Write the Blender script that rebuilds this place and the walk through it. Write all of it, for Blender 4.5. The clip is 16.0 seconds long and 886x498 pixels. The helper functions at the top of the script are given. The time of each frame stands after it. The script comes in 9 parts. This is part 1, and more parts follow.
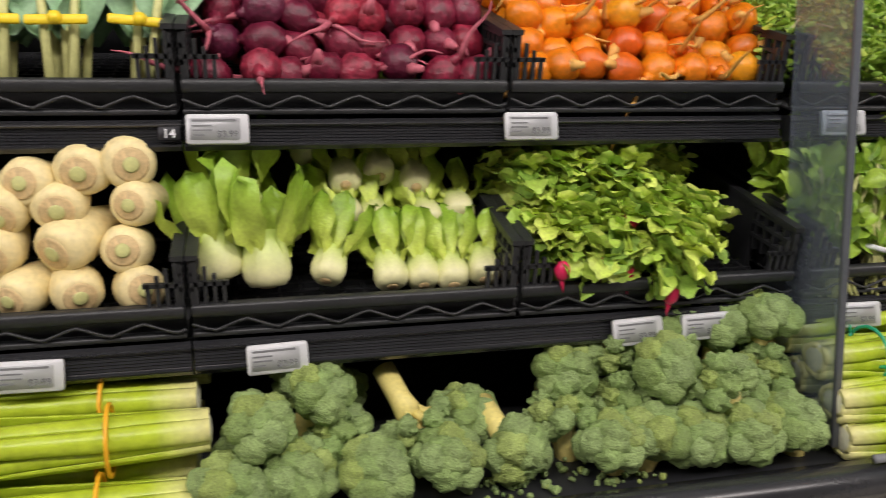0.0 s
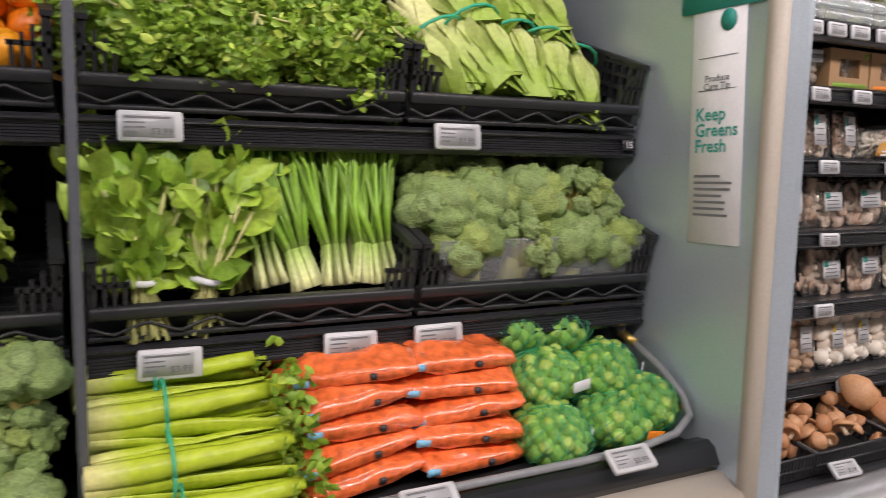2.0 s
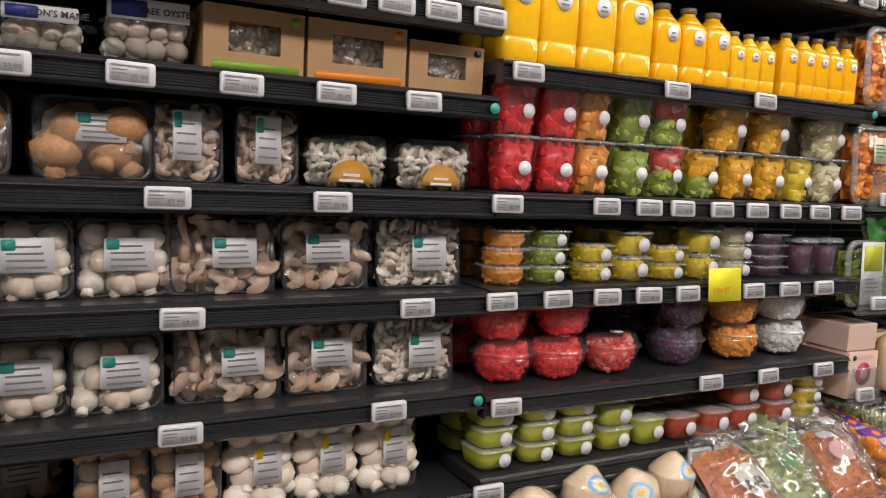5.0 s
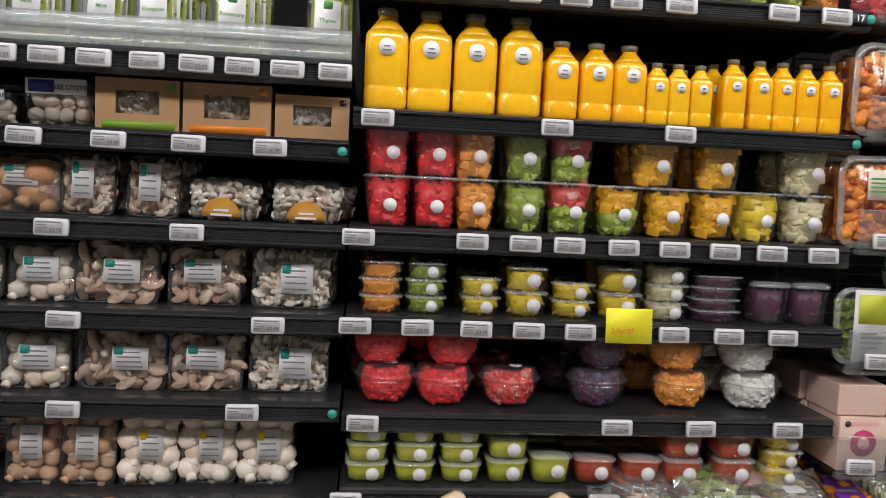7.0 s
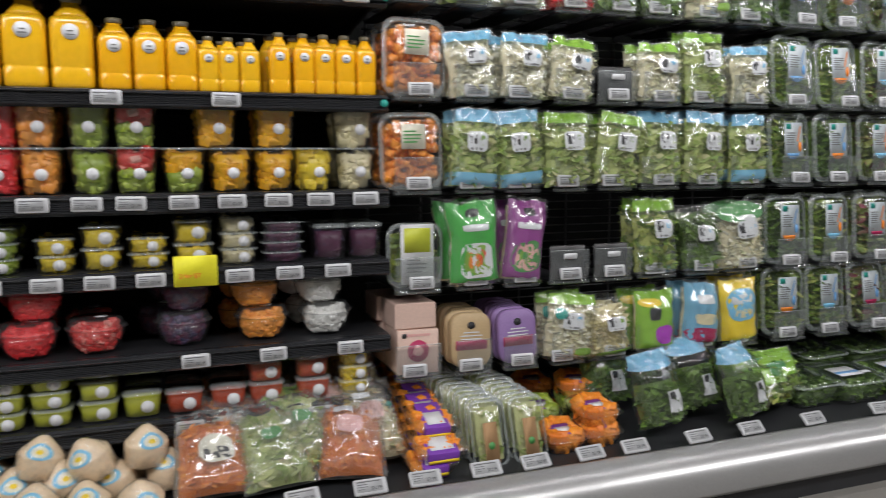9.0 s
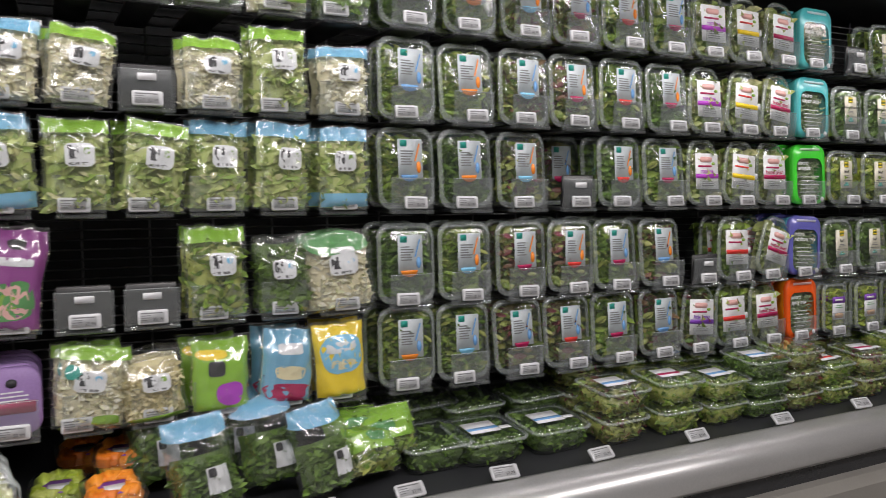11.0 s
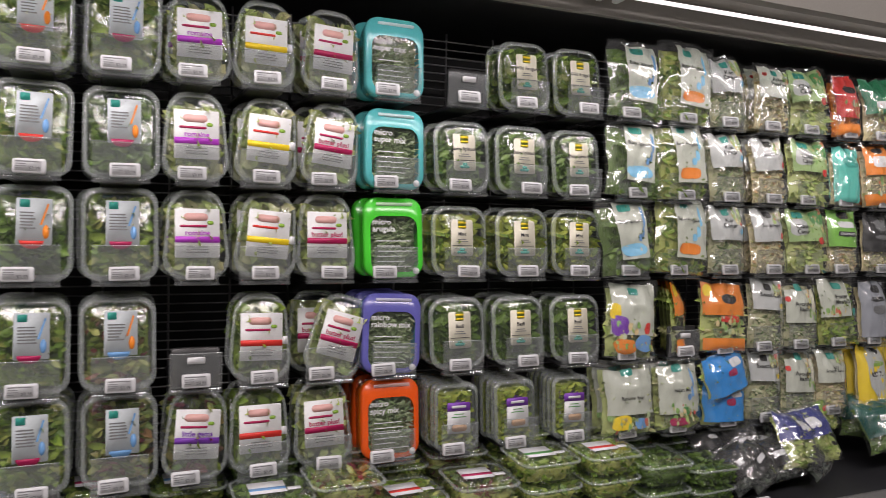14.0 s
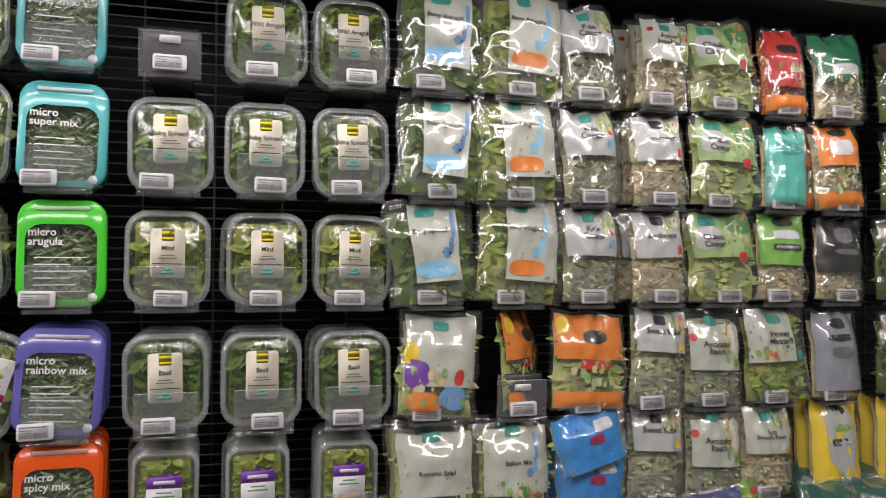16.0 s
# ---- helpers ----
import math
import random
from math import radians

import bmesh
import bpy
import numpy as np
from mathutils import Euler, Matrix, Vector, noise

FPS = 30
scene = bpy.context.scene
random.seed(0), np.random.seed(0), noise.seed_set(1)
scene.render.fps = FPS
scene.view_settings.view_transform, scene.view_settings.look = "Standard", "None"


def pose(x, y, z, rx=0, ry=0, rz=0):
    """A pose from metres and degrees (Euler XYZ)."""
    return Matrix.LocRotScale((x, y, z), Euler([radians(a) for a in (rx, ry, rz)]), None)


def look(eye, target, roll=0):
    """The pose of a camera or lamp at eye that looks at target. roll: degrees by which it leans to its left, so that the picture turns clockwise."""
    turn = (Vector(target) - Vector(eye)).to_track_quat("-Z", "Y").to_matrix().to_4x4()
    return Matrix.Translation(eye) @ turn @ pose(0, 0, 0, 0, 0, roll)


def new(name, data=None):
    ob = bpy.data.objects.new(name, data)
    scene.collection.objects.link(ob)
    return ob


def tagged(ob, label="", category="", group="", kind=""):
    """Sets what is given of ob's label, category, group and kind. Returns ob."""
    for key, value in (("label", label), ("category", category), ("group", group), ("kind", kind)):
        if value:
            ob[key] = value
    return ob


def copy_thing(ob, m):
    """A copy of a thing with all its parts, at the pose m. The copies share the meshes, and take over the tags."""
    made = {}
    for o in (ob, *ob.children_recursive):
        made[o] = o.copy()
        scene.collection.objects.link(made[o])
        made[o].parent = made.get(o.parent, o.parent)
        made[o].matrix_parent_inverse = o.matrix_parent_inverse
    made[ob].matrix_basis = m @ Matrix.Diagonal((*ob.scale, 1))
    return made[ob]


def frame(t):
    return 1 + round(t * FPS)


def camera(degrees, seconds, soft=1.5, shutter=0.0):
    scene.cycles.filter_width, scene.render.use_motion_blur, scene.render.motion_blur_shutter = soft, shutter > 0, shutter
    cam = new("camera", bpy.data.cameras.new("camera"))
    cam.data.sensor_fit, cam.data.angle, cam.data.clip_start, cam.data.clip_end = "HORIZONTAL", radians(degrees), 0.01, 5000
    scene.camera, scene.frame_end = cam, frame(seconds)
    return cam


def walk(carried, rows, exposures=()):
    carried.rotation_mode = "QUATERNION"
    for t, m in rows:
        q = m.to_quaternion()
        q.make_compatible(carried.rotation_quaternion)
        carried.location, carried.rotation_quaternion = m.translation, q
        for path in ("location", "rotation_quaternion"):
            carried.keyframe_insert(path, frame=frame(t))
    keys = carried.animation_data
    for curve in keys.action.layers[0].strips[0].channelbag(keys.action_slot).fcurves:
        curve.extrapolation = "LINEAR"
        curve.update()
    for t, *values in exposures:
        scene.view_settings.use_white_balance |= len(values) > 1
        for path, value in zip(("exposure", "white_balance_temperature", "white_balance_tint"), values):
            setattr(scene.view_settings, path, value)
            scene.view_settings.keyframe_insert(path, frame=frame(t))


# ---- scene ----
cam = camera(59.5, 16.0, soft=0.6, shutter=0.22)
METRES, EYE, TILT, LEAN, TURN = 6.9, 1.3, 0.0, 0.0, -13.03
ROWS = [
    (0.0, 0.0, 0.0, 0.0, -0.11, -7.8, 0.84),
    (0.5, 0.0277, 0.0011, 0.0007, -4.77, -8.84, 0.78),
    (1.0, 0.0553, 0.0085, -0.0006, -8.86, -8.82, 0.11),
    (1.5, 0.0819, 0.0224, 0.0006, -11.29, -7.73, -0.43),
    (2.0, 0.1117, 0.0265, -0.001, -14.39, -6.91, -1.17),
    (2.5, 0.1439, 0.0299, 0.0, -19.86, -6.2, -1.9),
    (3.0, 0.1749, 0.0447, 0.0009, -23.97, -5.74, -2.31),
    (3.5, 0.2058, 0.0548, 0.0006, -26.23, -5.64, -2.6),
    (4.0, 0.2408, 0.0621, 0.0022, -24.41, -5.72, -2.72),
    (4.5, 0.2683, 0.0737, 0.0025, -20.28, -5.83, -2.73),
    (5.0, 0.2976, 0.0787, 0.0054, -15.05, -5.86, -2.82),
    (7.5, 0.4206, 0.0374, 0.0128, 9.04, -4.75, -2.74),
    (8.0, 0.4307, 0.0204, 0.0123, 6.38, -5.2, -1.66),
    (8.5, 0.4411, 0.0199, 0.0116, -1.25, -6.36, -0.75),
    (9.0, 0.4717, 0.0252, 0.0117, -7.35, -6.86, 0.18),
    (9.5, 0.4983, 0.0337, 0.0116, -12.72, -7.29, 0.43),
    (12.0, 0.6679, 0.0723, 0.0143, -14.27, -4.09, -0.38),
    (12.5, 0.7027, 0.0754, 0.0161, -13.17, -3.31, -0.51),
    (13.0, 0.736, 0.0885, 0.0168, -12.81, -2.41, -0.7),
    (13.5, 0.7745, 0.0931, 0.015, -12.18, -1.69, -0.81),
    (14.0, 0.814, 0.0991, 0.0169, -11.06, -1.33, -0.95),
    (14.5, 0.8471, 0.1152, 0.017, -10.11, -1.29, -1.17),
    (15.0, 0.8805, 0.1257, 0.0137, -8.36, -1.3, -1.27),
    (15.5, 0.9166, 0.1382, 0.0141, -6.01, -0.92, -1.11),
    (16.0, 0.9358, 0.161, 0.0164, -2.88, 0.05, -0.7),
]
walk(cam, [(t, pose(0, 0, EYE, TILT, LEAN, TURN) @ pose(METRES * x, METRES * y, METRES * z, 90 + pitch, roll, yaw)) for t, x, y, z, yaw, pitch, roll in ROWS],
     exposures=[(0.0, -0.58, 6700, 17), (2.5, -0.56, 6750, 23), (4.5, -0.68, 6850, 20), (7.5, -0.88, 6450, 15), (9.5, -1.02, 6250, 12), (12.0, -0.76, 6650, 19), (16.0, -0.84, 6700, 21)])

# ---- light ----
world = bpy.data.worlds.new("store")
world.use_nodes = True
scene.world = world
world.node_tree.nodes["Background"].inputs[0].default_value = (0.9, 0.95, 1.0, 1)
world.node_tree.nodes["Background"].inputs[1].default_value = 0.05


def area_lamp(name, m, sx, sy, watts, colour=(1, 1, 1)):
    data = bpy.data.lights.new(name, "AREA")
    data.shape, data.size, data.size_y, data.energy, data.color = "RECTANGLE", sx, sy, watts, colour
    ob = new(name, data)
    ob.matrix_world = m
    return ob


# rows of ceiling lamps over the aisle, and the tube under the canopy of each case
for k in range(-1, 4):
    area_lamp("aisle_lamp", pose(-0.5 + 2.7 * k, -1.1, 3.1, 26, 0, 0), 2.2, 0.35, 78, (1.0, 0.97, 0.93))
area_lamp("case_lamp", look((5.0, 0.915, 1.972), (5.0, 1.10, 1.2)), 6.3, 0.03, 19, (1.0, 0.98, 0.95))
area_lamp("case_lamp", look((0.2, 0.915, 1.972), (0.2, 1.10, 1.2)), 3.0, 0.03, 6, (1.0, 0.98, 0.95))


# ---- materials ----
def tree(name):
    m = bpy.data.materials.new(name)
    m.use_nodes = True
    return m, m.node_tree.nodes, m.node_tree.links


def mat(name, colour, rough=0.5, metal=0.0, vary=0.12, scale=14.0, bump=0.0, fine=180.0, spec=0.5, per=None, coat=0.0, each=False):
    """A surface with broad patches and fine grain. per: more colours, one of which falls to each loose piece of the mesh (each: to each object)."""
    m, n, l = tree(name)
    b = n["Principled BSDF"]
    b.inputs["Roughness"].default_value, b.inputs["Metallic"].default_value = rough, metal
    b.inputs["Specular IOR Level"].default_value = spec
    b.inputs["Coat Weight"].default_value = coat
    tc = n.new("ShaderNodeTexCoord")
    n1, n2 = n.new("ShaderNodeTexNoise"), n.new("ShaderNodeTexNoise")
    n1.inputs["Scale"].default_value, n1.inputs["Detail"].default_value = scale, 4
    n2.inputs["Scale"].default_value, n2.inputs["Detail"].default_value = fine, 3
    l.new(tc.outputs["Object"], n1.inputs["Vector"])
    l.new(tc.outputs["Object"], n2.inputs["Vector"])
    if per:
        g, r = n.new("ShaderNodeNewGeometry"), n.new("ShaderNodeValToRGB")
        cols = [colour] + list(per)
        while len(r.color_ramp.elements) < len(cols):
            r.color_ramp.elements.new(0.5)
        for k, c in enumerate(cols):
            r.color_ramp.elements[k].position, r.color_ramp.elements[k].color = k / (len(cols) - 1), (*c, 1)
        oi = n.new("ShaderNodeObjectInfo")
        l.new(oi.outputs["Random"] if each else g.outputs["Random Per Island"], r.inputs["Fac"])
        src = r.outputs["Color"]
    else:
        c = n.new("ShaderNodeRGB")
        c.outputs[0].default_value = (*colour, 1)
        src = c.outputs[0]
    add, mr = n.new("ShaderNodeMath"), n.new("ShaderNodeMapRange")
    l.new(n1.outputs["Fac"], add.inputs[0])
    l.new(n2.outputs["Fac"], add.inputs[1])
    l.new(add.outputs[0], mr.inputs["Value"])
    mr.inputs["From Min"].default_value, mr.inputs["From Max"].default_value = 0.6, 1.4
    mr.inputs["To Min"].default_value, mr.inputs["To Max"].default_value = 1 - vary, 1 + vary
    mul = n.new("ShaderNodeVectorMath")
    mul.operation = "SCALE"
    l.new(src, mul.inputs[0])
    l.new(mr.outputs[0], mul.inputs["Scale"])
    l.new(mul.outputs[0], b.inputs["Base Color"])
    rr = n.new("ShaderNodeMapRange")
    rr.inputs["To Min"].default_value, rr.inputs["To Max"].default_value = rough * 0.8, min(1, rough * 1.2)
    l.new(n1.outputs["Fac"], rr.inputs["Value"])
    l.new(rr.outputs[0], b.inputs["Roughness"])
    if bump:
        bp = n.new("ShaderNodeBump")
        bp.inputs["Strength"].default_value, bp.inputs["Distance"].default_value = bump, 0.004
        l.new(n2.outputs["Fac"], bp.inputs["Height"])
        l.new(bp.outputs[0], b.inputs["Normal"])
    return m


def fading(name, c0, c1, z0, z1, rough=0.45, axis="Z", vary=0.25, scale=30.0, bump=0.2, fine=160.0):
    """A plant that goes from one colour to another along its own length, each blade a little different."""
    m = mat(name, c0, rough, 0, vary, scale, bump, fine)
    n, l = m.node_tree.nodes, m.node_tree.links
    sep, mr, ramp = n.new("ShaderNodeSeparateXYZ"), n.new("ShaderNodeMapRange"), n.new("ShaderNodeMix")
    isl, hsv, spread = n.new("ShaderNodeNewGeometry"), n.new("ShaderNodeHueSaturation"), n.new("ShaderNodeMapRange")
    ramp.data_type = "RGBA"
    l.new(n["Texture Coordinate"].outputs["Object"], sep.inputs[0])
    l.new(sep.outputs[axis], mr.inputs["Value"])
    mr.inputs["From Min"].default_value, mr.inputs["From Max"].default_value = z0, z1
    l.new(mr.outputs[0], ramp.inputs["Factor"])
    ramp.inputs["A"].default_value, ramp.inputs["B"].default_value = (*c0, 1), (*c1, 1)
    spread.inputs["To Min"].default_value, spread.inputs["To Max"].default_value = 0.62, 1.3
    l.new(isl.outputs["Random Per Island"], spread.inputs["Value"])
    l.new(spread.outputs[0], hsv.inputs["Value"])
    l.new(ramp.outputs["Result"], hsv.inputs["Color"])
    l.new(hsv.outputs[0], n["Vector Math"].inputs[0])
    return m


def clear(name, tint=(0.97, 0.98, 0.98), rough=0.08, haze=0.05, gloss=1.0, crumple=0.0, scale=30.0, milk=(0.85, 0.88, 0.9), creased=False):
    """Thin clear plastic: lets light through, with a sheen and a little haze."""
    m, n, l = tree(name)
    n.remove(n["Principled BSDF"])
    out = n["Material Output"]
    tr, gl, df = n.new("ShaderNodeBsdfTransparent"), n.new("ShaderNodeBsdfGlossy"), n.new("ShaderNodeBsdfDiffuse")
    tr.inputs[0].default_value, df.inputs[0].default_value = (*tint, 1), (*milk, 1)
    gl.inputs["Roughness"].default_value = rough
    fr, pw, mu = n.new("ShaderNodeLayerWeight"), n.new("ShaderNodeMath"), n.new("ShaderNodeMath")
    fr.inputs["Blend"].default_value = 0.5
    pw.operation, pw.inputs[1].default_value = "POWER", 4.0
    l.new(fr.outputs["Facing"], pw.inputs[0])
    mu.operation, mu.use_clamp = "MULTIPLY_ADD", True
    mu.inputs[1].default_value, mu.inputs[2].default_value = 0.55 * gloss, 0.045 * gloss
    l.new(pw.outputs[0], mu.inputs[0])
    a, b = n.new("ShaderNodeMixShader"), n.new("ShaderNodeMixShader")
    a.inputs[0].default_value = haze
    l.new(tr.outputs[0], a.inputs[1])
    l.new(df.outputs[0], a.inputs[2])
    l.new(mu.outputs[0], b.inputs[0])
    l.new(a.outputs[0], b.inputs[1])
    l.new(gl.outputs[0], b.inputs[2])
    l.new(b.outputs[0], out.inputs[0])
    if crumple:
        tc, nz, bp = n.new("ShaderNodeTexCoord"), n.new("ShaderNodeTexNoise"), n.new("ShaderNodeBump")
        nz.inputs["Scale"].default_value, nz.inputs["Detail"].default_value, nz.inputs["Distortion"].default_value = scale, 5, 1.2
        l.new(tc.outputs["Object"], nz.inputs["Vector"])
        if creased:
            nz.noise_type, nz.normalize = "RIDGED_MULTIFRACTAL", False
            nz.inputs["Detail"].default_value, nz.inputs["Distortion"].default_value = 3, 0.6
        l.new(nz.outputs["Fac"], bp.inputs["Height"])
        bp.inputs["Strength"].default_value, bp.inputs["Distance"].default_value = crumple, 0.006 if creased else 0.02
        for s in (gl, fr):
            l.new(bp.outputs[0], s.inputs["Normal"])
    return m


def glow(name, colour, strength):
    m, n, l = tree(name)
    b = n["Principled BSDF"]
    b.inputs["Emission Color"].default_value, b.inputs["Emission Strength"].default_value = (*colour, 1), strength
    return m


BLACK = mat("black_coated_steel", (0.023, 0.024, 0.027), 0.38, 0.0, 0.25, 6, 0.05, 260)
RAIL = mat("black_rail_plastic", (0.024, 0.025, 0.028), 0.24, 0.0, 0.2, 9, 0.02, 200)
BACK = mat("black_back_panel", (0.014, 0.0145, 0.016), 0.6, 0.0, 0.3, 5)
CRATE = mat("black_crate_plastic", (0.02, 0.021, 0.023), 0.42, 0.0, 0.3, 20, 0.15, 240)
WIRE = mat("grey_wire", (0.2, 0.2, 0.21), 0.35, 0.6, 0.2, 30)
STEEL = mat("brushed_stainless", (0.56, 0.65, 0.73), 0.34, 0.6, 0.12, 3, 0.05, 320)
BUMPER = mat("grey_metal_bumper", (0.50, 0.50, 0.50), 0.3, 0.55, 0.08, 4, 0.02)
BEIGE = mat("beige_case_front", (0.50, 0.45, 0.38), 0.45, 0, 0.08, 5, 0.03)
FASCIA = mat("grey_fascia_paint", (0.23, 0.22, 0.20), 0.5, 0, 0.06, 4, 0.03)
WALL = mat("pale_wall_paint", (0.62, 0.61, 0.58), 0.7, 0, 0.06, 3, 0.1)
FLOOR = mat("polished_concrete", (0.30, 0.29, 0.275), 0.3, 0, 0.25, 2, 0.04)
CEIL = mat("ceiling_paint", (0.55, 0.55, 0.55), 0.8, 0, 0.08, 2, 0.1)
TUBE = glow("lamp_tube_glow", (1.0, 0.97, 0.93), 1.7)
TAGW = mat("white_tag_plastic", (0.62, 0.63, 0.65), 0.35, 0, 0.05, 40)
TAGS = mat("grey_tag_screen", (0.45, 0.46, 0.475), 0.3, 0, 0.08, 60)
INK = mat("dark_print", (0.03, 0.03, 0.035), 0.5, 0, 0.1)
GREYINK = mat("grey_print", (0.16, 0.165, 0.17), 0.5, 0, 0.1)
CLEAR = clear("clear_plastic", haze=0.02, gloss=1.2)
PLATE = clear("clear_tray_plate", haze=0.06, gloss=1.8, rough=0.10, milk=(0.70, 0.75, 0.77))
SHELL = clear("clear_clamshell", haze=0.022, gloss=1.9, rough=0.10, crumple=0.12, scale=22, milk=(0.55, 0.66, 0.66))
RIM = clear("clamshell_rim", haze=0.28, gloss=1.8, rough=0.16, milk=(0.62, 0.68, 0.68))
FILM = clear("stretch_film", haze=0.015, gloss=2.2, rough=0.07, crumple=0.5, scale=26)
BAGFILM = clear("bag_film", haze=0.028, gloss=2.1, rough=0.11, crumple=0.9, scale=16, milk=(0.78, 0.82, 0.82), creased=True)
HAZY = clear("hazy_bag_film", haze=0.10, gloss=3.2, rough=0.12, crumple=0.9, scale=17, milk=(0.80, 0.82, 0.80), creased=True)
BLUETOP = clear("blue_bag_top", tint=(0.55, 0.80, 0.95), haze=0.78, gloss=2.2, rough=0.14, crumple=0.8, scale=18, milk=(0.24, 0.58, 0.84), creased=True)
LIMETOP = clear("lime_bag_top", tint=(0.70, 0.92, 0.40), haze=0.78, gloss=2.2, rough=0.14, crumple=0.8, scale=18, milk=(0.34, 0.66, 0.06), creased=True)
ACRYL = clear("acrylic_divider", tint=(0.80, 0.85, 0.90), haze=0.15, gloss=1.6, rough=0.12, milk=(0.38, 0.43, 0.5))
GUARD = clear("acrylic_guard", tint=(0.9, 0.93, 0.92), haze=0.10, gloss=1.2, rough=0.1)


def paint(name, c, rough=0.45, vary=0.06):
    return mat(name, c, rough, 0, vary, 30, 0.25 if rough < 0.4 else 0.03, 45 if rough < 0.4 else 180)


PAPER = paint("white_paper", (0.72, 0.73, 0.75), 0.55)
BRIGHT = paint("bright_white_paper", (0.86, 0.87, 0.88), 0.5)
PALEP = paint("pale_blue_label", (0.56, 0.62, 0.65), 0.5)
CREAM = paint("cream_label", (0.76, 0.73, 0.60), 0.5)
GREENP = paint("green_print", (0.08, 0.30, 0.08))
LIMEP = paint("lime_print", (0.22, 0.40, 0.04))
TEALP = paint("teal_print", (0.02, 0.33, 0.27))
BLUEP = paint("blue_print", (0.15, 0.35, 0.66))
SKYP = paint("sky_blue_print", (0.22, 0.56, 0.80))
ORANGEP = paint("orange_print", (0.85, 0.25, 0.02))
REDP = paint("red_print", (0.72, 0.04, 0.03))
CRIMP = paint("crimson_print", (0.42, 0.01, 0.09))
PURPP = paint("purple_print", (0.20, 0.05, 0.42))
MAGP = paint("magenta_print", (0.46, 0.05, 0.55))
YELP = paint("yellow_print", (0.90, 0.66, 0.02))
PINKP = paint("pink_print", (0.80, 0.45, 0.42))
NAVYP = paint("navy_print", (0.03, 0.04, 0.22))
BLACKP = paint("black_print", (0.02, 0.02, 0.022), 0.35)
KRAFT = mat("kraft_card", (0.42, 0.25, 0.12), 0.7, 0, 0.12, 25, 0.08, 300)
NOTE = paint("yellow_note", (0.92, 0.86, 0.03), 0.6)
CAP = paint("smoky_bottle_cap", (0.16, 0.14, 0.09), 0.3)
JUICE = mat("orange_juice_bottle", (0.92, 0.46, 0.006), 0.16, 0, 0.08, 7, 0.03, 60, coat=0.6)
JUICE2 = mat("settled_juice_bottle", (0.90, 0.50, 0.010), 0.16, 0, 0.10, 7, 0.03, 60, coat=0.6)


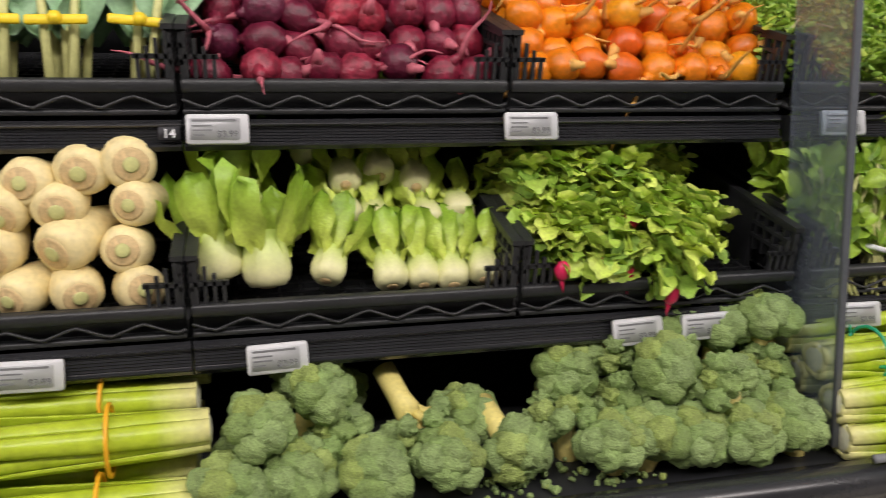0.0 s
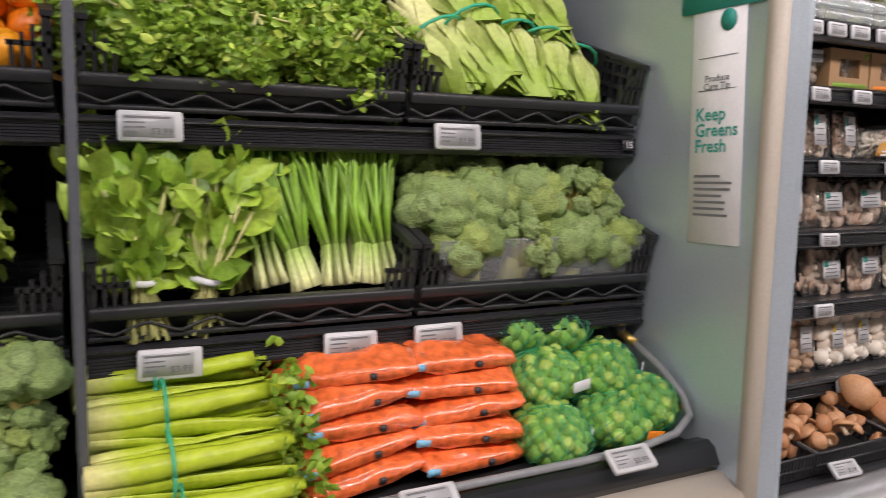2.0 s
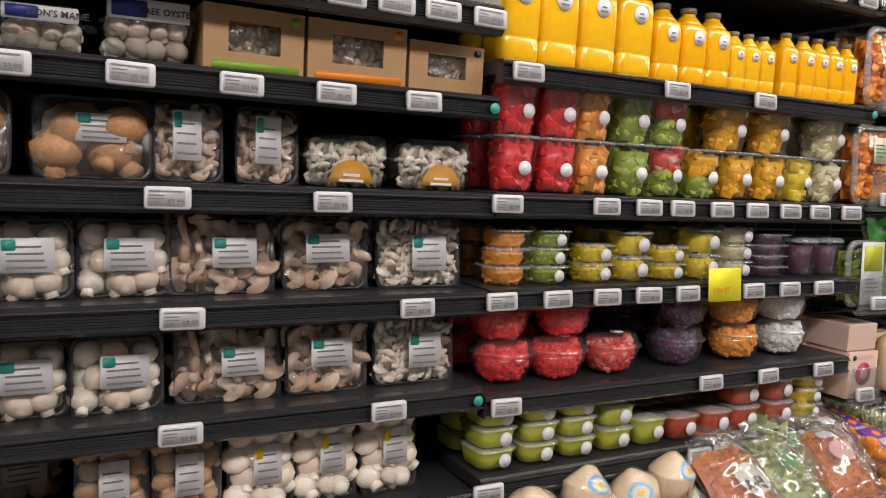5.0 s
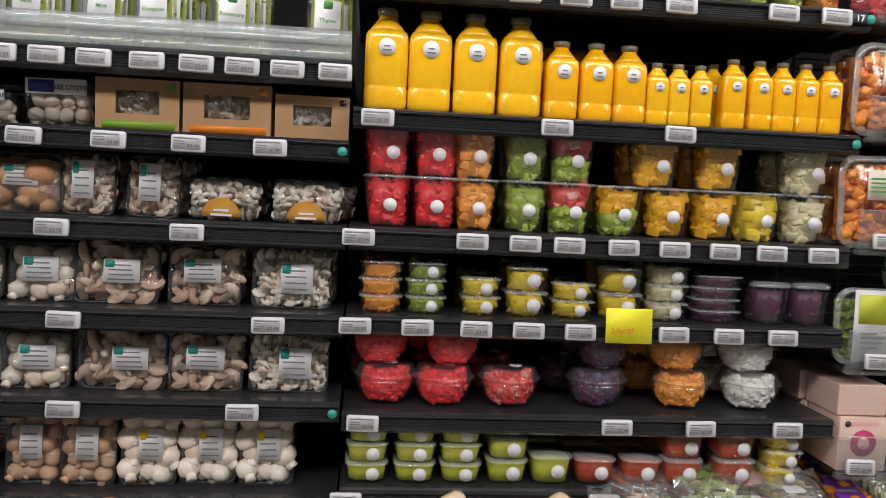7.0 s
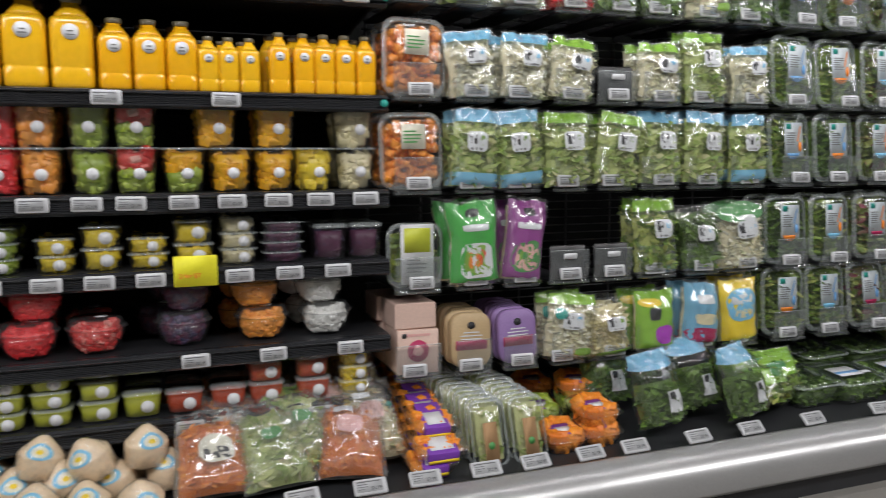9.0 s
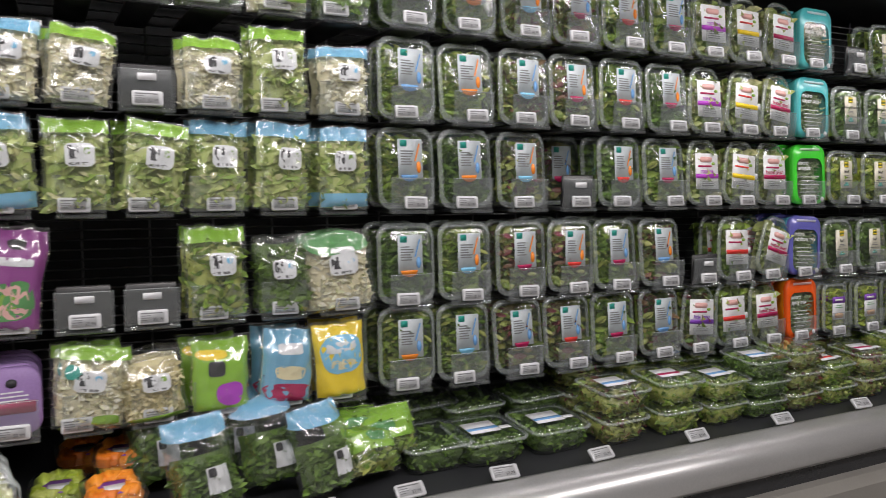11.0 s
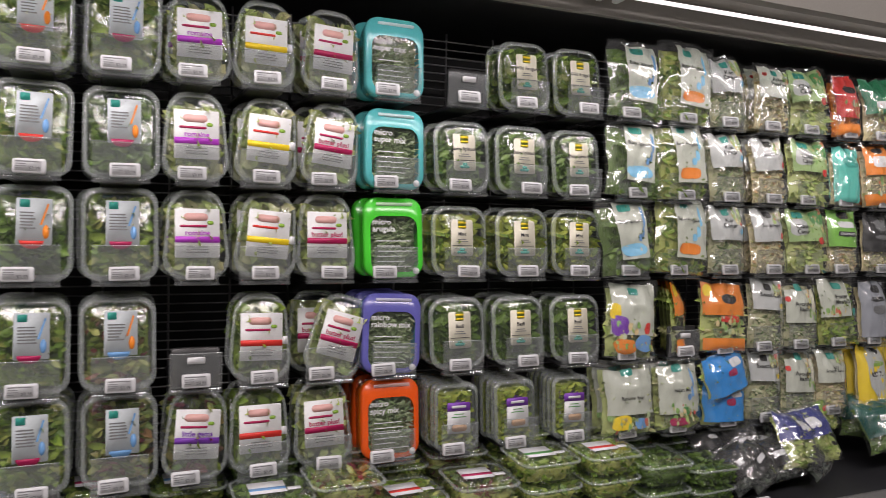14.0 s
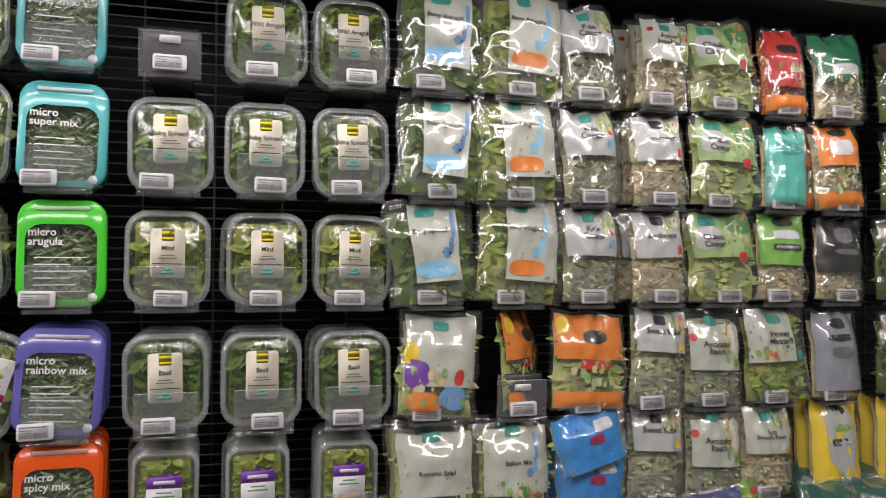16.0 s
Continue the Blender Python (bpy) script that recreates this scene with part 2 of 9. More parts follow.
# ---- mesh kit ----
class Mesh:
    """Collects vertices and faces of one part."""

    def __init__(self):
        self.v, self.f = [], []

    def add(self, v, f):
        k = len(self.v)
        self.v += [tuple(p) for p in v]
        self.f += [tuple(i + k for i in q) for q in f]
        return self

    def loft(self, rings, cap0=True, cap1=True, closed=True):
        n = len(rings[0])
        v = [p for r in rings for p in r]
        f = []
        for a in range(len(rings) - 1):
            for b in range(n if closed else n - 1):
                c = (b + 1) % n
                f.append((a * n + b, a * n + c, (a + 1) * n + c, (a + 1) * n + b))
        if cap0:
            f.append(tuple(range(n - 1, -1, -1)))
        if cap1:
            f.append(tuple((len(rings) - 1) * n + b for b in range(n)))
        return self.add(v, f)

    def box(self, x0, x1, y0, y1, z0, z1, b=0.0, r=None):
        """A block with rounded upright edges and chamfered rims."""
        b = min(b, (x1 - x0) * 0.4, (y1 - y0) * 0.4, (z1 - z0) * 0.4)
        cx, cy, w, d = (x0 + x1) / 2, (y0 + y1) / 2, x1 - x0, y1 - y0
        if b <= 0:
            q = [(x0, y0), (x1, y0), (x1, y1), (x0, y1)]
            return self.loft([[(x, y, z) for x, y in q] for z in (z0, z1)])
        r = r or b
        out = rring(w, d, r, 3)
        ins = rring(w - 2 * b, d - 2 * b, max(r - b, b * 0.3), 3)
        at = lambda ring, z: [(cx + x, cy + y, z) for x, y in ring]
        return self.loft([at(ins, z0), at(out, z0 + b), at(out, z1 - b), at(ins, z1)])

    def tube(self, path, r, n=6, closed=False):
        rings = []
        m = len(path)
        for k, p in enumerate(path):
            a, b = Vector(path[max(k - 1, 0)]), Vector(path[min(k + 1, m - 1)])
            d = (b - a).normalized()
            s = d.cross(Vector((0.13, 0.21, 0.97))).normalized()
            u = s.cross(d)
            rk = r[k] if isinstance(r, (list, tuple)) else r
            rings.append([Vector(p) + rk * (math.cos(t) * s + math.sin(t) * u) for t in (2 * math.pi * i / n for i in range(n))])
        return self.loft(rings)

    def lathe(self, prof, n=16, c=(0, 0, 0), sq=2.0):
        """prof: radius and height. sq above 2 squares the plan."""
        rings = []
        for r, z in prof:
            ring = []
            for i in range(n):
                t = 2 * math.pi * (i + 0.5) / n
                x, y = math.cos(t), math.sin(t)
                k = (abs(x) ** sq + abs(y) ** sq) ** (-1 / sq)
                ring.append((c[0] + r * k * x, c[1] + r * k * y, c[2] + z))
            rings.append(ring)
        return self.loft(rings)

    def blob(self, c, r, rough=0.0, seed=0, n=8, m=6, squash=(1, 1, 1), turn=None):
        """A rounded lump."""
        v, f = [], []
        c = Vector(c)
        for a in range(1, m):
            for b in range(n):
                t, p = math.pi * a / m, 2 * math.pi * b / n
                d = Vector((math.sin(t) * math.cos(p), math.sin(t) * math.sin(p), math.cos(t)))
                k = r * (1 + rough * noise.noise(d * 2.3 + Vector((seed * 7.1, seed * 3.3, 0))))
                q = Vector((d.x * squash[0], d.y * squash[1], d.z * squash[2])) * k
                v.append(c + (turn @ q if turn else q))
        for s in (1, -1):
            q = Vector((0, 0, s * r * squash[2]))
            v.append(c + (turn @ q if turn else q))
        top, bot = len(v) - 2, len(v) - 1
        for b in range(n):
            d = (b + 1) % n
            f.append((top, b, d))
            for a in range(m - 2):
                f.append((a * n + b, (a + 1) * n + b, (a + 1) * n + d, a * n + d))
            f.append((bot, (m - 2) * n + d, (m - 2) * n + b))
        return self.add(v, f)

    def join(self, other):
        return self.add(other.v, other.f)

    def grid(self, fn, nu, nv, u0=0, u1=1, v0=0, v1=1):
        v = [fn(u0 + (u1 - u0) * a / nu, v0 + (v1 - v0) * b / nv) for b in range(nv + 1) for a in range(nu + 1)]
        w = nu + 1
        f = [(b * w + a, b * w + a + 1, (b + 1) * w + a + 1, (b + 1) * w + a) for b in range(nv) for a in range(nu)]
        return self.add(v, f)

    def make(self, name, material, smooth=True):
        me = bpy.data.meshes.new(name)
        me.from_pydata(self.v, [], self.f)
        me.materials.append(material)
        me.polygons.foreach_set("use_smooth", [smooth] * len(me.polygons))
        me.update()
        return me


def rring(w, h, r, n=4):
    """A rounded rectangle round the origin."""
    r = min(r, w / 2 * 0.98, h / 2 * 0.98)
    pts = []
    for cx, cy, a in ((w / 2 - r, h / 2 - r, 0), (-w / 2 + r, h / 2 - r, 90), (-w / 2 + r, -h / 2 + r, 180), (w / 2 - r, -h / 2 + r, 270)):
        for k in range(n + 1):
            t = math.radians(a + 90 * k / n)
            pts.append((cx + r * math.cos(t), cy + r * math.sin(t)))
    return pts


def facing(ring, y, cz=0.0):
    """A ring in the plan that faces the aisle (x, z), at depth y."""
    return [(x, y, cz + z) for x, z in ring]


def part(name, mesh, material, parent, label="", smooth=True, at=None):
    """Links a mesh as one object under a thing or a part."""
    ob = new(name, mesh.make(name, material, smooth) if isinstance(mesh, Mesh) else mesh)
    ob.parent = parent
    if at is not None:
        ob.matrix_basis = at
    if label:
        tagged(ob, label)
    if name in STUFF:
        tagged(ob, kind="stuff")
    return ob


STUFF = ("fruit", "mushrooms", "leaves", "greens", "contents", "filling", "herbs", "sprouts", "stems")


def thing(name, label, category, group="", kind=""):
    ob = new(name)
    ob.empty_display_size = 0.02
    return tagged(ob, label, category, group, kind)


def solid(name, mesh, material, label, category, kind="", smooth=False, group=""):
    return tagged(new(name, mesh.make(name, material, smooth)), label, category, group, kind)


MADE = {}


def put(key, m, build):
    """The thing of that key at the pose m: built once, then copied."""
    if key not in MADE:
        MADE[key] = build()
        MADE[key].matrix_basis = m
        return MADE[key]
    return copy_thing(MADE[key], m)


def words(text, size, material, align="CENTER"):
    """Flat writing that faces the aisle, its baseline at the origin."""
    key = ("words", text, size, material.name, align)
    if key not in MADE:
        c = bpy.data.curves.new("writing", "FONT")
        c.body, c.size, c.align_x, c.resolution_u = text, size, align, 2
        c.space_line, c.offset = 0.85, size * 0.016
        ob = bpy.data.objects.new("writing", c)
        me = ob.to_mesh()
        q = Mesh()
        q.add([(v.co.x, 0, v.co.y) for v in me.vertices], [tuple(p.vertices) for p in me.polygons])
        ob.to_mesh_clear()
        bpy.data.objects.remove(ob)
        MADE[key] = q
    src = MADE[key]
    q = Mesh()
    q.v, q.f = list(src.v), list(src.f)
    return q


def bars(n, w, h, step, left=True, seed=1):
    """Unreadable lines of print."""
    rnd, q = random.Random(seed), Mesh()
    for k in range(n):
        ww = w * rnd.uniform(0.6, 1.0)
        x0 = -w / 2 if left else -ww / 2
        q.add([(x0, 0, -k * step), (x0 + ww, 0, -k * step), (x0 + ww, 0, -k * step + h), (x0, 0, -k * step + h)], [(0, 1, 2, 3)])
    return q


def card(x0, x1, z0, z1, y=0.0, r=0.002, t=0.0006):
    """A thin sheet that faces the aisle."""
    ring = [(x + (x0 + x1) / 2, z + (z0 + z1) / 2) for x, z in rring(x1 - x0, z1 - z0, r, 2)]
    return Mesh().loft([[(x, y, z) for x, z in ring], [(x, y + t, z) for x, z in ring]])
# ---- the shop and the two cases ----
def slab(name, x0, x1, y0, y1, z0, z1, material, label, category, b=0.0):
    return solid(name, Mesh().box(x0, x1, y0, y1, z0, z1, b), material, label, category, "structure")


slab("floor", -4, 12, -4, 2.2, -0.1, 0, FLOOR, "polished grey concrete shop floor", "floor")
slab("ceiling", -4, 12, -4, 2.2, 3.3, 3.4, CEIL, "plain painted shop ceiling", "ceiling")
slab("wall_south", -4, 12, -4.1, -4, 0, 3.3, WALL, "plain pale shop wall across the aisle", "wall")
slab("wall_north", -4, 12, 2.0, 2.1, 0, 3.3, WALL, "plain pale shop wall behind the cases", "wall")
slab("wall_west", -4.1, -4, -4, 2.0, 0, 3.3, WALL, "plain pale shop wall", "wall")
slab("wall_east", 12, 12.1, -4, 2.0, 0, 3.3, WALL, "plain pale shop wall", "wall")

# black insides of the cases
slab("case_back_panel", -1.4, 8.9, 1.72, 1.76, 0.3, 2.1, BACK, "black rear panel of the chilled cases", "panel")
slab("case_side_panel", -1.44, -1.4, 0.84, 1.76, 0.0, 2.1, BACK, "black side panel of the produce case", "panel")
slab("case_side_panel", 8.9, 8.94, 0.84, 1.76, 0.0, 2.1, BACK, "black side panel of the chilled case", "panel")
slab("case_top", -1.4, 8.9, 0.86, 1.72, 1.985, 2.02, BACK, "black underside of the case canopy", "canopy")


def along(prof, x0, x1):
    """A profile in (y, z) drawn out along the case."""
    return Mesh().loft([[(x, y, z) for y, z in prof] for x in (x0, x1)])


for x0, x1 in ((-1.4, 1.765), (1.85, 8.9)):
    solid("canopy_fascia", along([(0.80, 1.968), (0.785, 1.975), (0.785, 2.36), (0.86, 2.36), (0.86, 1.968)], x0, x1), FASCIA,
          "grey painted fascia above the case", "fascia", "structure")
    solid("canopy_trim", along([(0.87, 1.912), (0.885, 1.912), (0.885, 1.984), (0.862, 1.984), (0.862, 1.965), (0.87, 1.96)], x0, x1), FASCIA,
          "grey strip behind the lamp tube", "trim", "structure")
    solid("case_deck", along([(0.925, 0.655), (0.925, 0.675), (1.72, 0.80), (1.72, 0.775)], x0, x1), BLACK,
          "black sloping bottom deck of the chilled case", "deck", "structure") if x0 > 1 else None

k = 0
x = 1.87
while x < 8.8:
    lamp = thing("lamp_tube", "white glowing lamp tube under the case canopy", "lamp", "canopy lamp tubes")
    part("tube", Mesh().tube([(0, 0, 0), (1.17, 0, 0)], 0.005, 10), TUBE, lamp)
    for e in (0.0, 1.155):
        part("end_cap", Mesh().box(e, e + 0.016, -0.016, 0.016, -0.016, 0.028, 0.003), TAGW, lamp)
    lamp.matrix_basis = pose(x, 0.822, 1.945)
    x += 1.2
hook = thing("ceiling_hook", "small round metal knob under the canopy edge", "knob")
part("knob", Mesh().blob((0, 0, 0), 0.012, n=12, m=8), STEEL, hook)
part("stem", Mesh().tube([(0, 0, 0.008), (0, 0, 0.04)], 0.004, 8), STEEL, hook)
hook.matrix_basis = pose(7.56, 0.90, 1.946)

# front of the chilled case: bumper rail and body
solid("front_rail", along([(0.93, 0.66), (0.925, 0.682), (0.905, 0.688), (0.86, 0.672), (0.835, 0.645), (0.828, 0.60), (0.84, 0.585), (0.90, 0.585), (0.93, 0.60)], 1.85, 8.9), BUMPER,
      "shiny grey metal front rail of the chilled case", "rail", "structure", True)
solid("front_groove", along([(0.86, 0.53), (0.86, 0.585), (0.93, 0.585), (0.93, 0.53)], 1.85, 8.9), RAIL, "dark groove below the front rail", "trim", "structure")
solid("front_body", along([(0.835, 0.12), (0.82, 0.14), (0.815, 0.50), (0.83, 0.53), (0.95, 0.53), (0.95, 0.12)], 1.85, 8.9), FASCIA,
      "grey front body of the chilled case", "panel", "structure")
slab("kick_plate", -1.4, 8.9, 0.90, 0.95, 0, 0.12, RAIL, "black kick plate under the cases", "trim")
# front of the produce case: beige bumper and black lip
solid("front_lip", along([(0.93, 0.80), (0.925, 0.828), (0.90, 0.833), (0.885, 0.825), (0.872, 0.80), (0.88, 0.785), (0.93, 0.785)], -1.4, 1.765), RAIL,
      "black plastic lip along the produce deck", "trim", "structure", True)
solid("front_bumper", along([(0.90, 0.785), (0.865, 0.79), (0.825, 0.772), (0.79, 0.735), (0.775, 0.68), (0.78, 0.62), (0.80, 0.60), (0.93, 0.60), (0.93, 0.785)], -1.4, 1.765), BEIGE,
      "beige rounded bumper of the produce case", "bumper", "structure", True)
solid("bumper_seam", along([(0.786, 0.742), (0.792, 0.749), (0.80, 0.749), (0.80, 0.742)], -1.4, 1.765), INK, "thin dark seam along the bumper", "trim", "structure")
solid("front_body", along([(0.83, 0.12), (0.815, 0.14), (0.81, 0.60), (0.95, 0.60), (0.95, 0.12)], -1.4, 1.765), FASCIA,
      "grey front body of the produce case", "panel", "structure")
solid("produce_deck", along([(0.93, 0.79), (0.93, 0.812), (1.72, 0.90), (1.72, 0.87)], -1.4, 1.765), BLACK, "black sloping bottom deck of the produce case", "deck", "structure")
# black panels with handles low at the back of the produce deck
for k in range(9):
    p = thing("vent_panel", "black plastic panel at the back of the deck", "panel", "deck back panels")
    part("plate", Mesh().box(-0.148, 0.148, 0, 0.02, 0, 0.2, 0.006), BLACK, p)
    part("recess", Mesh().box(-0.11, 0.11, -0.012, -0.0005, 0.05, 0.13, 0.005), CRATE, p)
    p.matrix_basis = pose(-0.95 + 0.3 * k, 1.47, 0.875, -8)

# the stainless end panel between the cases, with its sign
panel = thing("end_panel", "brushed stainless end panel between the two cases", "panel", kind="structure")
prof = [(1.765, 1.75), (1.765, 0.835), (1.770, 0.824), (1.782, 0.812), (1.802, 0.795), (1.812, 0.795), (1.818, 0.805), (1.82, 0.83), (1.82, 1.75)]
part("body", Mesh().loft([[(x, y, z) for x, y in prof] for z in (0.0, 2.36)]), STEEL, panel, smooth=False)
# beige strip over the bevel: the warm reflection in the steel, put in as colour
part("edge_strip", Mesh().loft([[(x, y, z) for x, y in ((1.7645, 0.834), (1.7695, 0.8225), (1.7815, 0.8105), (1.779, 0.808), (1.767, 0.820), (1.761, 0.834))] for z in (0.1, 2.3)]), BEIGE, panel, "pale painted reflection along the end panel edge")
sign = thing("paper_sign", "white paper sign about keeping greens fresh taped to steel", "sign")
part("sheet", card(-0.055, 0.055, 0.0, 0.39, r=0.001), BRIGHT, sign)
part("writing", words("Keep\nGreens\nFresh", 0.03, INK, "LEFT"), TEALP, sign, at=Matrix.Translation((-0.043, -0.0016, 0.20)))
part("heading", words("Produce\nCare Tip", 0.015, GREYINK), GREYINK, sign, at=Matrix.Translation((0.0, -0.0016, 0.262)))
part("small_print", bars(7, 0.085, 0.004, 0.0105), GREYINK, sign, at=Matrix.Translation((0, -0.0016, 0.108)))
part("rule", card(-0.04, 0.04, 0.248, 0.2492, y=-0.0012), GREYINK, sign)
part("rule", card(-0.04, 0.04, 0.30, 0.3012, y=-0.0012), GREYINK, sign)
part("emblem", Mesh().loft([[(0.02 + 0.017 * math.cos(a), y, 0.355 + 0.017 * math.sin(a)) for a in (k * math.pi / 10 for k in range(20))] for y in (-0.0016, -0.0008)]), TEALP, sign)
sign.matrix_basis = Matrix.Translation((1.762, 0.916, 1.158)) @ pose(0, 0, 0, 0, -2, -90)
board = thing("green_sign", "green printed sign above the paper on steel", "sign")
part("sheet", card(-0.085, 0.085, 0, 0.14, r=0.002), TEALP, board)
part("writing", bars(4, 0.12, 0.008, 0.02, seed=4), LIMEP, board, at=Matrix.Translation((0, -0.0015, 0.085)))
board.matrix_basis = Matrix.Translation((1.7600, 0.925, 1.532)) @ pose(0, 0, 0, 0, 0, -90)


def divider(x, y0, y1, z0, z1, label, sheet, edge):
    d = thing("acrylic_divider", label, "divider")
    part("sheet", Mesh().box(-0.004, 0.004, y0, y1, z0, z1, 0.001), sheet, d)
    part("front_edge", Mesh().box(-0.006, 0.006, y0 - 0.008, y0 - 0.0005, z0, z1, 0.002), edge, d)
    d.matrix_basis = pose(x, 0, 0)
    return d


clear_edge = mat("polished_acrylic_edge", (0.10, 0.11, 0.125), 0.2, 0, 0.15, 12)
divider(0.826, 0.965, 1.09, 0.834, 1.98, "clear acrylic divider standing between produce crates", ACRYL, clear_edge)
divider(8.015, 1.0, 1.06, 0.83, 1.93, "clear acrylic divider between hanging salad packs", GUARD, GUARD)


def rail_profile(y, z0, z1):
    """A price rail: rolled lips above and below, fine ribs on the channel between them."""
    h = z1 - z0
    ribs = []
    for k in range(5):
        z = 0.26 + 0.095 * k
        ribs += [(y - 0.001, z0 + z * h), (y - 0.0026, z0 + (z + 0.03) * h), (y - 0.001, z0 + (z + 0.06) * h)]
    return [(y, z0), (y - 0.006, z0 + 0.13 * h), (y - 0.007, z0 + 0.18 * h), (y - 0.002, z0 + 0.23 * h)] + ribs + [(y - 0.001, z0 + 0.74 * h), (y - 0.006, z0 + 0.77 * h),
            (y - 0.008, z0 + 0.82 * h), (y - 0.003, z0 + 0.86 * h), (y - 0.003, z0 + 0.92 * h), (y + 0.002, z1), (y + 0.02, z1), (y + 0.02, z0)]


def shelf(x0, x1, y, z0, z1, depth, label, rake=0.0):
    s = thing("shelf", label, "shelf", "case shelves", "structure")
    part("board", Mesh().loft([[(x, y + 0.02, z1 - 0.022), (x, y + 0.02, z1), (x, y + depth, z1 + rake), (x, y + depth, z1 - 0.022 + rake)] for x in (x0, x1)]), BLACK, s, smooth=False)
    part("price_rail", along(rail_profile(y, z0, z1), x0, x1), RAIL, s, smooth=False)
    for x in (x0 + 0.012, x1 - 0.018):
        part("bracket", Mesh().loft([[(xx, y + 0.05, z1 - 0.024), (xx, y + depth, z1 - 0.024 + rake), (xx, y + depth, z1 - 0.09)] for xx in (x, x + 0.005)]), BLACK, s, smooth=False)
    return s


MUSH = [(1.545, 1.590), (1.416, 1.454), (1.264, 1.303), (1.109, 1.148), (0.954, 0.992), (0.773, 0.815)]
FRUIT = [(1.700, 1.738), (1.476, 1.513), (1.265, 1.306), (1.114, 1.150), (0.938, 0.976), (0.793, 0.836)]
for z0, z1 in MUSH:
    shelf(1.825, 2.768, 1.104, z0, z1, 0.56, "black steel shelf with price rail under packed mushrooms")
for z0, z1 in FRUIT:
    shelf(2.773, 3.70, 1.104, z0, z1, 0.56, "black steel shelf with price rail under cut fruit and juice")
for x in (2.7705, 3.705):
    solid("shelf_upright", Mesh().box(x - 0.014, x + 0.014, 1.66, 1.70, 0.5, 1.98, 0.003), BLACK, "black slotted shelf upright", "upright", "structure")

# wire grid behind the hanging packs
grid_wires = Mesh()
for k in range(52):
    z = 0.80 + 0.0225 * k
    grid_wires.tube([(3.72, 1.40, z), (8.88, 1.40, z)], 0.0022, 5)
for k in range(36):
    grid_wires.tube([(3.73 + 0.147 * k, 1.404, 0.79), (3.73 + 0.147 * k, 1.404, 1.97)], 0.0028, 5)
tagged(new("wire_grid", grid_wires.make("wire_grid", WIRE)), "grey wire grid on which the packs hang", "grid", kind="stuff")


# ---- price tags ----
def price_tag(w, h, green=False):
    t = thing("price_tag", "white electronic price tag with a grey screen", "price tag", "price tags")
    part("case", Mesh().loft([facing(rring(w - 0.003, h - 0.003, 0.003, 2), -0.0075), facing(rring(w, h, 0.004, 2), -0.005), facing(rring(w, h, 0.004, 2), 0.0)]), TAGW, t)
    part("screen", card(-w * 0.44, w * 0.36, -h * 0.36, h * 0.36, -0.0082), TAGS, t)
    q = bars(3, w * 0.32, h * 0.05, h * 0.15, seed=2)
    q.v = [(x - w * 0.24, -0.0087, z + h * 0.08) for x, y, z in q.v]
    q.add([(-w * 0.40, -0.0087, h * 0.24), (w * 0.30, -0.0087, h * 0.24), (w * 0.30, -0.0087, h * 0.31), (-w * 0.40, -0.0087, h * 0.31)], [(0, 1, 2, 3)])
    price = words("$3.99", h * 0.30, INK)
    price.v = [(x + w * 0.16, -0.0088, z - h * 0.27) for x, y, z in price.v]
    part("print", q.join(price), GREYINK, t)
    return t


def tag_at(x, y, z, w=0.058, h=0.030, tilt=-8, turn=0, roll=0):
    return put(("tag", w, h), pose(x, y, z, tilt, roll, turn), lambda: price_tag(w, h))


def tag_row(xs, z, y=1.097, w=0.057, h=0.029):
    for k, x in enumerate(xs):
        tag_at(x, y, z, w, h, tilt=-6, turn=random.uniform(-2, 2), roll=random.uniform(-1, 1))


tag_row([1.90, 1.97, 2.04, 2.115, 2.195, 2.27, 2.345, 2.43, 2.51, 2.585, 2.66, 2.74], 1.567)
tag_row([1.93, 2.10, 2.235, 2.37, 2.50, 2.635], 1.434)
tag_row([1.90, 2.02, 2.28, 2.50], 1.284)
tag_row([1.90, 2.06, 2.30, 2.64], 1.128)
tag_row([1.90, 2.05, 2.30, 2.60], 0.973)
tag_row([1.93, 2.16, 2.395], 0.794)
tag_row([2.81, 2.95, 3.06, 3.15, 3.24, 3.34, 3.53, 3.63], 1.72)
tag_row([2.815, 3.13, 3.355], 1.495)
tag_row([2.79, 2.99, 3.085, 3.165, 3.265, 3.36, 3.455, 3.545, 3.645], 1.288)
tag_row([2.79, 2.90, 3.005, 3.10, 3.195, 3.37, 3.475, 3.58], 1.132)
tag_row([2.81, 3.275, 3.435, 3.605], 0.957)
tag_row([2.785, 3.26, 3.535, 3.65], 0.815)
for x, z in ((2.757, 1.434), (2.756, 0.973), (3.69, 1.495), (3.695, 1.72), (3.69, 0.815)):
    put("dot", pose(x, 1.095, z), lambda: tagged(new("green_sticker", Mesh().lathe([(0.0085, 0), (0.0085, 0.0015)], 14).make("green_sticker", TEALP)), "round green sticker on the price rail", "sticker")).rotation_euler = (radians(90), 0, 0)
note = thing("yellow_note", "bright yellow paper notice clipped to the price rail", "notice")
part("sheet", card(-0.043, 0.043, -0.03, 0.033, -0.001), NOTE, note)
part("writing", words("2 for $7", 0.013, REDP), ORANGEP, note, at=Matrix.Translation((-0.012, -0.003, -0.012)))
note.matrix_basis = pose(3.282, 1.088, 1.146, -6)
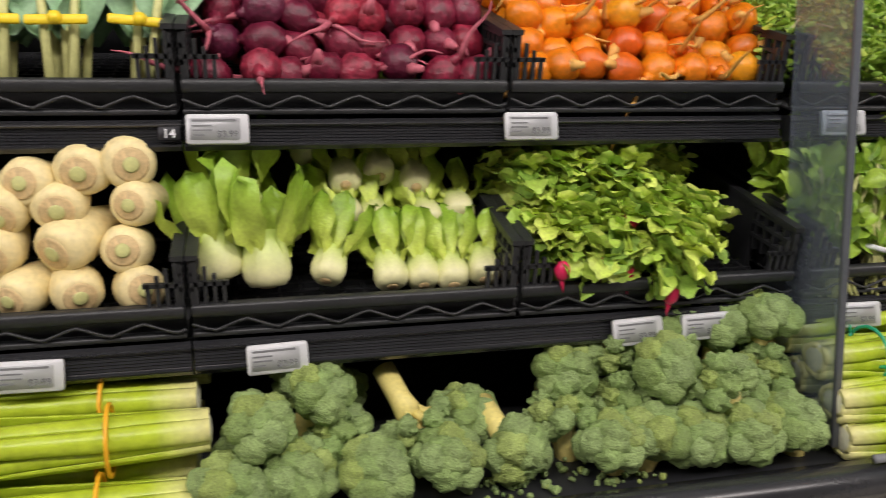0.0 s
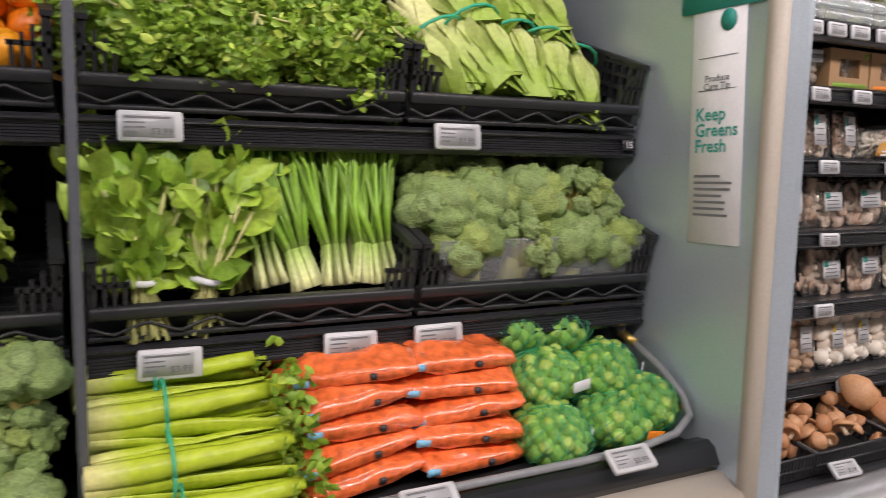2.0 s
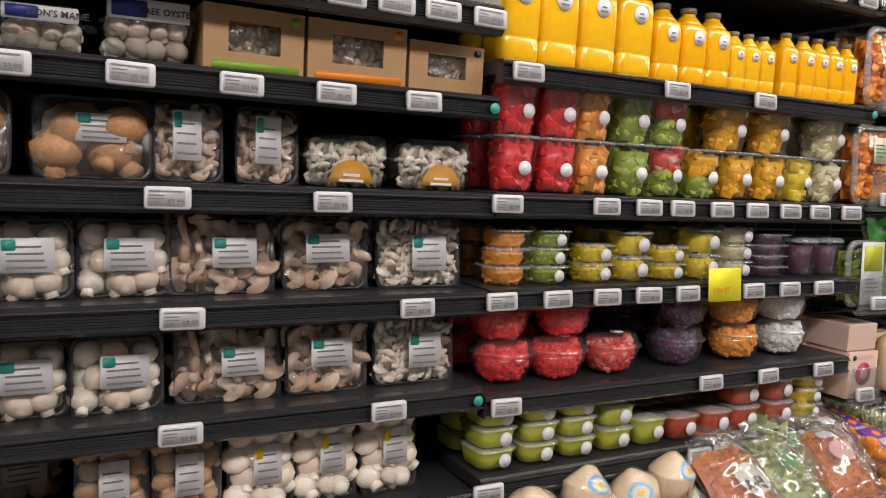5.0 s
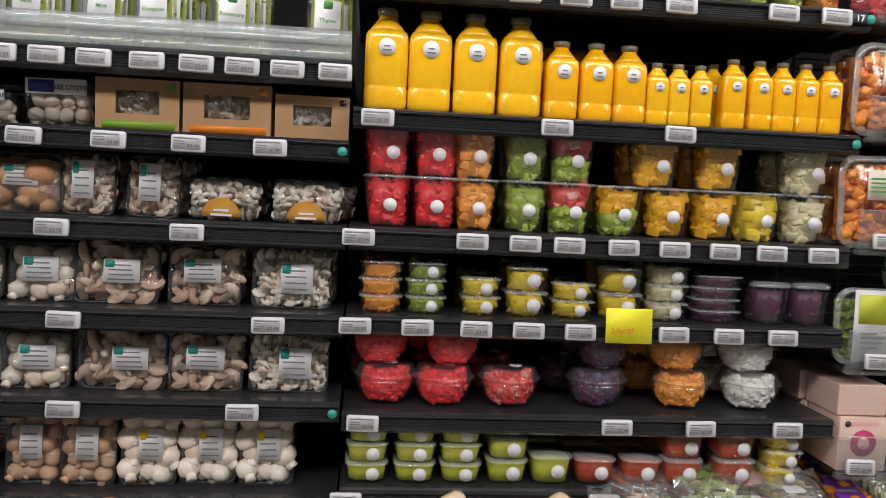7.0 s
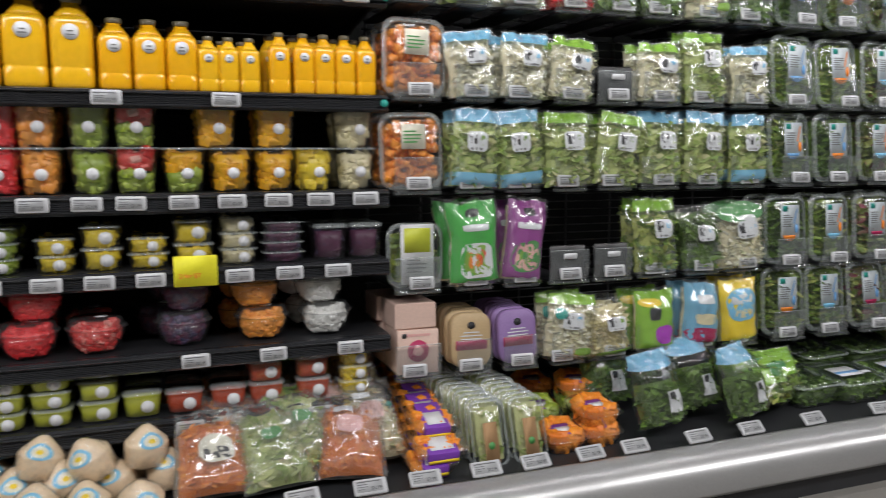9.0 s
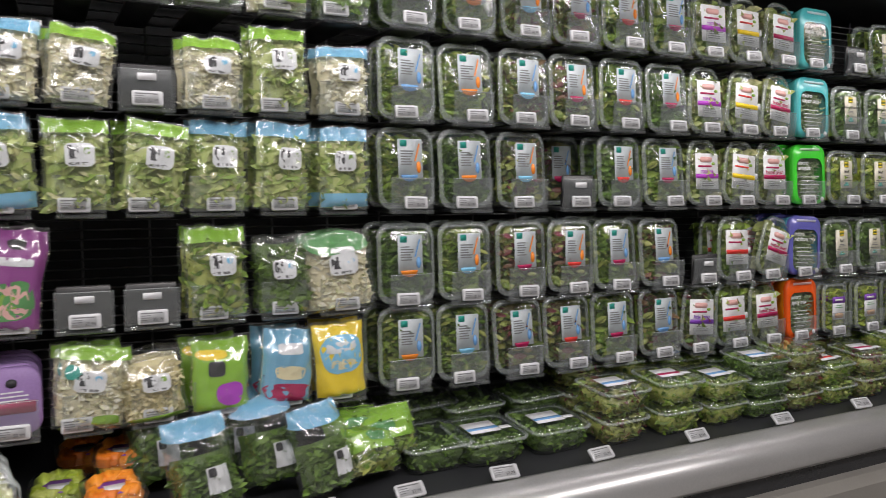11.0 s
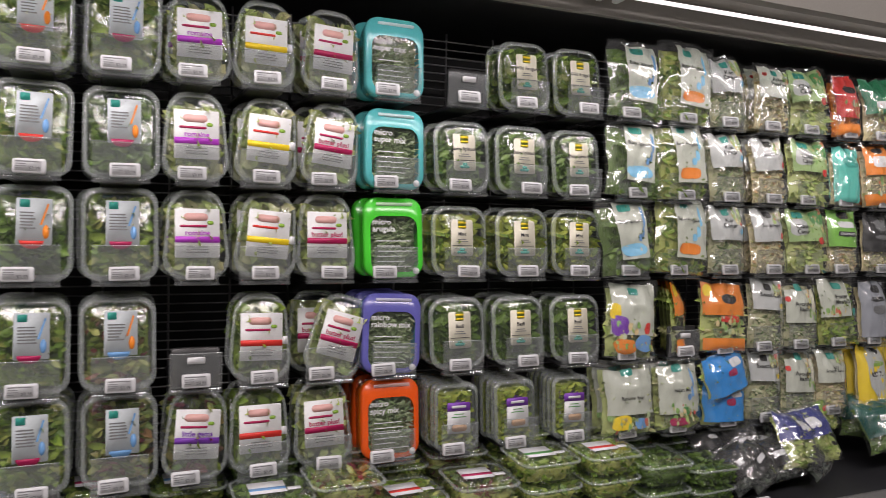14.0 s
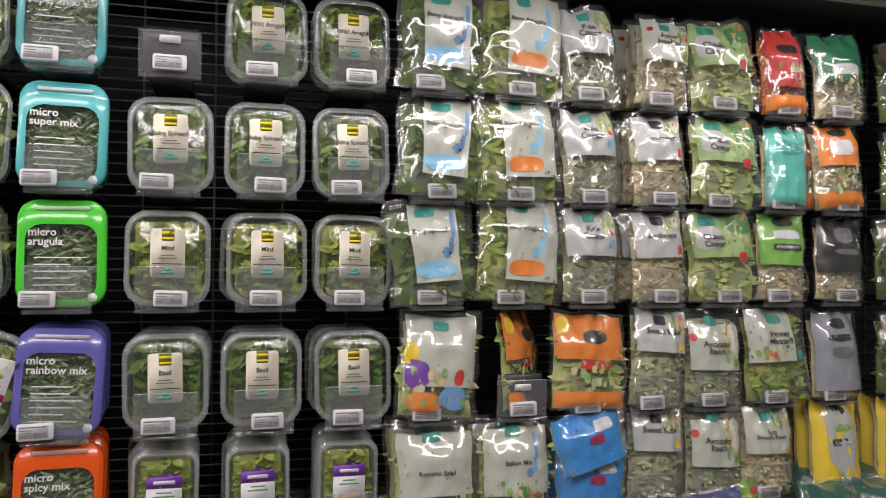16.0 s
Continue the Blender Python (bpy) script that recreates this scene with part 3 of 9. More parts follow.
for x, y, z, s, m in ((3.672, 1.094, 1.72, "17", PAPER), (1.738, 1.105, 1.318, "15", PAPER), (-0.118, 1.105, 1.318, "14", PAPER)):
    n = thing("shelf_number", "small white shelf number on the black rail", "number plate")
    part("plate", card(-0.014, 0.014, -0.009, 0.009), INK, n)
    part("number", words(s, 0.017, m), m, n, at=Matrix.Translation((0, -0.001, -0.006)))
    n.matrix_basis = pose(x, y - 0.004, z, -6)
# ---- what the packs hold ----
LEAFY = mat("salad_leaves", (0.114, 0.223, 0.025), 0.45, 0, 0.3, 60, 0.2, 300, per=[(0.205, 0.335, 0.034), (0.320, 0.446, 0.068), (0.091, 0.167, 0.020), (0.503, 0.530, 0.136)])
MIXED = mat("mixed_red_leaves", (0.124, 0.230, 0.035), 0.45, 0, 0.3, 60, 0.2, 300, per=[(0.206, 0.026, 0.053), (0.289, 0.384, 0.070), (0.103, 0.179, 0.026), (0.494, 0.512, 0.158)])
SPINA = mat("dark_spinach_leaves", (0.085, 0.158, 0.024), 0.4, 0, 0.3, 60, 0.2, 300, per=[(0.121, 0.230, 0.030), (0.193, 0.317, 0.059), (0.060, 0.115, 0.020)])
HERB = mat("herb_leaves", (0.154, 0.255, 0.030), 0.45, 0, 0.3, 60, 0.2, 300, per=[(0.309, 0.408, 0.045), (0.463, 0.510, 0.075), (0.116, 0.204, 0.030)])
MICRO = mat("micro_greens", (0.26, 0.36, 0.16), 0.5, 0, 0.4, 120, 0.3, 300, per=[(0.38, 0.46, 0.26), (0.18, 0.28, 0.10), (0.48, 0.54, 0.38)])
ROMA = mat("pale_lettuce", (0.50, 0.56, 0.20), 0.45, 0, 0.2, 50, 0.2, 300, per=[(0.34, 0.47, 0.10), (0.68, 0.64, 0.36), (0.24, 0.38, 0.06), (0.60, 0.64, 0.26)])
SLAW = mat("chopped_slaw", (0.66, 0.59, 0.38), 0.5, 0, 0.25, 60, 0.2, 300, per=[(0.50, 0.50, 0.20), (0.74, 0.67, 0.50), (0.70, 0.42, 0.20), (0.40, 0.44, 0.16), (0.70, 0.63, 0.42), (0.62, 0.54, 0.30)])
CAULI = mat("riced_cauliflower", (0.80, 0.76, 0.60), 0.6, 0, 0.15, 80, 0.3, 300, per=[(0.84, 0.82, 0.72), (0.72, 0.72, 0.46), (0.78, 0.70, 0.50)])
CARR = mat("orange_vegetable", (0.80, 0.24, 0.015), 0.4, 0, 0.15, 40, 0.1, 300, per=[(0.86, 0.32, 0.03), (0.70, 0.17, 0.012)])
MELON = mat("red_melon", (0.72, 0.012, 0.018), 0.3, 0, 0.2, 40, 0.1, 200, per=[(0.80, 0.040, 0.045), (0.64, 0.012, 0.014)])
CANTA = mat("orange_melon", (0.90, 0.31, 0.03), 0.3, 0, 0.15, 40, 0.1, 200, per=[(0.92, 0.38, 0.06), (0.80, 0.26, 0.03)])
MANGO = mat("yellow_mango", (0.92, 0.42, 0.004), 0.3, 0, 0.12, 40, 0.1, 200, per=[(0.92, 0.50, 0.008), (0.86, 0.38, 0.01)])
PINEA = mat("pineapple_chunks", (0.84, 0.60, 0.015), 0.3, 0, 0.15, 60, 0.15, 200, per=[(0.88, 0.68, 0.05), (0.76, 0.52, 0.03)])
KIWI = mat("green_kiwi", (0.30, 0.40, 0.03), 0.3, 0, 0.25, 60, 0.1, 200, per=[(0.42, 0.52, 0.08), (0.22, 0.32, 0.02), (0.52, 0.58, 0.16)])
BERRY = mat("dark_berries", (0.045, 0.03, 0.075), 0.4, 0, 0.3, 60, 0.1, 200, per=[(0.08, 0.06, 0.12), (0.12, 0.012, 0.04), (0.04, 0.04, 0.10)])
STRAW = mat("strawberries", (0.62, 0.02, 0.02), 0.35, 0, 0.2, 60, 0.15, 260, per=[(0.72, 0.06, 0.05), (0.78, 0.40, 0.34)])
PALE = mat("pale_melon", (0.74, 0.66, 0.38), 0.3, 0, 0.1, 40, 0.1, 200, per=[(0.80, 0.72, 0.48), (0.70, 0.62, 0.32)])
COCO = mat("white_coconut_flesh", (0.78, 0.77, 0.74), 0.4, 0, 0.08, 40, 0.1, 200)
GUAC = mat("guacamole", (0.50, 0.52, 0.04), 0.5, 0, 0.15, 80, 0.2, 200)
SALSA = mat("red_salsa", (0.48, 0.06, 0.015), 0.45, 0, 0.35, 120, 0.2, 200)
WMUSH = mat("white_mushroom", (0.850, 0.724, 0.605), 0.5, 0, 0.12, 40, 0.1, 200, per=[(0.850, 0.810, 0.713), (0.798, 0.616, 0.486)])
BMUSH = mat("brown_mushroom", (0.58, 0.31, 0.16), 0.5, 0, 0.2, 40, 0.1, 200, per=[(0.62, 0.40, 0.24), (0.44, 0.24, 0.12), (0.70, 0.50, 0.34)])
PORTO = mat("portobello_caps", (0.58, 0.29, 0.13), 0.55, 0, 0.25, 25, 0.15, 200, per=[(0.52, 0.31, 0.16), (0.38, 0.20, 0.09)])
SMUSH = mat("sliced_mushroom", (0.76, 0.60, 0.46), 0.5, 0, 0.2, 60, 0.1, 200, per=[(0.72, 0.58, 0.46), (0.46, 0.27, 0.17), (0.78, 0.68, 0.57), (0.60, 0.40, 0.29)])
KALE = mat("chopped_kale", (0.46, 0.52, 0.26), 0.5, 0, 0.25, 60, 0.2, 300, per=[(0.16, 0.26, 0.07), (0.62, 0.62, 0.46), (0.44, 0.48, 0.26), (0.10, 0.18, 0.05), (0.66, 0.60, 0.40)])
ARTP = mat("vegetable_print", (0.30, 0.45, 0.12), 0.35, 0, 0.2, 60, 0, 200, per=[(0.16, 0.36, 0.08), (0.45, 0.58, 0.20), (0.66, 0.08, 0.06), (0.72, 0.60, 0.32), (0.30, 0.46, 0.16), (0.68, 0.66, 0.56)])
OLIVEP = paint("olive_print", (0.16, 0.20, 0.03))
LIDS = clear("clear_fruit_lid", haze=0.04, gloss=1.6, rough=0.1)
TRAYB = mat("black_food_tray", (0.014, 0.014, 0.015), 0.3, 0, 0.2, 20)


def leaf(q, c, size, rnd, thin=1.0, curl=0.35):
    """One cupped leaf of six triangles."""
    e = Euler((rnd.uniform(-1.0, 1.0), rnd.uniform(-0.7, 0.7), rnd.uniform(0, 6.28))).to_matrix()
    a, b = size, size * 0.5 * thin
    pts = [(-a, 0, 0), (-a * 0.35, b, curl * b), (a * 0.4, b * 0.85, curl * b), (a, 0, 0), (a * 0.4, -b * 0.85, curl * b), (-a * 0.35, -b, curl * b), (0, 0, -curl * b * 0.5)]
    tip = Matrix.Rotation(radians(90), 3, "X")
    q.add([Vector(c) + e @ (tip @ Vector(p)) for p in pts], [(6, k, (k + 1) % 6) for k in range(6)])


def backing(q, w, h, y, seed, bulge=0.0, amp=0.006):
    q.grid(lambda u, v: ((u - 0.5) * w, y - bulge * (1 - (2 * u - 1) ** 2) * (1 - (2 * v - 1) ** 2) + amp * noise.noise(Vector((u * 7, v * 7, seed))), v * h), 8, 8)


def leaves(w, h, d, size, n, seed, thin=1.0):
    """A packed mass of leaves behind a face w by h."""
    rnd, q = random.Random(seed), Mesh()
    backing(q, w, h, d * 0.65, seed)
    for _ in range(n):
        x, z = rnd.uniform(-0.5, 0.5) * w, rnd.uniform(0.02, 0.98) * h
        leaf(q, (x * 0.94, rnd.uniform(0.10, 0.62) * d, z), size * rnd.uniform(0.6, 1.25), rnd, thin)
    return q


def chunk(q, c, s, rnd):
    """One cut piece with soft corners."""
    e = Euler((rnd.uniform(0, 3), rnd.uniform(0, 3), rnd.uniform(0, 3))).to_matrix()
    a, b, d = s * rnd.uniform(0.7, 1.1), s * rnd.uniform(0.7, 1.1), s * rnd.uniform(0.7, 1.1)
    v = []
    for z, k in ((-d, 0.88), (-d * 0.85, 1), (d * 0.85, 1), (d, 0.88)):
        v.append([Vector(c) + e @ Vector((x * k, y * k, z)) for x, y in ((-a, -b * 0.85), (-a * 0.85, -b), (a * 0.85, -b), (a, -b * 0.85), (a, b * 0.85), (a * 0.85, b), (-a * 0.85, b), (-a, b * 0.85))])
    q.loft(v)


def mushroom(q, c, r, rnd, sliced=False, face=False):
    e = Euler((rnd.uniform(-0.9, 0.9) + (1.57 if face else 0), rnd.uniform(-0.9, 0.9), rnd.uniform(0, 6.28))).to_matrix()
    c = Vector(c)
    if sliced:
        outline = [(-1, 0.1), (-0.85, 0.55), (-0.4, 0.9), (0, 1), (0.4, 0.9), (0.85, 0.55), (1, 0.1), (0.75, -0.05), (0.35, 0.1), (0.28, -0.6), (0, -0.75), (-0.28, -0.6), (-0.35, 0.1), (-0.75, -0.05)]
        e = Euler((rnd.uniform(-0.7, 0.7), rnd.uniform(0, 6.28), rnd.uniform(-0.7, 0.7))).to_matrix()
        q.loft([[c + e @ Vector((x * r, y, z * r)) for x, z in outline] for y in (-r * 0.16, r * 0.16)])
        return
    q.blob(c, r, 0.10, rnd.random() * 9, 10, 7, (1, 1, 0.82), e)
    q.tube([c + e @ Vector((0, 0, -r * 0.5)), c + e @ Vector((0, 0, -r * 1.15))], [r * 0.42, r * 0.46], 7)


def mushrooms(w, h, d, r, seed, sliced=False):
    """A tightly packed tray: two layers before a lumpy bed of the same."""
    rnd, q = random.Random(seed), Mesh()
    nx, nz = max(1, round(w / (r * 1.6))), max(1, round(h / (r * 1.55)))
    if sliced:
        nx, nz = round(nx * 1.3), round(nz * 1.3)
    backing(q, w * 0.98, h, d * 0.3 + r * 1.25, seed, 0.0, r * 0.5)
    for layer in (0, 1):
        for a in range(nx):
            for b in range(nz):
                x = (a + 0.5 + 0.25 * (b % 2) - 0.12) / nx * w - w / 2 + rnd.uniform(-0.25, 0.25) * r
                z = (b + 0.5) / nz * h + rnd.uniform(-0.25, 0.25) * r
                mushroom(q, (x, d * 0.3 + layer * r * 0.8 + rnd.uniform(0, 0.3) * r, z), r * rnd.uniform(0.88, 1.18), rnd, sliced)
    return q


# ---- packs ----
def clamshell(w, h, d, fill, fill_mat, label_fn, label, round_top=0.0, rim_mat=None, corner=0.032, category="salad box", group="hanging salad packs"):
    """A clear box that stands upright with its lid to the aisle. round_top narrows it upwards."""
    t = thing("salad_box", label, category, group)
    cz = h / 2

    def ring(k, y, n=5):
        pts = rring(w * k, h * k, corner * k, n)
        return [(x * (1 - round_top * max(0, z / h + 0.15)), y, cz + z) for x, z in pts]

    part("lid", Mesh().loft([ring(0.86, 0.014), ring(0.845, 0.003), ring(0.80, 0.0)], False, True), SHELL, t)
    part("rim", Mesh().loft([ring(0.865, 0.013), ring(0.90, 0.008), ring(0.94, 0.013), ring(1.0, 0.014), ring(1.0, 0.019), ring(0.93, 0.022)], False, False), rim_mat or RIM, t)
    part("tray", Mesh().loft([ring(0.92, 0.022), ring(0.86, d * 0.6), ring(0.78, d)], False, False), SHELL, t)
    part("leaves", fill, fill_mat, t, at=Matrix.Translation((0, 0.002, h * 0.085)) @ Matrix.Diagonal((0.92, 1, 0.93, 1)))
    label_fn(t, w, h)
    return t


def salad_label(accent, seed, shift=0.0):
    def fn(t, w, h):
        x = w * 0.03 + shift
        z0, z1 = h * 0.37, h * 0.85
        part("label", card(x - 0.032, x + 0.032, z0, z1, -0.0015), PALEP, t)
        part("emblem", card(x - 0.026, x - 0.008, z1 - 0.018, z1 - 0.003, -0.0024), TEALP, t)
        part("print", bars(6, 0.036, 0.0026, 0.0062, seed=seed), GREYINK, t, at=Matrix.Translation((x - 0.007, -0.0024, z1 - 0.030)))
        spoon = Mesh()
        spoon.loft([[(x + 0.017 + 0.006 * math.cos(a) + 0.004, y, z0 + 0.026 + 0.014 * math.sin(a)) for a in (k * math.pi / 6 for k in range(12))] for y in (-0.0026, -0.002)])
        spoon.add([(x + 0.010, -0.0026, z0 + 0.040), (x + 0.014, -0.0026, z0 + 0.040), (x + 0.026, -0.0026, z1 - 0.012), (x + 0.023, -0.0026, z1 - 0.010)], [(0, 1, 2, 3)])
        part("picture", spoon, BLUEP if seed % 2 else ORANGEP, t)
        bowl = Mesh().loft([[(x - 0.004 + 0.022 * math.cos(a), y, z0 + 0.008 - 0.016 * abs(math.sin(a))) for a in (math.pi + k * math.pi / 8 for k in range(9))] for y in (-0.0028, -0.002)])
        part("bowl_print", bowl, accent, t)
    return fn


def herb_label(text):
    def fn(t, w, h):
        z0, z1 = h * 0.29, h * 0.80
        part("label", card(-0.030, 0.030, z0, z1, -0.0015, 0.006), CREAM, t)
        part("stripe", card(-0.011, 0.011, z1 - 0.022, z1 - 0.0005, -0.0024), OLIVEP, t)
        part("stripe", card(-0.011, 0.011, z1 - 0.010, z1 - 0.005, -0.0030), YELP, t)
        part("stripe", card(-0.011, 0.011, z1 - 0.020, z1 - 0.016, -0.0030), YELP, t)
        part("writing", words(text, 0.0125, INK), INK, t, at=Matrix.Translation((0, -0.0024, z0 + 0.050)))
        part("print", bars(2, 0.034, 0.0018, 0.005, False), GREYINK, t, at=Matrix.Translation((0, -0.0024, z0 + 0.040)))
        part("rule", card(-0.026, 0.026, z0 + 0.025, z0 + 0.0262, -0.0024), INK, t)
        part("barn", card(-0.014, 0.012, z0 + 0.006, z0 + 0.0125, -0.0024, 0.003), TEALP, t)
        part("barn_roof", card(-0.007, 0.007, z0 + 0.0128, z0 + 0.019, -0.0024, 0.003), TEALP, t)
    return fn


def small_herb_label(t, w, h):
    part("label", card(-0.031, 0.031, h * 0.27, h * 0.60, -0.0015), PAPER, t)
    part("band", card(-0.031, 0.031, h * 0.602, h * 0.73, -0.0015), PURPP, t)
    part("picture", card(-0.020, 0.022, h * 0.30, h * 0.40, -0.0024, 0.008), BMUSH, t)
    part("print", bars(2, 0.04, 0.0022, 0.007, False), GREENP, t, at=Matrix.Translation((0, -0.0024, h * 0.55)))
    part("name_bar", card(-0.019, 0.019, h * 0.645, h * 0.685, -0.0024), PAPER, t)


def rounded_label(colour, text, tilt=0.0):
    def fn(t, w, h):
        piv = Matrix.Translation((0, 0, h * 0.5)) @ pose(0, 0, 0, 0, tilt, 0) @ Matrix.Translation((0, 0, -h * 0.5))
        z0, z1 = h * 0.24, h * 0.78
        lb = part("label", card(-0.046, 0.046, z0, z1, -0.0016), BRIGHT, t, at=piv)
        part("emblem", card(-0.028, 0.022, z1 - 0.026, z1 - 0.010, -0.0026, 0.007), PINKP, lb)
        part("leaf_mark", card(0.020, 0.034, z1 - 0.034, z1 - 0.026, -0.0026, 0.004), LIMEP, lb)
        part("band", card(-0.046, 0.046, z0 + 0.032, z0 + 0.045, -0.0026), colour, lb)
        part("stripe", card(-0.036, 0.020, z1 - 0.040, z1 - 0.035, -0.0026), CRIMP if colour != YELP else REDP, lb)
        if text:
            part("writing", words(text, 0.0155, colour), colour, lb, at=Matrix.Translation((0, -0.0028, z0 + 0.048)))
        part("print", bars(3, 0.06, 0.002, 0.006, False, 3), GREYINK, lb, at=Matrix.Translation((0, -0.0026, z0 + 0.022)))
        part("tab", card(0.0462, 0.058, z0 + 0.035, z0 + 0.053, -0.0016), PAPER, lb) if colour in (YELP, REDP) else None
    return fn


def coloured_box(name, colour, second, text, seed):
    """A micro greens box with a coloured printed rim."""
    w, h, d = 0.146, 0.19, 0.06
    t = thing("micro_greens_box", "%s plastic box of micro greens with white writing" % name, "salad box", "hanging salad packs")
    ring = lambda k, kh, y: [(x, y, h / 2 + z) for x, z in rring(w * k, h * kh, 0.034 * k, 6)]
    c1 = mat(name + "_plastic", colour, 0.22, 0, 0.08, 20, 0.02, coat=0.4)
    c2 = mat(name + "_plastic_edge", second, 0.22, 0, 0.08, 20, 0.02, coat=0.4)
    frame_ring = Mesh().loft([ring(0.80, 0.70, 0.0), ring(0.97, 0.97, 0.0), ring(1.0, 1.0, 0.006), ring(1.0, 1.0, 0.014)], False, False)
    frame_ring.v = [(x, y, z - (0.016 if (abs(x) < w * 0.42 and y < 0.001 and 0.02 < z < h - 0.02) else 0)) for x, y, z in frame_ring.v]
    part("frame", frame_ring, c1, t)
    part("side", Mesh().loft([ring(1.0, 1.0, 0.0145), ring(0.93, 0.93, d)], False, True), c2, t)
    part("window", Mesh().loft([[(x, 0.003, h / 2 - 0.016 + z) for x, z in rring(w * 0.84, h * 0.74, 0.01, 3)]], False, True), SHELL, t)
    part("greens", leaves(w * 0.84, h * 0.76, 0.045, 0.012, 420, seed, 0.5), MICRO, t, at=Matrix.Translation((0, 0.004, 0.008)))
    part("writing", words(text, 0.0195, PAPER, "LEFT"), PAPER, t, at=Matrix.Translation((-w * 0.37, -0.0015, h * 0.66)))
    part("name_bar", card(-w * 0.30, w * 0.32, h * 0.895, h * 0.935, -0.0015), mat(name + "_tint", tuple(0.5 + 0.5 * c for c in colour), 0.3), t)
    part("print", bars(6, w * 0.6, 0.002, 0.012, seed=seed), PAPER, t, at=Matrix.Translation((0, -0.0012, h * 0.45)))
    part("seal", Mesh().loft([[(w * 0.36 + 0.008 * math.cos(a), y, h * 0.08 + 0.008 * math.sin(a)) for a in (k * math.pi / 7 for k in range(14))] for y in (-0.002, -0.0012)]), PAPER, t)
    return t


def punnet(w, h, fill, fill_mat, label, paper=(0.5, 0.45, 0.42, 0.36), accent=None, depth=0.06):
    """A black tray under stretched film, leaning to the aisle."""
    t = thing("mushroom_punnet", label, "mushroom pack", "mushroom packs")
    ring = lambda k, y: [(x, y, h / 2 + z) for x, z in rring(w * k, h * k, 0.016, 4)]
    part("tray", Mesh().loft([ring(0.93, 0.014), ring(1.0, 0.010), ring(1.0, 0.016), ring(0.95, 0.022), ring(0.82, depth)], False, True), TRAYB, t)
    part("mushrooms", fill, fill_mat, t, at=Matrix.Translation((0, 0.004, h * 0.07)))
    part("film", Mesh().grid(lambda u, v: ((u - 0.5) * w * 0.985, 0.006 - 0.012 * (1 - (2 * u - 1) ** 4) * (1 - (2 * v - 1) ** 4), h * 0.01 + v * h * 0.98), 10, 8), FILM, t)
    if paper:
        cx, cz, pw, ph = paper
        lb = part("label", card((cx - 0.5) * w - pw * w / 2, (cx - 0.5) * w + pw * w / 2, (cz - ph / 2) * h, (cz + ph / 2) * h, -0.0075), PAPER, t)
        part("print", bars(4, pw * w * 0.75, 0.0022, ph * h * 0.2, seed=5), GREYINK, lb, at=Matrix.Translation(((cx - 0.5) * w, -0.0085, (cz + ph * 0.22) * h)))
        if accent:
            part("emblem", card((cx - 0.5) * w - pw * w * 0.46, (cx - 0.5) * w - pw * w * 0.2, (cz + ph * 0.15) * h, (cz + ph * 0.46) * h, -0.0086), accent, lb)
    return t


def low_box(w, h, fill, fill_mat, label, band):
    """A clear hinged box of gourmet mushrooms, wider than tall."""
    t = thing("mushroom_box", label, "mushroom pack", "mushroom packs")
    ring = lambda k, z: [(x, 0.045 + y, z) for x, y in rring(w * k, 0.09 * k, 0.014, 4)]
    part("shell", Mesh().loft([ring(0.82, 0), ring(0.95, h * 0.55), ring(1.0, h * 0.56), ring(1.0, h * 0.6), ring(0.95, h * 0.62), ring(0.86, h)], True, True), SHELL, t)
    part("mushrooms", fill, fill_mat, t, at=Matrix.Translation((0, 0.012, h * 0.05)))
    if band == "round":
        disc = Mesh().loft([[(0.034 * math.cos(a), y, h * 0.08 + 0.034 * math.sin(a)) for a in (k * math.pi / 12 for k in range(13))] for y in (-0.0012, -0.0004)])
        part("label", disc, mat("ochre_print", (0.52, 0.25, 0.03), 0.5), t)
        part("print", bars(2, 0.04, 0.004, 0.008, False), PAPER, t, at=Matrix.Translation((0, -0.002, h * 0.2)))
    else:
        lb = part("label", card(-w * 0.42, w * 0.42, h * 0.62, h * 0.93, 0.001), PAPER, t)
        part("print_block", card(-w * 0.38, -w * 0.02, h * 0.66, h * 0.90, 0.0), NAVYP, lb)
        part("writing", words(band, 0.0115, INK), INK, lb, at=Matrix.Translation((w * 0.19, -0.0003, h * 0.72)))
    return t


def kraft_box(w, h, colour, seed):
    t = thing("card_box", "brown card box with a clear window and a coloured band", "mushroom pack", "mushroom packs")
    ww, wh, zc = w * 0.52, h * 0.46, h * 0.54
    out = [(-w / 2, 0.001), (w / 2, 0.001), (w / 2, h), (-w / 2, h)]
    inn = [(-ww / 2, zc - wh / 2), (ww / 2, zc - wh / 2), (ww / 2, zc + wh / 2), (-ww / 2, zc + wh / 2)]
    q = Mesh().loft([[(x, 0.006, z) for x, z in inn], [(x, 0, z) for x, z in inn], [(x, 0, z) for x, z in out], [(x * 0.97, 0.10, z) for x, z in out]], False, True)
    part("box", q, KRAFT, t, smooth=False)
    part("window", card(-ww / 2, ww / 2, zc - wh / 2, zc + wh / 2, 0.003), FILM, t)
    part("mushrooms", mushrooms(ww * 1.1, wh * 1.1, 0.03, 0.012, seed, True), SMUSH if seed % 2 else WMUSH, t, at=Matrix.Translation((0, 0.012, zc - wh * 0.55)))
    if colour:
        part("band", card(-w * 0.42, w * 0.45, h * 0.02, h * 0.17, -0.001), colour, t)
    part("sticker", card(w * 0.36, w * 0.46, h * 0.80, h * 0.94, -0.001, 0.005), colour or BLACKP, t)
    return t


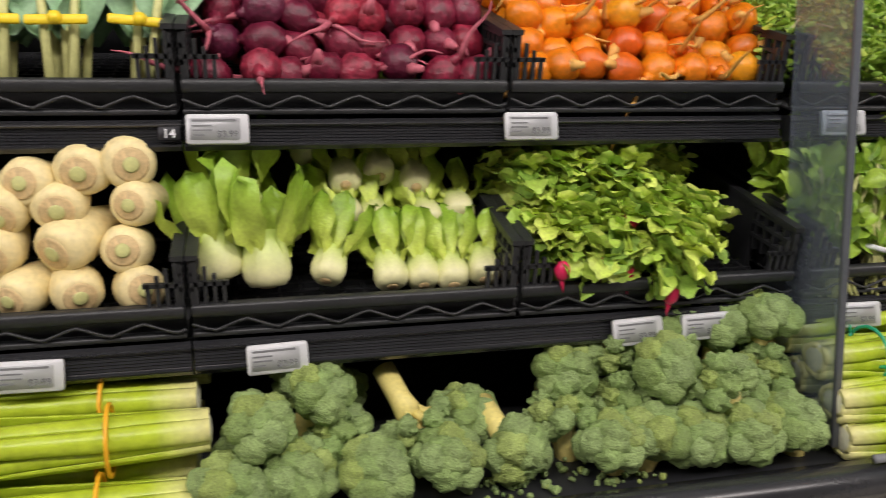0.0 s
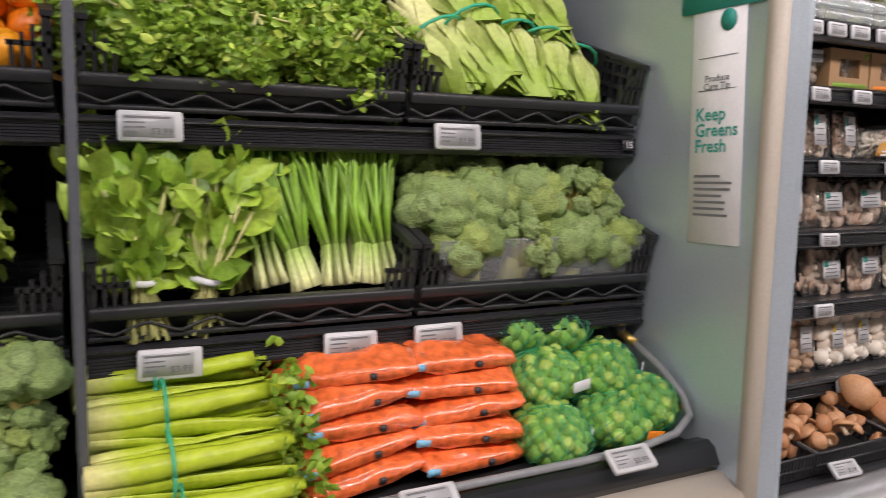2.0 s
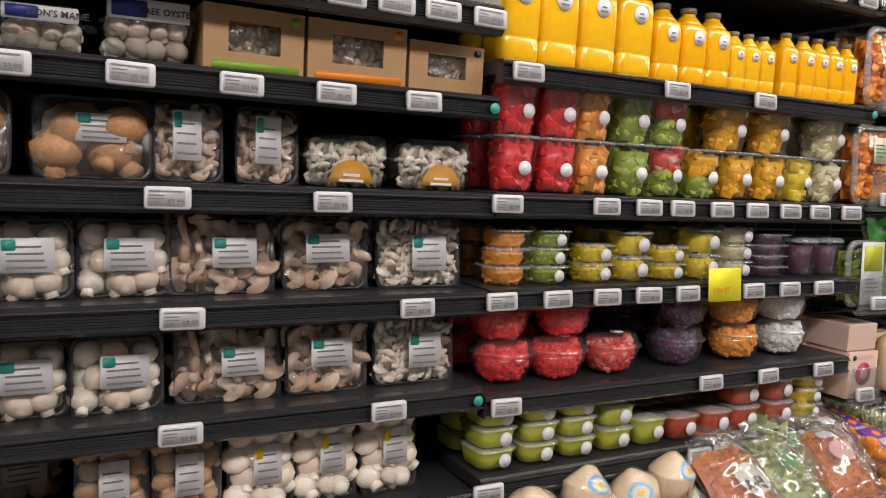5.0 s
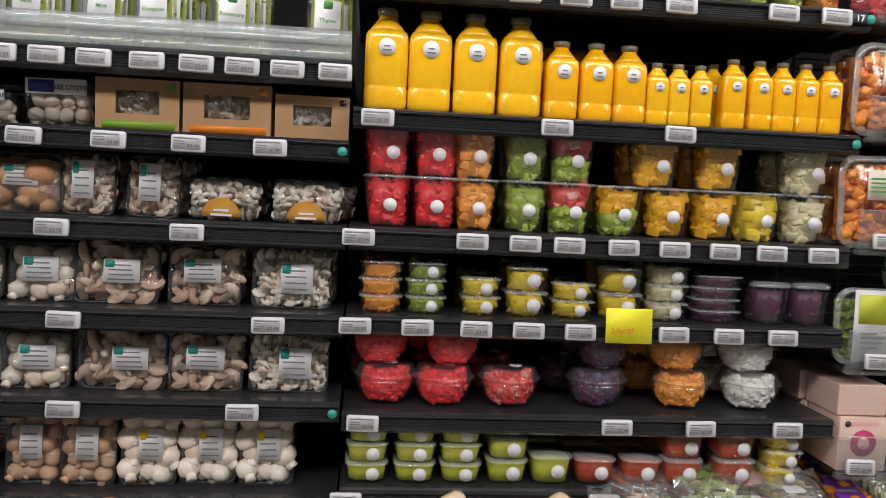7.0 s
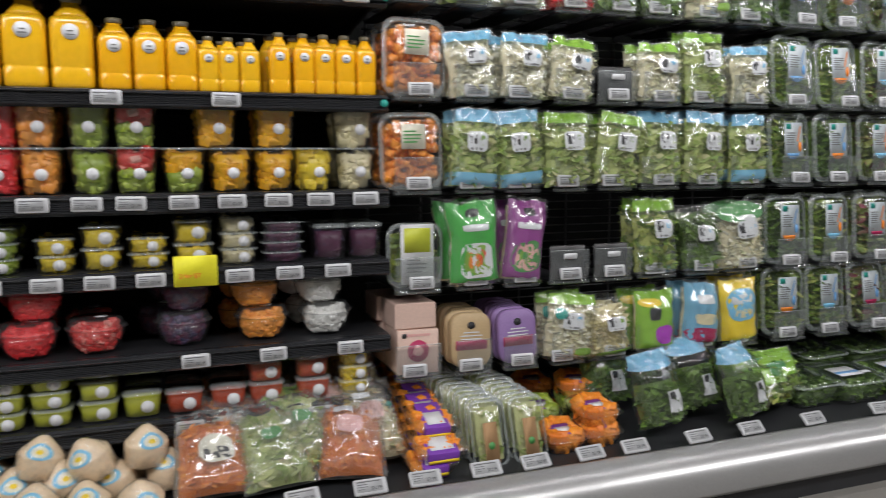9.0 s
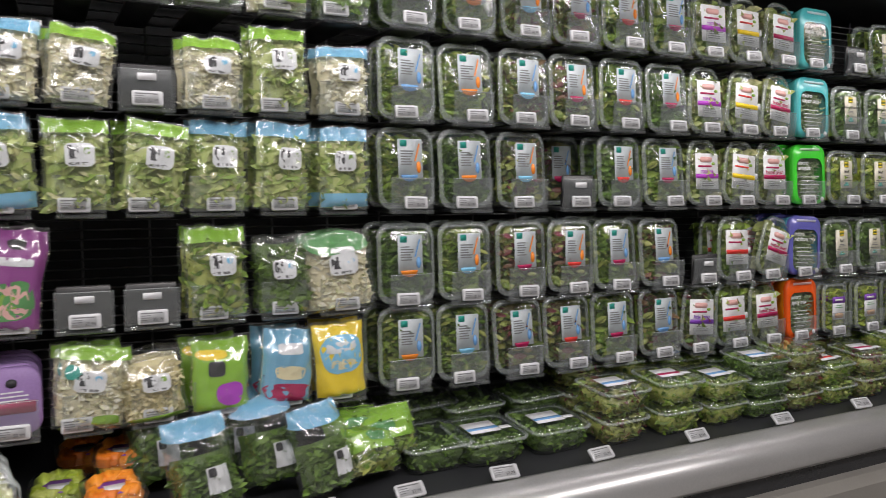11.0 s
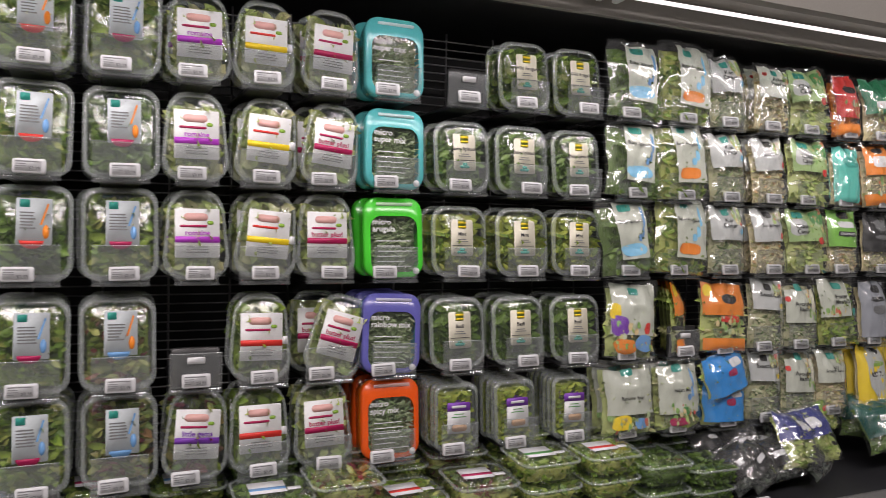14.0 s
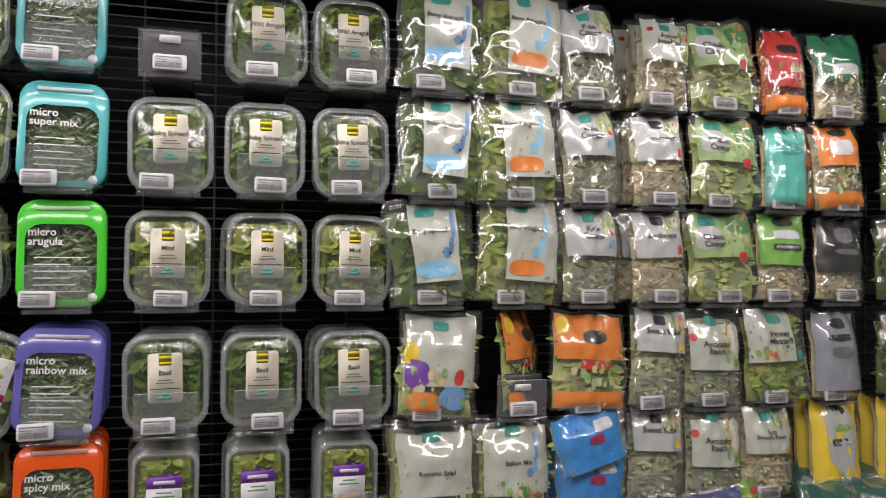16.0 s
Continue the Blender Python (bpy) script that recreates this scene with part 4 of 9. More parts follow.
def bottle(r, h, sq, label, settled):
    """A square juice bottle with a dark cap and a round white sticker."""
    t = thing("juice_bottle", label, "juice bottle", "juice bottles")
    nr = min(r * 0.42, 0.017)
    prof = [(r * 0.90, 0), (r * 0.98, 0.004), (r, 0.012), (r, h * 0.20), (r * 0.975, h * 0.215), (r * 0.975, h * 0.235), (r, h * 0.25), (r, h * 0.62)]
    prof += [(r * (1 - 0.03 * k * k / 9), h * (0.62 + 0.035 * k)) for k in range(1, 4)]
    prof += [(r * 0.90, h * 0.76), (r * 0.72, h * 0.82), (nr * 1.25, h * 0.875), (nr, h * 0.90), (nr, h * 0.925)]
    k = 12
    part("bottle", Mesh().lathe(prof[:k], 24, (0, r, 0), sq).lathe([(a, b) for a, b in prof[k - 1:]], 24, (0, r, 0), 2.4), JUICE2 if settled else JUICE, t)
    part("cap", Mesh().lathe([(nr * 1.12, h * 0.926), (nr * 1.18, h * 0.93), (nr * 1.18, h * 0.995), (nr * 1.05, h)], 18, (0, r, 0)), CAP, t)
    s = min(r * 0.42, 0.0155)
    st = part("sticker", Mesh().loft([[(s * math.cos(a), y, h * 0.60 + s * math.sin(a)) for a in (i * math.pi / 10 for i in range(20))] for y in (-0.0022, -0.001)]), PAPER, t)
    part("print", bars(2, s * 1.1, 0.0026, 0.007, False), GREYINK, st, at=Matrix.Translation((0, -0.003, h * 0.6)))
    return t


def fruit(w, d, h, s, n, seed, taper=1.0):
    rnd, q = random.Random(seed), Mesh()
    ring = lambda k, z: [(x, d / 2 + y, z) for x, y in rring(w * k, d * k, min(w, d) * 0.25, 3)]
    q.loft([ring(0.86 * taper, h * 0.03), ring(0.86 * (0.5 + 0.5 * taper), h * 0.5), ring(0.86, h * 0.93)])
    for k in range(n):
        z = rnd.uniform(0.06, 0.94)
        f = taper + (1 - taper) * z
        a = rnd.uniform(0, 6.28)
        rad = 0.5 * math.sqrt(rnd.uniform(0.6, 1)) * 0.70
        x, y = math.cos(a), math.sin(a)
        m = 1 / max(abs(x), abs(y)) ** 0.6
        chunk(q, (x * m * rad * w * f, d / 2 + y * m * rad * d * f, z * h), s * rnd.uniform(0.8, 1.15), rnd)
    return q


def sticker(t, x, y, z, r, parent=None):
    part("sticker", Mesh().loft([[(x + r * math.cos(a), yy, z + r * math.sin(a)) for a in (i * math.pi / 9 for i in range(18))] for yy in (y - 0.0014, y - 0.0004)]), PAPER, t)


def cup(w, h, fills, label, seed):
    """A tapered clear cup of cut fruit with a flat lid."""
    t = thing("fruit_cup", label, "fruit cup", "cut fruit cups")
    w = w * 0.6 + 0.043
    r = w / 2
    part("cup", Mesh().lathe([(r * 0.70, 0), (r * 0.74, 0.003), (r * 0.95, h * 0.93), (r * 0.98, h * 0.94)], 24, (0, r, 0), 3.2), CLEAR, t)
    part("lid", Mesh().lathe([(r * 0.99, h * 0.94), (r * 1.02, h * 0.95), (r * 1.02, h * 0.985), (r * 0.95, h)], 24, (0, r, 0), 3.2), RIM, t)
    n = len(fills)
    for k, m in enumerate(fills):
        q = fruit(w * 0.88, w * 0.88, h * 0.88 / n, 0.0098 if m is not KIWI else 0.0088, 96 // n, seed + k, 0.76 + 0.12 * k)
        part("fruit", q, m, t, at=Matrix.Translation((0, r - w * 0.44, h * 0.02 + k * h * 0.9 / n)))
    sticker(t, r * 0.12, r * 0.10, h * 0.42, 0.0120)
    return t


def tub(w, d, h, fill_mat, label, seed, opaque=False, stick=True, name="fruit_tub", s=0.0078):
    """A low clear tub with rounded corners and a lid; it tapers down."""
    t = thing(name, label, "tub", "tubs")
    ring = lambda k, z: [(x, d / 2 + y, z) for x, y in rring(w * k, d * k, 0.018, 4)]
    body = Mesh().loft([ring(0.84, 0), ring(0.87, 0.003), ring(0.965, h * 0.86), ring(1.0, h * 0.87), ring(1.0, h * 0.9)], True, False)
    part("tub", body, CLEAR, t)
    part("lid", Mesh().loft([ring(1.005, h * 0.88), ring(1.01, h * 0.96), ring(0.93, h * 0.97), ring(0.92, h)], False, True), RIM, t)
    if opaque:
        part("filling", Mesh().loft([ring(0.81, 0.003), ring(0.92, h * 0.8)]), fill_mat, t)
    else:
        part("filling", fruit(w * 0.9, d * 0.9, h * 0.8, s, 46, seed, 0.86), fill_mat, t, at=Matrix.Translation((0, d * 0.05, h * 0.03)))
    if stick:
        sticker(t, w * 0.12, d * 0.02, h * 0.45, min(0.013, h * 0.33))
    return t


def bowl(w, fill_mat, label, seed, s=0.0078):
    """A round clear bowl with flared sides and a domed lid, heaped with cut fruit."""
    t = thing("fruit_bowl", label, "fruit bowl", "cut fruit bowls")
    r, h = w / 2, 0.0745
    part("bowl", Mesh().lathe([(r * 0.50, 0), (r * 0.60, 0.002), (r * 0.84, 0.016), (r * 0.95, 0.032), (r, 0.050)], 28, (0, r, 0)), CLEAR, t)
    part("lid", Mesh().lathe([(r * 1.0, 0.0502), (r * 1.08, 0.052), (r * 1.08, 0.055), (r * 0.98, 0.058), (r * 0.88, 0.073), (r * 0.72, h)], 28, (0, r, 0)), LIDS, t)
    rnd, q = random.Random(seed), Mesh()
    q.lathe([(r * 0.46, 0.005), (r * 0.70, 0.017), (r * 0.80, 0.034), (r * 0.82, 0.048), (r * 0.62, 0.062)], 20, (0, r, 0))
    for k in range(170):
        z = rnd.uniform(0.13, 0.84)
        a, side = rnd.uniform(0, 6.28), 0.56 + 0.37 * min(1, z * 2.2)
        rad = (r - 0.008) * side * math.sqrt(rnd.uniform(0.8, 1)) * (0.93 if z < 0.66 else 0.84)
        c = (rad * math.cos(a), r + rad * math.sin(a), z * h)
        if fill_mat is BERRY:
            q.blob(c, 0.0078, n=8, m=6)
        else:
            chunk(q, c, s * rnd.uniform(0.8, 1.0), rnd)
    part("fruit", q, fill_mat, t)
    if fill_mat is not COCO:
        part("sticker", Mesh().lathe([(0.013, 0), (0.013, 0.0006)], 14, (0.006, r * 0.8, h + 0.0004)), PAPER, t)
    return t


# ---- bags ----
BADGE_V = 0.82


class Pillow:
    """The front of a filled bag, w by h, that bellies out by t."""

    def __init__(self, w, h, t, seed):
        self.w, self.h, self.t, self.seed = w, h, t, seed

    def at(self, u, v, off=0.0):
        """u from -1 to 1, v from 0 to 1."""
        belly = max(0.0, 1 - abs(u) ** 3.2) ** 0.7 * max(0.0, min(1, v / 0.10)) ** 0.5 * max(0.0, min(1, (0.97 - v) / 0.30)) ** 0.7
        s = self.seed * 3.7
        wr = noise.noise(Vector((u * 2.2, v * 4, s))) * 0.16 + noise.noise(Vector((u * 5.5, v * 9, s + 5))) * 0.07
        fold = 0.002 * noise.noise(Vector((u * 6, v * 3, s + 9)))
        y = -self.t * belly * (1 + wr) - fold - off
        edge = 1 - 0.05 * math.sin(v * math.pi) + 0.10 * noise.noise(Vector((3.3 + (u > 0) * 4, v * 3.2, s))) - 0.05 * max(0, (v - 0.8) / 0.2)
        top = self.h * (1 + 0.05 * noise.noise(Vector((u * 1.6, 8.1, s))) * max(0, (v - 0.75) / 0.25))
        crinkle = 0.006 * max(0, (v - 0.78) / 0.22) * math.sin(u * 9 + s) + 0.004 * noise.noise(Vector((u * 7, v * 7, s + 3)))
        return (u * self.w / 2 * edge, y + crinkle, v * top)

    def patch(self, u0, u1, v0, v1, off, nu=8, nv=8):
        return Mesh().grid(lambda u, v: self.at(u, v, off), nu, nv, u0, u1, v0, v1)

    def spot(self, u0, u1, v0, v1, off, seed=0, soft=0.18, sq=2.8):
        """A printed shape with a soft uneven outline."""
        uc, vc, ru, rv = (u0 + u1) / 2, (v0 + v1) / 2, (u1 - u0) / 2, (v1 - v0) / 2
        q, n = Mesh(), 20
        v = []
        for ring in (0.0, 0.35, 0.68, 1.0):
            for k in range(n):
                a = 2 * math.pi * k / n
                w = ring * (1 + soft * noise.noise(Vector((math.cos(a) * 1.3, math.sin(a) * 1.3, seed + u0 * 9 + v0 * 5))))
                x, y = math.cos(a), math.sin(a)
                m = (abs(x) ** sq + abs(y) ** sq) ** (-1 / sq)
                v.append(self.at(uc + ru * x * m * w, vc + rv * y * m * w, off))
        return q.add(v, [(r * n + k, r * n + (k + 1) % n, (r + 1) * n + (k + 1) % n, (r + 1) * n + k) for r in range(3) for k in range(n)])

    def letter(self, text, size, material, u, v, off):
        q = words(text, size, material)
        out = []
        for x, _, z in q.v:
            p = self.at(u + 2 * x / self.w, v + z / self.h, off)
            out.append(p)
        q.v = out
        return q


LEAVES = (LEAFY, SPINA, ROMA, MIXED)


def bag(w, h, t, seed, fill_mat, label, panel=None, panel_v=(0.45, 0.93), panel_u=(-0.86, 0.86), header=None, foot=None, marks=(), texts=(), leaf_size=0.018, thin=0.7, category="salad bag", name="salad_bag", top=0.9, art=None, film=None):
    """A filled bag: clear film over its contents, with printed panels, marks and writing."""
    g = thing(name, label, category, "hanging salad packs")
    p = Pillow(w, h, t, seed)
    rnd, q = random.Random(seed), Mesh()
    q.grid(lambda u, v: p.at(u, v, -0.014), 10, 10, -0.93, 0.93, 0.02, top)
    coarse = fill_mat in LEAVES
    for _ in range(150 if coarse else 260):
        u, v = rnd.uniform(-0.9, 0.9), rnd.uniform(0.04, top - 0.04)
        c = p.at(u, v, -0.0105)
        leaf(q, c, (0.021 if coarse else min(0.0125, leaf_size * 0.8)) * rnd.uniform(0.5, 1.15), rnd, thin, 0.25)
    part("filling", q, fill_mat, g)
    part("film", p.patch(-1.05, 1.05, 0.0, 1.02, 0.0092, 20, 26).grid(lambda u, v: (p.at(u, v)[0], t * 0.5 * max(0, 1 - u * u) * math.sin(math.pi * min(1, v)) + 0.002, p.at(u, v)[2]), 6, 6, -1.05, 1.05, 0, 1.02), film or BAGFILM, g)
    if panel:
        part("print_panel", p.patch(panel_u[0], panel_u[1], panel_v[0], panel_v[1], 0.0042, 16, 20), panel, g)
    if header:
        part("header", p.patch(-0.99, 0.99, 0.84, 1.0, 0.0038, 16, 6), header, g)
    if foot:
        part("foot_band", p.patch(-0.97, 0.97, 0.03, 0.20, 0.0040, 16, 6), foot, g)
    for (u0, u1, v0, v1, m) in marks:
        part("printed_mark", p.spot(u0, u1, v0, v1, 0.0054, seed, 0.04 if v0 == BADGE_V or m in (PAPER, INK) else 0.18, 7 if v0 == BADGE_V or m in (PAPER, INK) else 2.8), m, g)
    if art:
        q = Mesh()
        u0, u1, v0, v1 = art
        for _ in range(26):
            u, v, s = rnd.uniform(u0, u1), rnd.uniform(v0, v1), rnd.uniform(0.02, 0.085)
            q.join(p.spot(u - s, u + s, v - s * 0.55, v + s * 0.55, 0.0052 + rnd.uniform(0, 0.0004), rnd.uniform(0, 50)))
        part("food_picture", q, ARTP, g, "printed pictures of vegetables")
    for (s, size, m, u, v) in texts:
        part("writing", p.letter(s, size, m, u, v, 0.0074), m, g)
    return g


def hang_tray(w, empty=False):
    """A pusher tray on the grid: black floor, clear front plate."""
    t = thing("pusher_tray", "black pusher tray with a clear front plate on the wire grid", "tray", "pusher trays")
    part("floor_bar", Mesh().box(-w * 0.36, w * 0.36, 0.014, 0.305, -0.010, -0.002, 0.002), BLACK, t)
    ring = lambda z, y: [(x, y + d, z) for x, d in ((-w / 2, 0), (w / 2, 0), (w / 2, 0.0025), (-w / 2, 0.0025))]
    part("front_plate", Mesh().loft([ring(0.0, 0.004), ring(0.034, -0.002), ring(0.072, 0.0)]).box(-w / 2, w / 2, -0.004, 0.014, -0.010, -0.001, 0.002), PLATE, t, smooth=False)
    part("plate_edge", Mesh().box(-w / 2, w / 2, -0.0005, 0.0028, 0.0722, 0.0742, 0.0006), RIM, t)
    if empty:
        part("pusher", Mesh().box(-w * 0.46, w * 0.46, 0.012, 0.02, 0.0, 0.085, 0.004), TRAYB, t, "black pusher at the front of an empty tray")
        part("sticker", card(-0.018, 0.018, 0.052, 0.066, -0.003), PAPER, t)
    return t


ROWZ = [1.725, 1.512, 1.303, 1.076, 0.872]


def hang(x0, x1, row, key, build, behind=1, step=0.05, dz=0.0, lean=None, tagx=None, tilt=0.0):
    """A column of one pack: its tray and tag, the front pack and those behind it."""
    xc, z = (x0 + x1) / 2, ROWZ[row] + dz
    w = round(min(0.112, (x1 - x0) * 0.78), 2)
    put(("tray", w), pose(xc, 1.098, z), lambda: hang_tray(w))
    tag_at(xc + (tagx if tagx is not None else random.choice((-0.012, -0.02, 0.0, 0.006))), 1.0955, z + 0.016, 0.058, 0.029, tilt=-10, roll=random.uniform(-1.5, 1.5))
    for k in range(behind + 1):
        lz = random.uniform(-4, 2) if lean is None else lean
        r = random.uniform(-1.5, 1.5) + (tilt if k == 0 else 0)
        put(key, pose(xc + (random.uniform(-0.004, 0.004) if k == 0 else random.uniform(-0.012, 0.004)), 1.112 + step * k, z + 0.002 + 0.0012 * k, lz - 3, r, random.uniform(-2, 2)), build)


def hang_empty(x0, x1, row, dz=0.0):
    xc, z = (x0 + x1) / 2, ROWZ[row] + dz
    put(("empty", 0), pose(xc, 1.098, z), lambda: hang_tray(0.108, True))
    tag_at(xc, 1.0955, z + 0.016, 0.058, 0.029, tilt=-10)
# ---- mushrooms ----
PK = {
    "port": lambda: punnet(0.142, 0.106, mushrooms(0.125, 0.085, 0.03, 0.033, 1), PORTO, "black tray of large brown mushroom caps under film", (0.55, 0.6, 0.42, 0.34), TEALP),
    "shii": lambda: punnet(0.091, 0.110, mushrooms(0.078, 0.091, 0.03, 0.013, 2, True), SMUSH, "upright black tray of brown mushrooms under film", (0.45, 0.55, 0.4, 0.6), TEALP),
    "brown": lambda: punnet(0.115, 0.103, mushrooms(0.102, 0.089, 0.03, 0.0185, 3), BMUSH, "black tray of whole brown mushrooms under film", (0.58, 0.55, 0.5, 0.42), TEALP),
    "white": lambda: punnet(0.118, 0.103, mushrooms(0.104, 0.089, 0.03, 0.019, 4), WMUSH, "black tray of whole white mushrooms under film", (0.55, 0.55, 0.52, 0.42), TEALP),
    "slice": lambda: punnet(0.154, 0.105, mushrooms(0.140, 0.091, 0.03, 0.021, 5, True), SMUSH, "black tray of sliced white mushrooms under film", (0.6, 0.55, 0.4, 0.4), TEALP),
    "slice_b": lambda: punnet(0.132, 0.105, mushrooms(0.120, 0.091, 0.03, 0.020, 6, True), SMUSH, "black tray of sliced brown mushrooms under film", (0.5, 0.6, 0.5, 0.4), TEALP),
    "small": lambda: punnet(0.144, 0.111, mushrooms(0.130, 0.097, 0.03, 0.012, 7, True), WMUSH, "black tray of small sliced white mushrooms under film", (0.58, 0.5, 0.4, 0.5), TEALP),
    "tall_w": lambda: punnet(0.100, 0.142, mushrooms(0.085, 0.125, 0.03, 0.021, 8), WMUSH, "tall black tray of large white mushrooms under film", (0.55, 0.55, 0.42, 0.4), YELP),
    "tall_b": lambda: punnet(0.096, 0.140, mushrooms(0.08, 0.122, 0.03, 0.015, 9), BMUSH, "tall black tray of brown mushrooms under film", (0.5, 0.56, 0.4, 0.42)),
    "oval": lambda: low_box(0.135, 0.078, mushrooms(0.115, 0.06, 0.03, 0.012, 10, True), WMUSH, "clear box of pale mushrooms with a round ochre label", "round"),
    "oyst": lambda: low_box(0.12, 0.086, mushrooms(0.10, 0.055, 0.03, 0.015, 11), WMUSH, "clear box of pale oyster mushrooms with a lettered label", "TREE OYSTER"),
    "lion": lambda: low_box(0.10, 0.06, mushrooms(0.085, 0.035, 0.03, 0.013, 12), WMUSH, "low clear box of pale mushrooms with a lettered label", "LION'S MANE"),
    "shiit": lambda: low_box(0.108, 0.082, mushrooms(0.09, 0.05, 0.03, 0.016, 13), BMUSH, "clear box of brown shiitake with a lettered label", "SHIITAKE"),
}


def row(z, items, y=1.148, behind=1, step=0.062, lean=-7):
    for x0, x1, key in items:
        for k in range(behind + 1):
            put(key, pose((x0 + x1) / 2 + random.uniform(-0.003, 0.003) + (random.uniform(-0.02, 0.02) if k else 0), y + step * k + random.uniform(-0.004, 0.006), z + 0.0015 + (0.004 if k else 0),
                          lean * (1 if k == 0 else 1.3), random.uniform(-1.5, 1.5), random.uniform(-4, 4)), PK[key])


row(1.454, [(1.855, 1.935, "shiit"), (1.94, 2.048, "shiit"), (2.09, 2.19, "lion"), (2.205, 2.325, "oyst")], behind=1, step=0.10, lean=0)
for x, w, h, c, s in ((2.40, 0.14, 0.088, LIMEP, 1), (2.552, 0.152, 0.088, ORANGEP, 3), (2.70, 0.13, 0.076, None, 2)):
    b = kraft_box(w, h, c, s)
    b.matrix_basis = pose(x, 1.15, 1.455, 0, 0, 4 - 2 * s)
row(1.303, [(1.855, 1.945, "slice_b"), (1.965, 2.105, "port"), (2.13, 2.265, "port"), (2.27, 2.365, "shii"), (2.382, 2.47, "shii")])
row(1.303, [(2.476, 2.611, "oval"), (2.63, 2.765, "oval")], behind=1, step=0.10, lean=0)
row(1.148, [(1.84, 1.935, "brown"), (1.94, 2.055, "brown"), (2.06, 2.175, "white"), (2.185, 2.29, "white"), (2.285, 2.435, "slice"), (2.455, 2.585, "slice_b"), (2.60, 2.74, "small")], behind=2)
row(0.992, [(1.84, 1.935, "brown"), (1.93, 2.04, "brown"), (2.055, 2.17, "white"), (2.175, 2.29, "white"), (2.305, 2.455, "slice"), (2.462, 2.59, "slice_b"), (2.602, 2.742, "small")], behind=2)
row(0.815, [(1.862, 1.945, "tall_w"), (1.945, 2.04, "tall_w"), (2.175, 2.27, "tall_b"), (2.275, 2.37, "tall_b"), (2.375, 2.475, "tall_w"), (2.478, 2.58, "tall_w"), (2.585, 2.69, "tall_w")], behind=0)
row(0.815, [(2.06, 2.16, "brown")], y=1.30, behind=0)


def herb_slim(text, seed):
    t = thing("herb_box", "slim clear box of %s with a cream label" % text.lower(), "herb box", "herb boxes")
    w, h = 0.072, 0.155
    ring = lambda k, y: [(x, y, h / 2 + z) for x, z in rring(w * k, h * k, 0.012, 4)]
    part("box", Mesh().loft([ring(0.9, 0.0), ring(0.94, 0.006), ring(1.0, 0.007), ring(1.0, 0.010), ring(0.94, 0.011), ring(0.9, 0.024)]), SHELL, t)
    part("herbs", leaves(w * 0.8, h * 0.8, 0.02, 0.010, 60, seed, 0.7), HERB, t, at=Matrix.Translation((0, 0.004, h * 0.1)))
    part("label", card(-0.023, 0.023, 0.028, 0.105, -0.0012), PAPER, t)
    part("stripe", card(-0.008, 0.008, 0.090, 0.104, -0.002), GREENP, t)
    part("writing", words(text, 0.0105, GREENP), GREENP, t, at=Matrix.Translation((0, -0.002, 0.066)))
    part("barn", card(-0.014, 0.014, 0.034, 0.046, -0.002, 0.003), TEALP, t)
    return t


for x, text, n in ((2.03, "Thyme", 4), (2.13, "Chives", 3), (2.215, "Mint", 5), (2.335, "Mint", 4), (2.425, "Oregano", 6), (2.555, "Rosemary", 3), (2.72, "Thyme", 2), (1.93, "Chives", 3)):
    for k in range(n):
        put(("slim", text), pose(x + 0.014 * k, 1.145 + 0.028 * k, 1.594, -6, random.uniform(-2, 3), random.uniform(-4, 6)), lambda: herb_slim(text, 3))
lip = thing("shelf_lip", "clear plastic lip along the herb shelf", "shelf lip")
part("front", Mesh().box(1.856, 2.766, 1.106, 1.109, 1.591, 1.635, 0.001), RIM, lip)
part("ledge", Mesh().loft([[(x, 1.11 + 0.016 * math.cos(a), 1.628 + 0.014 * math.sin(a)) for a in (k * math.pi / 6 for k in range(12))] for x in (1.856, 2.765)]), RIM, lip)

# ---- cut fruit and juice ----
for x in (2.827, 2.905, 2.987, 3.07):
    for k in range(2):
        put(("btl", 0, k), pose(x + 0.006 * k, 1.135 + 0.09 * k, 1.5145), lambda: bottle(0.0385, 0.180, 7, "large square bottle of orange juice, dark cap", True))
for x in (3.147, 3.212, 3.275):
    for k in range(2):
        put(("btl", 1, k), pose(x - 0.012 * k, 1.135 + 0.075 * k, 1.5145), lambda: bottle(0.031, 0.142, 4, "medium bottle of orange juice, dark cap", False))
for x in (3.327, 3.368, 3.411):
    for k in range(2):
        put(("btl", 2, k), pose(x - 0.01 * k, 1.138 + 0.06 * k, 1.5145), lambda: bottle(0.0205, 0.114, 6, "small bottle of orange juice, dark cap", k == 0))
for x in (3.473, 3.525, 3.57, 3.616, 3.663):
    for k in range(2):
        put(("btl", 3, k), pose(x - 0.012 * k, 1.135 + 0.06 * k, 1.5145), lambda: bottle(0.0222, 0.129, 6, "small tall bottle of orange juice, dark cap", k == 1))
CUPS = {
    "melon": lambda: cup(0.079, 0.092, [MELON], "clear cup of red watermelon chunks", 1), "canta": lambda: cup(0.072, 0.092, [CANTA], "clear cup of orange melon chunks", 2),
    "kiwi": lambda: cup(0.083, 0.093, [KIWI], "clear cup of green kiwi chunks", 3), "mixr": lambda: cup(0.087, 0.093, [KIWI, STRAW], "clear cup of strawberry over green fruit", 4),
    "mixy": lambda: cup(0.088, 0.092, [KIWI, MANGO], "clear cup of mango over green fruit", 5), "mango": lambda: cup(0.092, 0.092, [MANGO], "clear cup of yellow mango chunks", 6),
    "pine": lambda: cup(0.090, 0.092, [PINEA], "clear cup of pineapple chunks", 7), "pale": lambda: cup(0.092, 0.092, [PALE], "clear cup of pale melon chunks", 8)}
